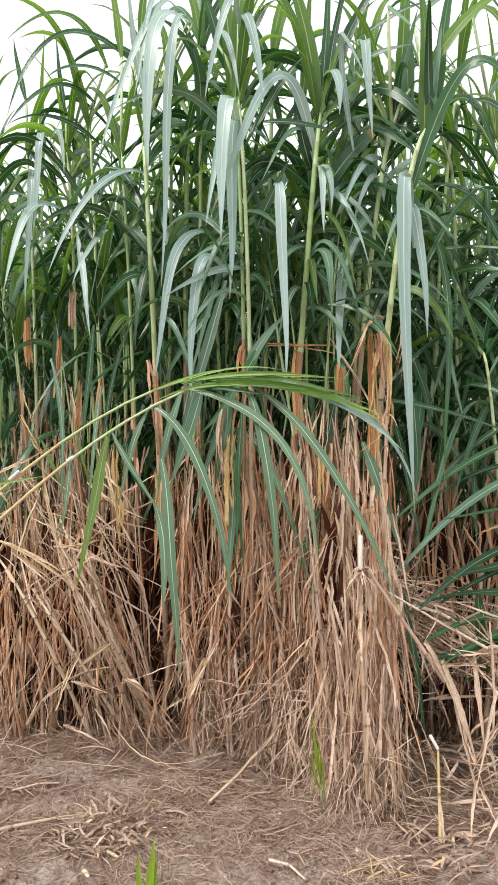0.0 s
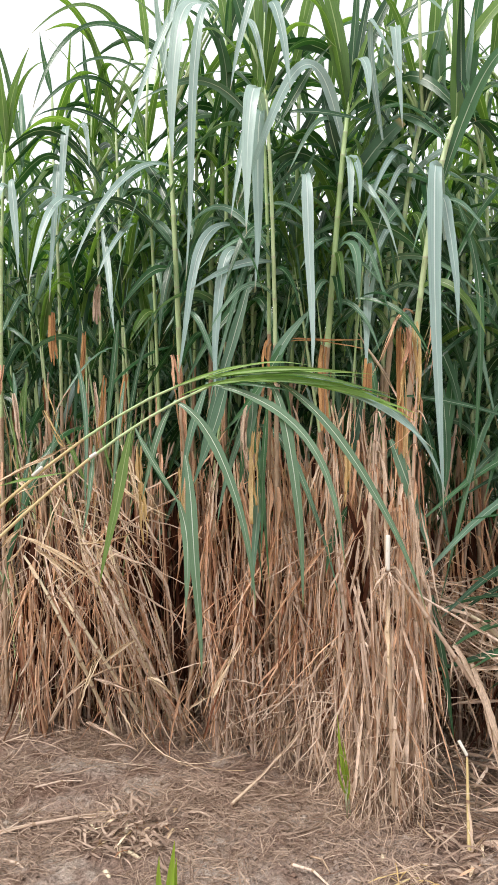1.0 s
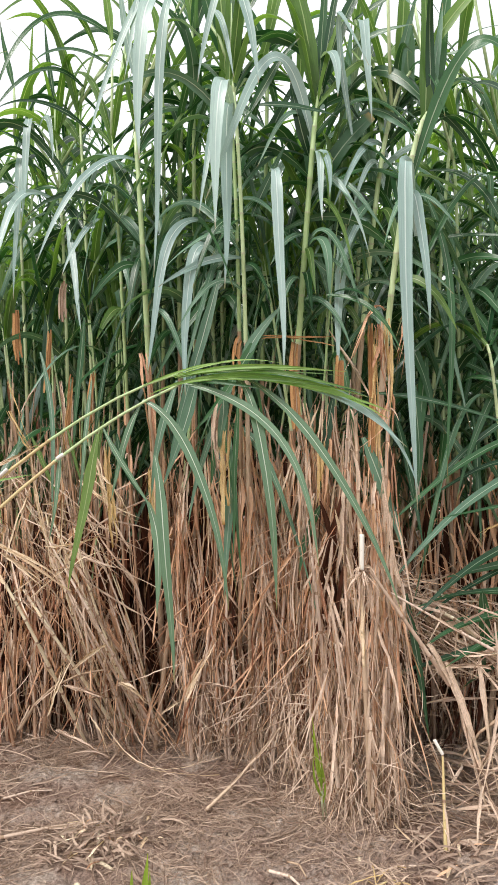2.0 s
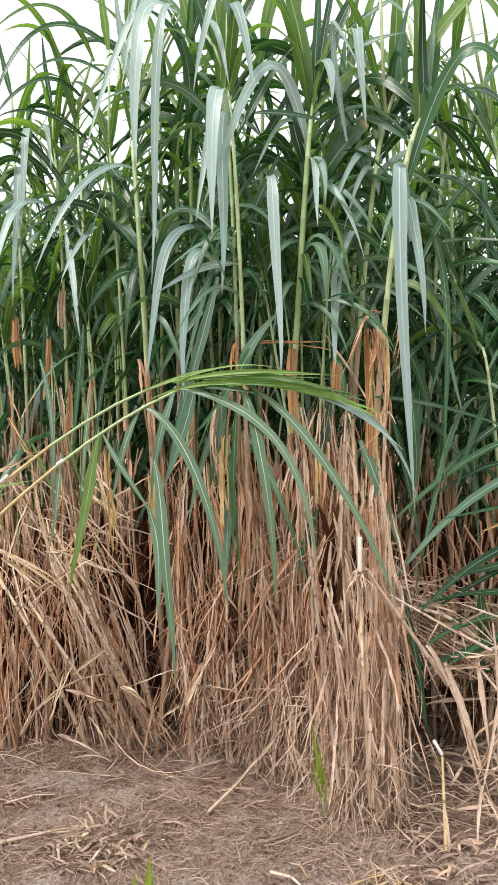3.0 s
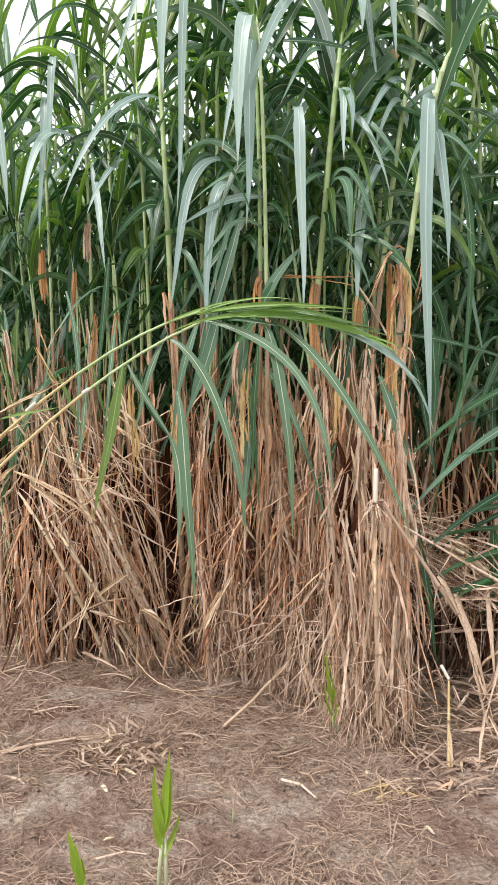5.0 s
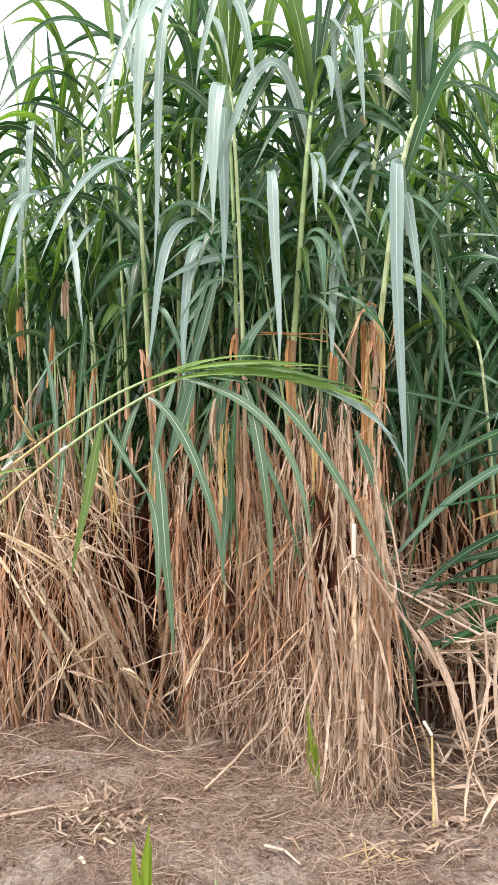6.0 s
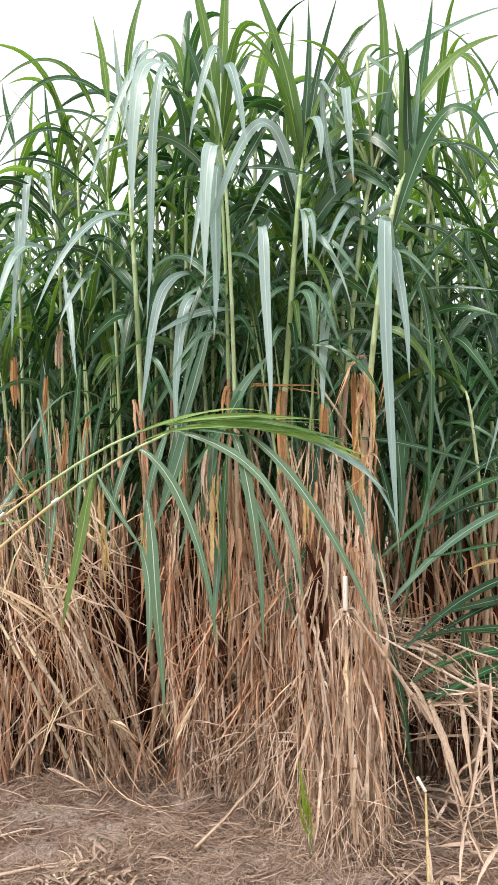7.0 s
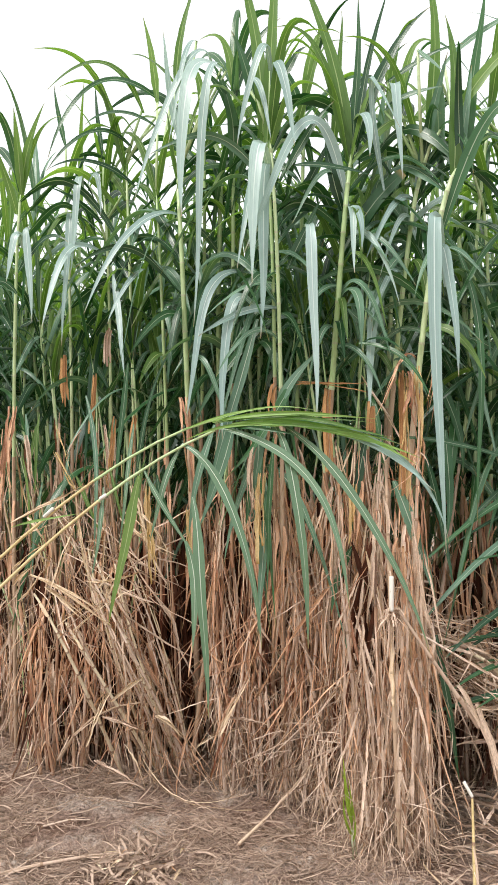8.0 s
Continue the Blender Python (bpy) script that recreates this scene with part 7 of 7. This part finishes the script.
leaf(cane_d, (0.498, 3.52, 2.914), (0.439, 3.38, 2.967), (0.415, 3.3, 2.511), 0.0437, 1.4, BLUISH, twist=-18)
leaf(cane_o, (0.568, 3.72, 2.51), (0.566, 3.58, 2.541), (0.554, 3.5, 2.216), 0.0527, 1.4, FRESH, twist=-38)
leaf(cane_c, (0.325, 3.22, 3.107), (0.372, 3.08, 3.119), (0.371, 3.0, 2.849), 0.0499, 1.4, SKY_SHEEN, twist=-15)
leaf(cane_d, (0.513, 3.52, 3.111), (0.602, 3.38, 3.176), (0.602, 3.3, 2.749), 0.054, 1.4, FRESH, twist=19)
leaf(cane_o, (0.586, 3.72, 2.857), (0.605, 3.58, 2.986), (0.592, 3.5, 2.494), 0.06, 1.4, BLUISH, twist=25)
leaf(cane_c, (0.291, 3.22, 2.695), (0.339, 3.08, 2.713), (0.336, 3.0, 2.454), 0.0395, 1.4, SKY_SHEEN, twist=-23)
leaf(cane_d, (0.517, 3.52, 3.178), (0.564, 3.38, 3.26), (0.555, 3.3, 2.737), 0.0519, 1.4, FRESH, twist=-49)


snarl = Build()
for i in range(75):
    p = Vector((slant.uniform(-1.25, -0.62), slant.uniform(3.3, 3.6), slant.uniform(0.7, 1.42)))
    a, length = slant.choice((slant.gauss(-1.1, 0.35), slant.gauss(-2.0, 0.35), slant.gauss(-0.4, 0.4))), slant.uniform(0.15, 0.45)
    q = p + Vector((math.cos(a) * length, slant.uniform(-0.12, 0.08), math.sin(a) * length))
    snarl.blade(p, (p + q) / 2 + Vector((slant.gauss(0, 0.03), slant.gauss(0, 0.02), slant.gauss(0.01, 0.03))), q, slant.choice((0.005, 0.006, 0.008, 0.011)), 1.2, 8, None, 1.1, slant.uniform(-90, 90), slant.uniform(-120, 120), 0.3, slant.random() < 0.5, 0, 0.6, 0.5)
part("crossed_straw", snarl, (STRAW,), tangle, "crossing bleached straws", "stuff")

# ---- litter on the soil ----
def litter(count, rng):
    """Thin trodden straw, densest along the feet of the tussocks."""
    b = Build()
    while count:
        x = rng.uniform(-1.7, 1.7)
        y = rng.uniform(1.9, 4.3) if rng.random() < 0.76 else 3.75 - 0.55 * max(0, min(1, (x + 0.9) / 1.4)) + rng.gauss(-0.1, 0.22)
        bare = noise.noise((x * 1.9, y * 1.9, 5.0))
        if bare < -0.04 and rng.random() < 0.9:
            continue
        count -= 1
        a, length = rng.uniform(0, 6.28), rng.choice((0.02, 0.03, 0.04, 0.055, 0.07, 0.09, 0.13))
        p, q = Vector((x, y, 0)), Vector((x, y, 0)) + flat(a, length)
        c = (p + q) / 2 + flat(a + 1.57, rng.gauss(0, 0.22) * length)
        for v, up in ((p, 0.0), (q, max(0, rng.gauss(0, 0.3)) * length), (c, rng.uniform(0, 0.3) * length)):
            v.z = ground_height(v.x, v.y) + 0.002 + up + rng.uniform(0, 0.007)
        b.blade(p, c, q, rng.choice((0.0011, 0.0013, 0.0016, 0.002, 0.0024, 0.003, 0.004)), rng.choice((0.5, 1.0, 3.0)), 5, (0, -0.3, 1), 0.4, rng.uniform(-40, 40), rng.uniform(-90, 90), 0.2, True, crumple=0.4)
    for i in range(190):  # longer stalks among it
        x = rng.uniform(-1.6, 1.5)
        y = 3.72 - 0.55 * max(0, min(1, (x + 0.9) / 1.4)) + rng.gauss(-0.12, 0.18)
        a, length = rng.gauss(0, 0.9), rng.uniform(0.1, 0.36)
        p, q = Vector((x, y, 0)) - flat(a, length / 2), Vector((x, y, 0)) + flat(a, length / 2)
        c = (p + q) / 2 + flat(a + 1.57, rng.gauss(0, 0.2) * length)
        for v in (p, q, c):
            v.z = ground_height(v.x, v.y) + 0.006 + rng.uniform(0, 0.03)
        b.blade(p, c, q, rng.choice((0.004, 0.005, 0.007)), 1.2, 8, (0, -0.3, 1), 0.5, 0, rng.uniform(-60, 60), 0.2, True)
    ob = part("straw_litter", b, (LITTER,), None)
    tagged(ob, "scattered thin dry straw trodden into the soil", "plant litter", kind="stuff")


def chopped_heap(x, y, count, rng):
    """Broken leaf and cane scraps where a plant was cut."""
    heap = thing("chopped_stubble", (x, y, 0), "small heap of chopped brown leaves and pale cane scraps", "plant litter")
    for name, mat, share in (("brown_scrap", LITTER, 0.9), ("rusty_scrap", RUST, 0.04), ("pale_scrap", PALE, 0.06)):
        b = Build()
        for i in range(int(count * share)):
            p = Vector((rng.gauss(x, 0.095), rng.gauss(y, 0.09), 0))
            p.z = ground_height(p.x, p.y) + rng.uniform(0.004, 0.035)
            a, length = rng.uniform(0, 6.28), rng.uniform(0.03, 0.13)
            q = p + flat(a, length, rng.uniform(-0.01, 0.05))
            q.z = max(q.z, ground_height(q.x, q.y) + 0.004)
            b.blade(p, (p + q) / 2 + flat(a + 1.57, rng.gauss(0, 0.15) * length, rng.uniform(0, 0.02)), q, rng.uniform(0.004, 0.012), 1.2, 6, (rng.uniform(-0.5, 0.5), -0.6, 1), 0.5, 0, rng.uniform(-90, 90), 0.3, True, crumple=0.6)
        part(name, b, (mat,), heap, kind="stuff")


def clods(count, rng):
    """Crumbs and small clods of the same soil."""
    v, f = [], []
    for i in range(count):
        x, y = rng.uniform(-1.7, 1.7), rng.uniform(1.9, 4.2)
        if rng.random() < 0.4:
            x, y = rng.gauss(0.3, 0.18), rng.gauss(2.8, 0.12)
        r = rng.choice((0.003, 0.004, 0.006, 0.009, 0.014))
        s = len(v)
        for d in ((1, 0, 0), (0, 1, 0), (-1, 0, 0), (0, -1, 0), (0, 0, 0.8), (0, 0, -0.6), (0.6, 0.6, 0.4), (-0.6, 0.6, 0.45), (-0.6, -0.6, 0.4), (0.6, -0.6, 0.45)):
            k = r * rng.uniform(0.7, 1.25)
            v.append((x + d[0] * k, y + d[1] * k, ground_height(x, y) + d[2] * k))
        for j in range(4):
            n = (j + 1) % 4
            f += [(s + j, s + n, s + 6 + j), (s + j, s + 6 + j, s + 4), (s + n, s + 4, s + 6 + j), (s + n, s + j, s + 5)]
    me = bpy.data.meshes.new("soil_clods")
    me.from_pydata(v, [], f)
    me.materials.append(SOIL)
    tagged(new("soil_clods", me), "small crumbled clods of dry grey-brown soil", "soil", kind="stuff")


litter(40000, rng)
clods(6500, rng)
chopped_heap(-0.53, 2.78, 170, rng)
chopped_heap(0.72, 2.62, 70, rng)
